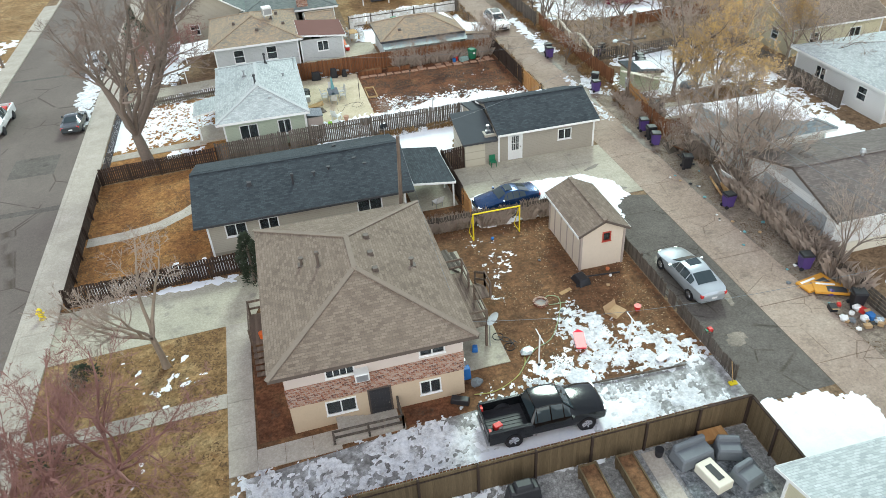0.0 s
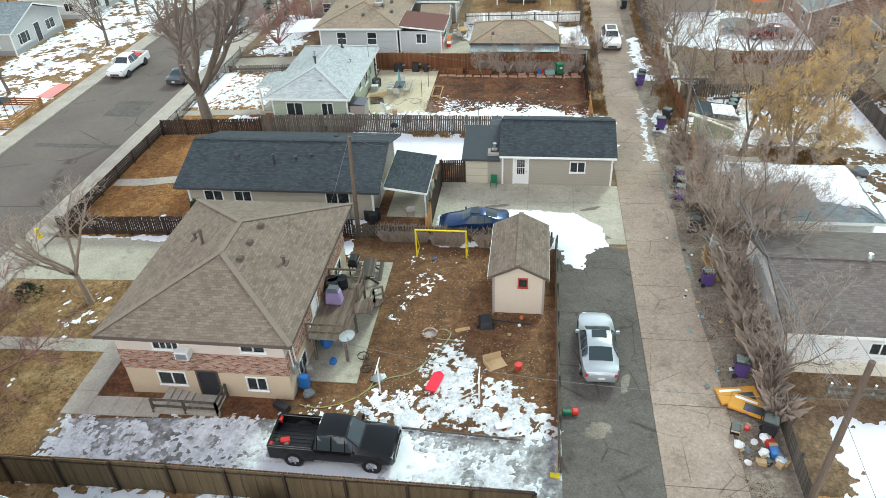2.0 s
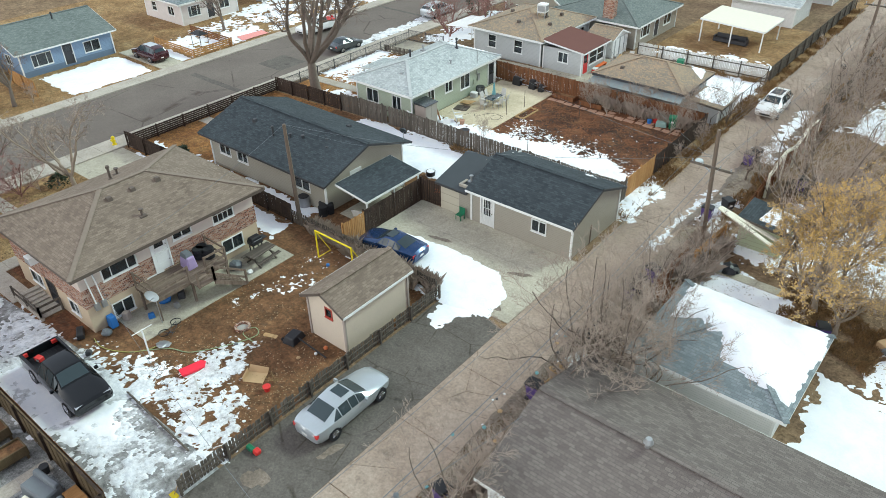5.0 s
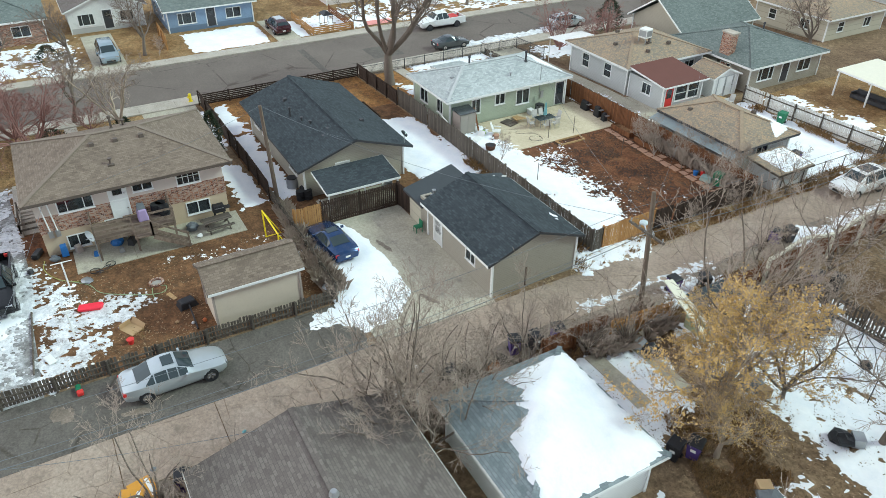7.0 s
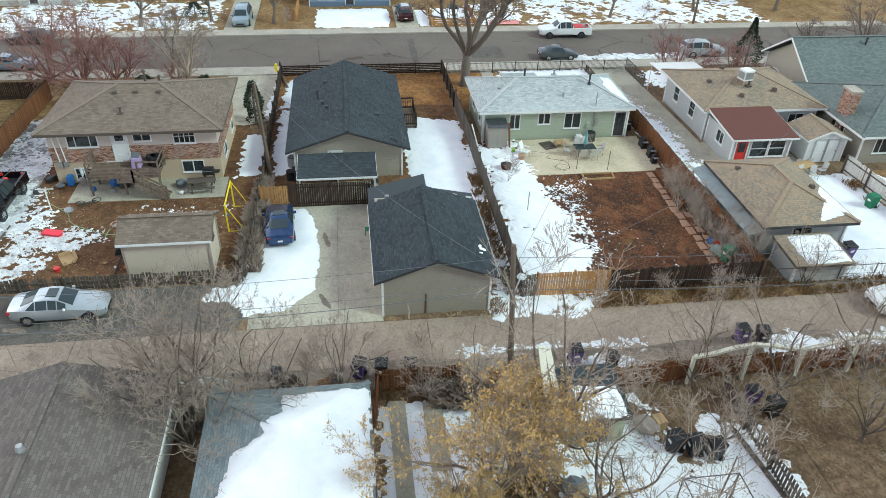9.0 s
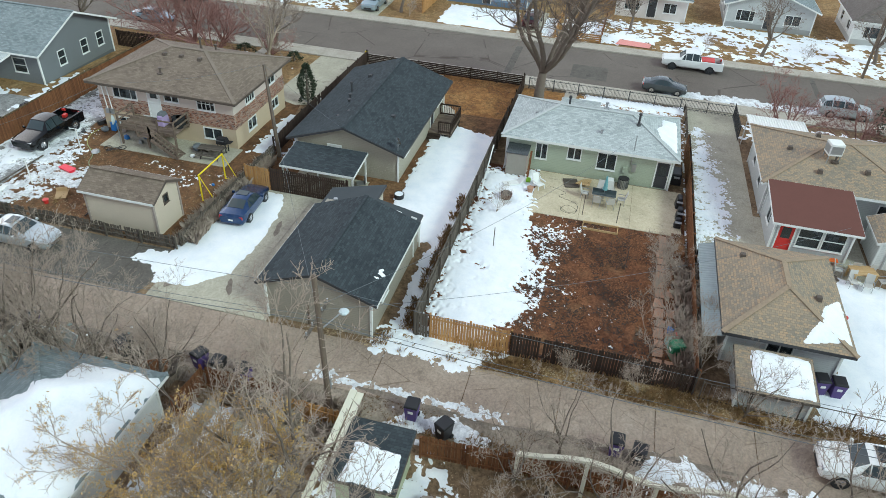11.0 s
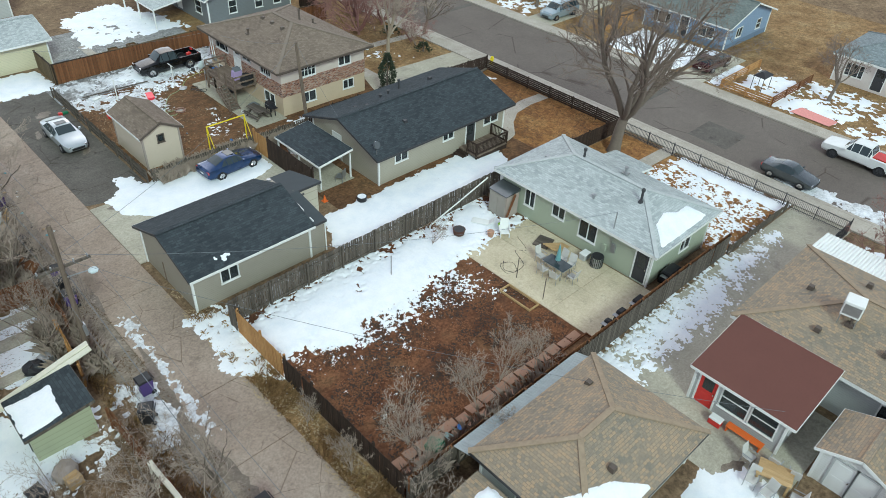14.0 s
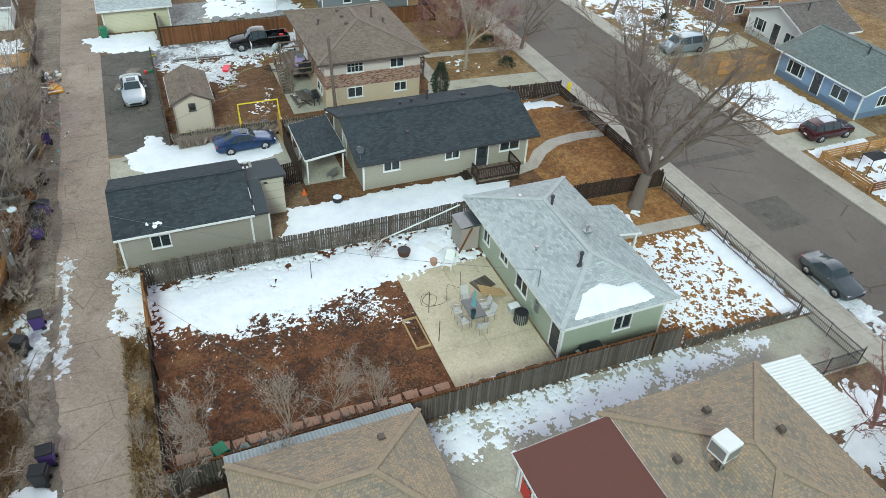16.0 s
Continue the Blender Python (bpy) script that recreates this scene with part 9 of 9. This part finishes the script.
again(gb, 14.6, 80.3, 10, label="dark green wheeled bin by the white fence")


def pallet(label, at, turn, tilt):
    bm = bmesh.new()
    root = thing("pallet", label, "pallet")
    for i in range(7):
        part("slat", made(box, -0.6, -0.5 + i * 0.155, 0.1, 0.6, -0.4 + i * 0.155, 0.125), BARE_WOOD, root)
    for x in (-0.55, 0, 0.55):
        part("bearer", made(box, x - 0.04, -0.5, 0, x + 0.04, 0.54, 0.1), BARE_WOOD, root)
    bm.free()
    root.matrix_basis = Matrix.Translation((at[0], at[1], at[2])) @ Matrix.Rotation(radians(turn), 4, "Z") @ Matrix.Rotation(radians(tilt), 4, "X")
    return root


pallet("pale wooden pallet leaning on rubbish", (27.9, 36.9, 0.35), 75, 55)
pallet("wooden pallet leaning on a fence", (28.1, 35.9, 0.4), 85, 60)
for x, y, z, a, m, lab in ((28.4, 37.6, 0.6, 70, GREY, "grey panel leaning on rubbish"), (28.7, 36.6, 0.7, 95, WHITE, "white door panel leaning on a fence"), (28.3, 41.5, 0.3, 40, FENCE_GREY, "weathered board pile by the alley"), (28.5, 42.4, 0.3, 110, FENCE_RED, "broken red board pile by the alley"), (28.2, 43.3, 0.3, 20, FENCE_GREY, "heap of old boards by the alley")):
    simple("board_stack", lab, "boards", [("board", made(hexa, [(-0.7, -0.5, -z + 0.02), (0.7, -0.5, -z + 0.02), (0.7, -0.44, -z + 0.02), (-0.7, -0.44, -z + 0.02)], [(-0.7, 0.2, z), (0.7, 0.25, z), (0.7, 0.31, z), (-0.7, 0.26, z)]), m)], (x, y, z), a)
# heap of rubbish
junk = random.Random(9)
flat = simple("packing_carton", "flattened orange carton with dark print bars", "carton", [("sheet", bevelled(made(box, -0.95, -0.5, 0.02, 0.95, 0.5, 0.16), 0.02), plain_mat("orange carton print", (0.62, 0.29, 0.04), 0.7)), ("print_bar", made(box, -0.3, -0.4, 0.16, 0.7, 0.1, 0.168), DARK_TRIM), ("print_bar", made(box, -0.8, 0.2, 0.16, 0.2, 0.35, 0.168), WHITE)], (27.5, 26.2, 0.05), 10)
copy_thing(flat, Matrix.Translation((27.9, 25.4, 0.16)) @ Matrix.Rotation(radians(-25), 4, "Z"))
for i in range(22):
    x, y = junk.uniform(26.7, 28.7), junk.uniform(22.3, 25.4)
    k = i % 4
    s = junk.uniform(0.22, 0.5)
    bm = bmesh.new()
    if k in (0, 2):
        blob(bm, (0, 0, s * 0.4), s * 0.6, i, 8, 5, 0.3, 0.8)
        simple("rubbish_bag", ("white", "", "purple")[k] + " plastic rubbish bag on the asphalt", "bag", [("bag", bm, WHITE if k == 0 else PURPLE if i % 3 == 0 else plain_mat("pale blue plastic", (0.45, 0.55, 0.62)) if i == 2 else TARP)], (x, y, 0.02), i * 50)
    else:
        box(bm, -s / 2, -s * 0.4, 0, s / 2, s * 0.4, s * 0.6)
        simple("carton", ("brown cardboard carton in a rubbish heap", "dark plastic crate in a rubbish heap")[k // 2], "carton", [("body", bevelled(bm, 0.015), CARDBOARD if k == 1 else (BLACK, REDPLASTIC, BLUEPLASTIC)[i % 3]), ("flap", made(hexa, [(s / 2, -s * 0.4, s * 0.58), (s / 2 + 0.01, -s * 0.4, s * 0.58), (s / 2 + 0.01, s * 0.4, s * 0.58), (s / 2, s * 0.4, s * 0.58)], [(s * 0.8, -s * 0.4, s * 0.7), (s * 0.8 + 0.01, -s * 0.4, s * 0.7), (s * 0.8 + 0.01, s * 0.4, s * 0.7), (s * 0.8, s * 0.4, s * 0.7)]), CARDBOARD)], (x, y, 0.02), i * 41)
for i in range(40):
    x, y = junk.choice(((junk.uniform(25.9, 26.9), junk.uniform(24, 40)), (junk.uniform(26.8, 28.6), junk.uniform(22, 48)), (junk.uniform(9.5, 18), junk.uniform(24, 35))))
    s = junk.uniform(0.05, 0.14)
    bm = bmesh.new()
    blob(bm, (0, 0, s * 0.4), s, i, 6, 4, 0.4, 0.5)
    simple("litter", "small scrap of litter on the ground", "litter", [("scrap", bm, (WHITE, CARDBOARD, TARP, BLACK, TEALCLOTH)[i % 5])], (x, y, 0.03), i * 33)


def pole(label, at, height, lean=(0, 0), arms=(), material=POLE_WOOD, r=0.15):
    x, y = at
    g = gz(x)
    root = thing("utility_pole", label, "utility pole", (x, y, g))
    top = (x + lean[0], y + lean[1], g + height)
    part("shaft", made(rod, (x, y, g - 0.2), top, r, r * 0.72, 10), material, root)
    for dz, half in arms:
        c = Vector(top) + Vector((0, 0, -dz))
        part("crossarm", made(beam, c - Vector((half, 0, 0)), c + Vector((half, 0, 0)), 0.1, 0.12), FENCE_GREY, root)
        for k in (-0.9, -0.4, 0.4, 0.9):
            part("insulator", made(rod, c + Vector((half * k, 0, 0.06)), c + Vector((half * k, 0, 0.22)), 0.04, n=8), STEEL, root)
    return root, Vector(top)


p1, t1 = pole("tall wooden utility pole with lamp and crossarm", (28.75, 51.75), 8.1, (-0.3, -0.45), ((2.3, 1.25),))
part("lamp_arm", made(rod, (28.55, 51.45, 5.3), (27.6, 52.0, 5.6), 0.035, n=6), STEEL, p1)
part("lamp_head", made(blob, (27.45, 52.1, 5.58), 0.24, 2, 9, 6, 0.0, 0.5), plain_mat("pale lamp glass", (0.55, 0.62, 0.64)), p1)
part("meter_box", made(box, 28.45, 51.45, 1.8, 28.62, 51.75, 2.5), STEEL, p1)
p2, t2 = pole("leaning wooden utility pole with double crossarm", (28.7, 19.9), 8.2, (0.3, 0.2), ((1.3, 1.1), (1.6, 1.1)))
p3, t3 = pole("dark wooden service pole beside the brick house", (6.6, 38.75), 7.15, (0.25, -0.35))
p4, t4 = pole("wooden utility pole far along the alley", (28.9, 86.0), 8.2, (0, 0), ((1.0, 1.1),))
p5, t5 = pole("wooden street light pole", (-27.9, 85.8), 8.0)
p6, t6 = pole("short dark wooden post beside the garage wall", (22.95, 48.2), 1.35, (0.02, 0.0), (), POLE_WOOD, 0.1)
p7, t7 = pole("wooden utility pole far to the south", (28.6, -14.0), 8.2, (0, 0), ((1.0, 1.1),))
for dx in (-0.9, 0.9):
    for a, b in ((t1, t2), (t1, t4), (t2, t7)):
        cable("black overhead cable along the alley", a + Vector((dx, 0, -1.3)), b + Vector((dx, 0, -1.2)), 0.6)
cable("thick overhead telephone cable along the alley", t1 + Vector((0, 0, -2.4)), t2 + Vector((0, 0, -2.4)), 0.7, 0.016)
cable("thick overhead telephone cable up the alley", t1 + Vector((0, 0, -2.4)), t4 + Vector((0, 0, -2.4)), 0.7, 0.016)
cable("service cable to the brick house", t3, (6.8, 25.2, 3.9), 0.4)
cable("service cable across the yard", t1 + Vector((0, 0, -1.6)), t3, 0.9)
cable("service cable to the beige bungalow", t3, (7.6, 44.4, 3.6), 0.2)
cable("service cable to the green cottage", t1 + Vector((0, 0, -1.6)), (2.3, 63.9, 3.9), 0.8)
cable("service cable to the tan house", t1 + Vector((0, 0, -1.8)), (7.8, 77.2, 2.6), 0.9)
cable("service cable to the block garage", t2 + Vector((0, 0, -1.6)), (29.6, 31.8, 3.4), 0.3)
cable("cable over the dirt yard", t2 + Vector((0, 0, -1.8)), (6.8, 25.0, 3.9), 1.0)

# fire hydrant and street pieces
simple("fire_hydrant", "yellow fire hydrant at the kerb", "hydrant", [("base", made(rod, (0, 0, 0), (0, 0, 0.06), 0.2, n=12), YELLOW), ("barrel", made(rod, (0, 0, 0.06), (0, 0, 0.6), 0.13, n=12), YELLOW), ("bonnet", made(blob, (0, 0, 0.62), 0.16, 1, 10, 6, 0.0), YELLOW), ("outlet", made(rod, (-0.24, 0, 0.42), (0.24, 0, 0.42), 0.07, n=10), YELLOW), ("outlet", made(rod, (0, -0.22, 0.42), (0, 0, 0.42), 0.09, n=10), YELLOW)], (-15.2, 37.75, gz(-15.2) + 0.13))
simple("log", "grey log lying beside the drive", "log", [("trunk", made(rod, (-1.6, 0, 0.12), (1.6, 0, 0.14), 0.12), BARK)], (-12.2, 38.7), 12)

# ---- tan house yard ----
cooler = [("case", bevelled(made(box, -0.45, -0.45, 0.35, 0.45, 0.45, 1.2), 0.03), WHITE), ("louvre", made(box, -0.47, -0.38, 0.5, 0.47, 0.38, 1.05), STEEL), ("louvre", made(box, -0.38, -0.47, 0.5, 0.38, 0.47, 1.05), STEEL)] + [("leg", made(box, sx * 0.38 - 0.03, sy * 0.38 - 0.03, -0.6, sx * 0.38 + 0.03, sy * 0.38 + 0.03, 0.35), STEEL) for sx in (-1, 1) for sy in (-1, 1)]
simple("evaporative_cooler", "white evaporative cooler standing on the roof", "cooler", cooler, (0.9, 76.75, 3.75), 10)
simple("cool_box", "red and white picnic cool box by the door", "cool box", [("body", bevelled(made(box, -0.3, -0.2, 0, 0.3, 0.2, 0.32), 0.02), REDPLASTIC), ("lid", bevelled(made(box, -0.31, -0.21, 0.32, 0.31, 0.21, 0.42), 0.02), WHITE)], (8.4, 74.8, 0.05), 90)
simple("bench", "bright orange bench below the porch windows", "bench", [("seat", bevelled(made(box, -0.2, -0.9, 0.3, 0.2, 0.9, 0.36), 0.01), ORANGE), ("leg", made(box, -0.18, -0.85, 0, 0.18, -0.78, 0.3), ORANGE), ("leg", made(box, -0.18, 0.78, 0, 0.18, 0.85, 0.3), ORANGE)], (8.25, 76.2, 0.05))
simple("table", "raw wooden table in the concrete yard", "table", [("tabletop", bevelled(made(box, -0.5, -0.75, 0.7, 0.5, 0.75, 0.76), 0.01), BARE_WOOD)] + [("leg", made(box, sx * 0.42 - 0.05, sy * 0.65 - 0.05, 0, sx * 0.42 + 0.05, sy * 0.65 + 0.05, 0.7), BARE_WOOD) for sx in (-1, 1) for sy in (-1, 1)], (9.5, 78.2, 0.05), 15)
for x, y, a in ((10.35, 77.6, 100), (10.5, 78.4, 80), (8.75, 77.9, 270), (8.7, 78.8, 285), (9.3, 76.95, 175), (9.8, 79.4, 10)):
    copy_thing(chair, Matrix.Translation((x, y, 0.05)) @ Matrix.Rotation(radians(a), 4, "Z"))["label"] = "grey mesh patio chair round the wooden table"
simple("bucket", "red pail standing in the snow", "bucket", [("pail", made(rod, (0, 0, 0), (0, 0, 0.35), 0.14, 0.18, 12), REDPLASTIC)], (14.0, 76.5, 0.08))

# ---- gravel yard to the south ----
simple("covered_grill", "barbecue under a black fitted cover", "grill", [("cover", bevelled(made(box, -0.75, -0.4, 0, 0.75, 0.4, 1.05, 0.12), 0.08), BLACK), ("hood", bevelled(made(box, -0.45, -0.3, 1.0, 0.45, 0.3, 1.25, 0.1), 0.06), BLACK)], (7.2, 17.7, 0.02))
for x in (10.2, 11.9):
    simple("planter_box", "long brown wooden planter on legs with soil", "planter", [("side", made(box, x - 0.4, 15.7, 0.25, x - 0.34, 18.2, 0.75), FENCE_OLIVE), ("side", made(box, x + 0.34, 15.7, 0.25, x + 0.4, 18.2, 0.75), FENCE_OLIVE), ("end", made(box, x - 0.34, 15.7, 0.25, x + 0.34, 15.76, 0.75), FENCE_OLIVE), ("end", made(box, x - 0.34, 18.14, 0.25, x + 0.34, 18.2, 0.75), FENCE_OLIVE), ("soil", made(box, x - 0.34, 15.76, 0.3, x + 0.34, 18.14, 0.66), DIRT)] + [("leg", made(box, x + sx * 0.34 - 0.05, yy - 0.05, 0, x + sx * 0.34 + 0.05, yy + 0.05, 0.3), FENCE_OLIVE) for sx in (-1, 1) for yy in (15.8, 18.1)], (0, 0, 0.02))
patch("rug", "dark patterned outdoor rug on gravel", [(13.9, 15.2), (17.3, 15.2), (17.3, 18.3), (13.9, 18.3)], ground_mat("patterned rug", [(0.06, 0.065, 0.07), (0.16, 0.17, 0.18), (0.3, 0.31, 0.32)], 2.5, 10, 0.95, 0.5), 0.05)
for x, y, sx, sy, sz, a in ((14.8, 17.6, 1.7, 1.0, 0.9, 8), (16.4, 17.4, 1.1, 0.9, 0.85, -20), (16.4, 16.0, 1.1, 1.0, 0.8, 15)):
    simple("covered_sofa", "garden seat under a grey fitted cover", "garden seat", [("cover", bevelled(made(box, -sx / 2, -sy / 2, 0.03, sx / 2, sy / 2, sz * 0.75, 0.06), 0.07), TARP), ("back", bevelled(made(box, -sx / 2 + 0.05, sy / 2 - 0.35, sz * 0.7, sx / 2 - 0.05, sy / 2 - 0.05, sz, 0.04), 0.05), TARP)], (x, y, 0.05), a)
simple("fire_table", "pale concrete fire table on the rug", "table", [("body", bevelled(made(box, -0.4, -0.7, 0.02, 0.4, 0.7, 0.5), 0.03), CREAM_PAINT), ("burner", made(box, -0.15, -0.4, 0.5, 0.15, 0.4, 0.53), BLACK)], (15.1, 16.4, 0.05), 12)
simple("cushion_box", "orange wooden bench by the fence", "bench", [("top", bevelled(made(box, -0.6, -0.3, 0.35, 0.6, 0.3, 0.42), 0.01), FENCE_GOLD), ("base", made(box, -0.55, -0.25, 0.02, 0.55, 0.25, 0.35), FENCE_GOLD)], (16.2, 18.3, 0.02))
simple("bucket", "black pail beside the covered seat", "bucket", [("pail", made(rod, (0, 0, 0), (0, 0, 0.4), 0.16, 0.2, 12), BLACK)], (13.6, 18.2, 0.02))

# ---- yards across the alley ----
slab("garden_path", "grey concrete strip path in snow", 29.4, 45.7, 35.5, 46.5, DRIVE, 0.10, cut_x=1.2)
slab("garden_path", "broken grey concrete strip in snow", 29.6, 47.3, 33.6, 48.2, DRIVE, 0.10, cut_x=1.2)
slab("garden_path", "grey concrete path beside bare brush", 30.0, 49.9, 34.0, 50.6, DRIVE, 0.10, cut_x=1.3)
eshed = thing("garden_shed", "pale green tin shed with dark roof under snow", "shed", (31.4, 54.8, 0))
walls(eshed, 30.2, 53.6, 32.8, 56.0, 0, 1.8, siding_mat("pale green tin", (0.42, 0.45, 0.30), 0.3, 0.3), {"e": [("door", 54.3, 0.05, 0.9, 1.6, DARK_TRIM, DARK_TRIM)]}, t=0.08, corners=False)
roof(eshed, "mono_w", 30.0, 53.4, 33.0, 56.2, 1.8, 0.35, DARK_ROOF, FENCE_GREY)
snow("snow", "snow on the tin shed roof", [(31.2, 54.0), (32.9, 53.9), (32.9, 56.0), (31.3, 55.9)], 0.2, 0.4, 0.1, 0.08, cell=0.08, seed=60, level=lambda x, y: 2.15 - 0.35 * (x - 30) / 3.0, lift=0.01, clump=0.7)
for k, (a, b) in enumerate((((28.9, 53.0, 2.5), (33.6, 52.6, 0.9)), ((28.9, 53.3, 2.4), (33.4, 53.2, 1.2)))):
    simple("gutter_board", "long pale yellow board leaning on the shed", "board", [("board", made(beam, a, b, 0.3, 0.08), CREAM_PAINT)], (0, 0, 0))
arch = thing("arched_fence", "weathered white arched arbour beams along the fence", "arbour", (29.6, 66, 0))
prev = None
for i in range(13):
    y = 60.5 + i * 0.95
    z = 1.75 + 0.55 * math.sin(i * math.pi / 6) ** 2
    if prev:
        part("arch_beam", made(beam, (29.6, prev[0], prev[1]), (29.6, y, z), 0.2, 0.14), CREAM_PAINT, arch)
    if i % 3 == 0:
        part("post", made(box, 29.52, y - 0.08, 0, 29.68, y + 0.08, z), CREAM_PAINT, arch)
    prev = (y, z)
patch("dirt_plot", "bare brown vegetable plot", [(31, 64.2), (43, 64.2), (43, 72), (31, 72)], EARTH, 0.03)
simple("timber_edging", "long weathered timber lying in the snow", "timber", [("timber", made(beam, (32.8, 61.4, 0.1), (38.8, 62.2, 0.1), 0.18, 0.18), FENCE_GREY)], (0, 0, 0))
swing = thing("frame_gazebo", "bare black metal gazebo frame in the snow", "gazebo", (37.4, 58.4, 0))
for a, b in (((36.2, 57.2), (38.6, 57.2)), ((38.6, 57.2), (38.6, 59.6)), ((38.6, 59.6), (36.2, 59.6)), ((36.2, 59.6), (36.2, 57.2))):
    part("rail", made(rod, (*a, 1.6), (*b, 1.6), 0.025, n=6), DARK_TRIM, swing)
    part("leg", made(rod, (*a, 0), (*a, 1.6), 0.03, n=6), DARK_TRIM, swing)
    part("rafter", made(rod, (*a, 1.6), (37.4, 58.4, 2.1), 0.02, n=6), DARK_TRIM, swing)
simple("kettle_grill", "black kettle barbecue under the gazebo frame", "grill", [("bowl", made(blob, (0, 0, 0.75), 0.3, 1, 10, 6, 0.0, 0.8), BLACK), ("leg", made(rod, (-0.2, 0.15, 0), (0, 0, 0.6), 0.02), STEEL), ("leg", made(rod, (0.2, 0.15, 0), (0, 0, 0.6), 0.02), STEEL), ("leg", made(rod, (0, -0.25, 0), (0, 0, 0.6), 0.02), STEEL)], (37.3, 58.6))
tramp = thing("trampoline", "round black trampoline with safety net poles", "trampoline", (38.6, 80.0, 0))
part("mat", made(rod, (38.6, 80.0, 0.8), (38.6, 80.0, 0.84), 1.9, n=24), BLACK, tramp)
for i in range(8):
    a = i * math.pi / 4
    part("leg", made(rod, (38.6 + 1.9 * math.cos(a), 80 + 1.9 * math.sin(a), 0), (38.6 + 1.9 * math.cos(a), 80 + 1.9 * math.sin(a), 2.4), 0.03, n=6), STEEL, tramp)
for i, (x, y) in enumerate(((35.2, 53.2), (39.5, 54.0), (32.2, 57.4), (40.2, 48.4), (31.0, 50.5))):
    bm = bmesh.new()
    blob(bm, (0, 0, 0.25), 0.55, i, 9, 6, 0.3, 0.6)
    simple("tarp_heap", "heap of odds and ends under a tarp", "heap", [("tarp", bm, (TARP, BLACK, SHED_SIDE)[i % 3]), ("box", made(box, 0.4, -0.3, 0, 0.9, 0.3, 0.5), (CARDBOARD, STEEL, BARE_WOOD)[i % 3])], (x, y), i * 50)


# ---- more small things across the street and in far yards ----
patch("debris_net", "red orange plastic netting spread on snow", [(-30.5, 61.6), (-28.8, 61.2), (-28.7, 64.8), (-30.2, 65.0)], plain_mat("red netting", (0.75, 0.3, 0.27), 0.7, 0, 0.3, 6), 0.1)
simple("garden_canopy", "small black grill canopy in a front garden", "canopy", [("roof", made(hexa, [(-0.9, -0.6, 1.5), (0.9, -0.6, 1.5), (0.9, 0.6, 1.5), (-0.9, 0.6, 1.5)], [(-0.3, -0.1, 1.85), (0.3, -0.1, 1.85), (0.3, 0.1, 1.85), (-0.3, 0.1, 1.85)]), BLACK)] + [("leg", made(rod, (sx * 0.8, sy * 0.5, 0), (sx * 0.8, sy * 0.5, 1.52), 0.03, n=6), BLACK) for sx in (-1, 1) for sy in (-1, 1)], (-31.0, 57.2))
simple("play_frame", "orange wooden climbing frame with a red roof", "climbing frame", [("platform", made(box, -0.8, -0.8, 1.2, 0.8, 0.8, 1.3), FENCE_GOLD), ("roof", made(hexa, [(-0.9, -0.9, 2.5), (0.9, -0.9, 2.5), (0.9, 0.9, 2.5), (-0.9, 0.9, 2.5)], [(-0.9, -0.05, 3.1), (0.9, -0.05, 3.1), (0.9, 0.05, 3.1), (-0.9, 0.05, 3.1)]), ORANGE)] + [("post", made(box, sx * 0.75 - 0.06, sy * 0.75 - 0.06, 0, sx * 0.75 + 0.06, sy * 0.75 + 0.06, 2.5), FENCE_GOLD) for sx in (-1, 1) for sy in (-1, 1)], (41.0, 82.5))
simple("bench_set", "dark garden sofa under the patio cover", "sofa", [("seat", bevelled(made(box, -1.6, -0.4, 0.1, 1.6, 0.4, 0.45), 0.03), DARK_TRIM), ("backrest", bevelled(made(box, -1.6, 0.25, 0.45, 1.6, 0.45, 0.85), 0.03), DARK_TRIM), ("arm", made(box, -1.75, -0.4, 0.1, -1.6, 0.45, 0.65), DARK_TRIM), ("arm", made(box, 1.6, -0.4, 0.1, 1.75, 0.45, 0.65), DARK_TRIM)], (15.5, 91.0))
for x, y in ((-12.2, 30.2), (-29.5, 37.8), (-30.2, 24.5), (-29.8, 70.5), (-30.5, 80.5)):
    again(sapling, x, y, x * 50, 0.6, label="small bare bush on a front lawn")
simple("roof_snow_rake", "orange tool box in the white truck bed", "tool box", [("body", bevelled(made(box, -0.6, -0.8, 0.0, 0.6, 0.5, 0.45), 0.04), ORANGE), ("lid", made(box, -0.62, -0.82, 0.45, 0.62, 0.52, 0.5), REDPLASTIC)], (-24.6, 70.6, gz(-24.6) + 0.64), 0)
simple("petrol_can", "red cans and jacket in the truck bed", "can", [("can", bevelled(made(box, -0.25, -0.15, 0, 0.15, 0.15, 0.25), 0.03), REDPLASTIC), ("label_bar", made(box, -0.1, -0.16, 0.05, 0.1, -0.15, 0.18), WHITE)], (7.3, 21.2, 0.67), 15)
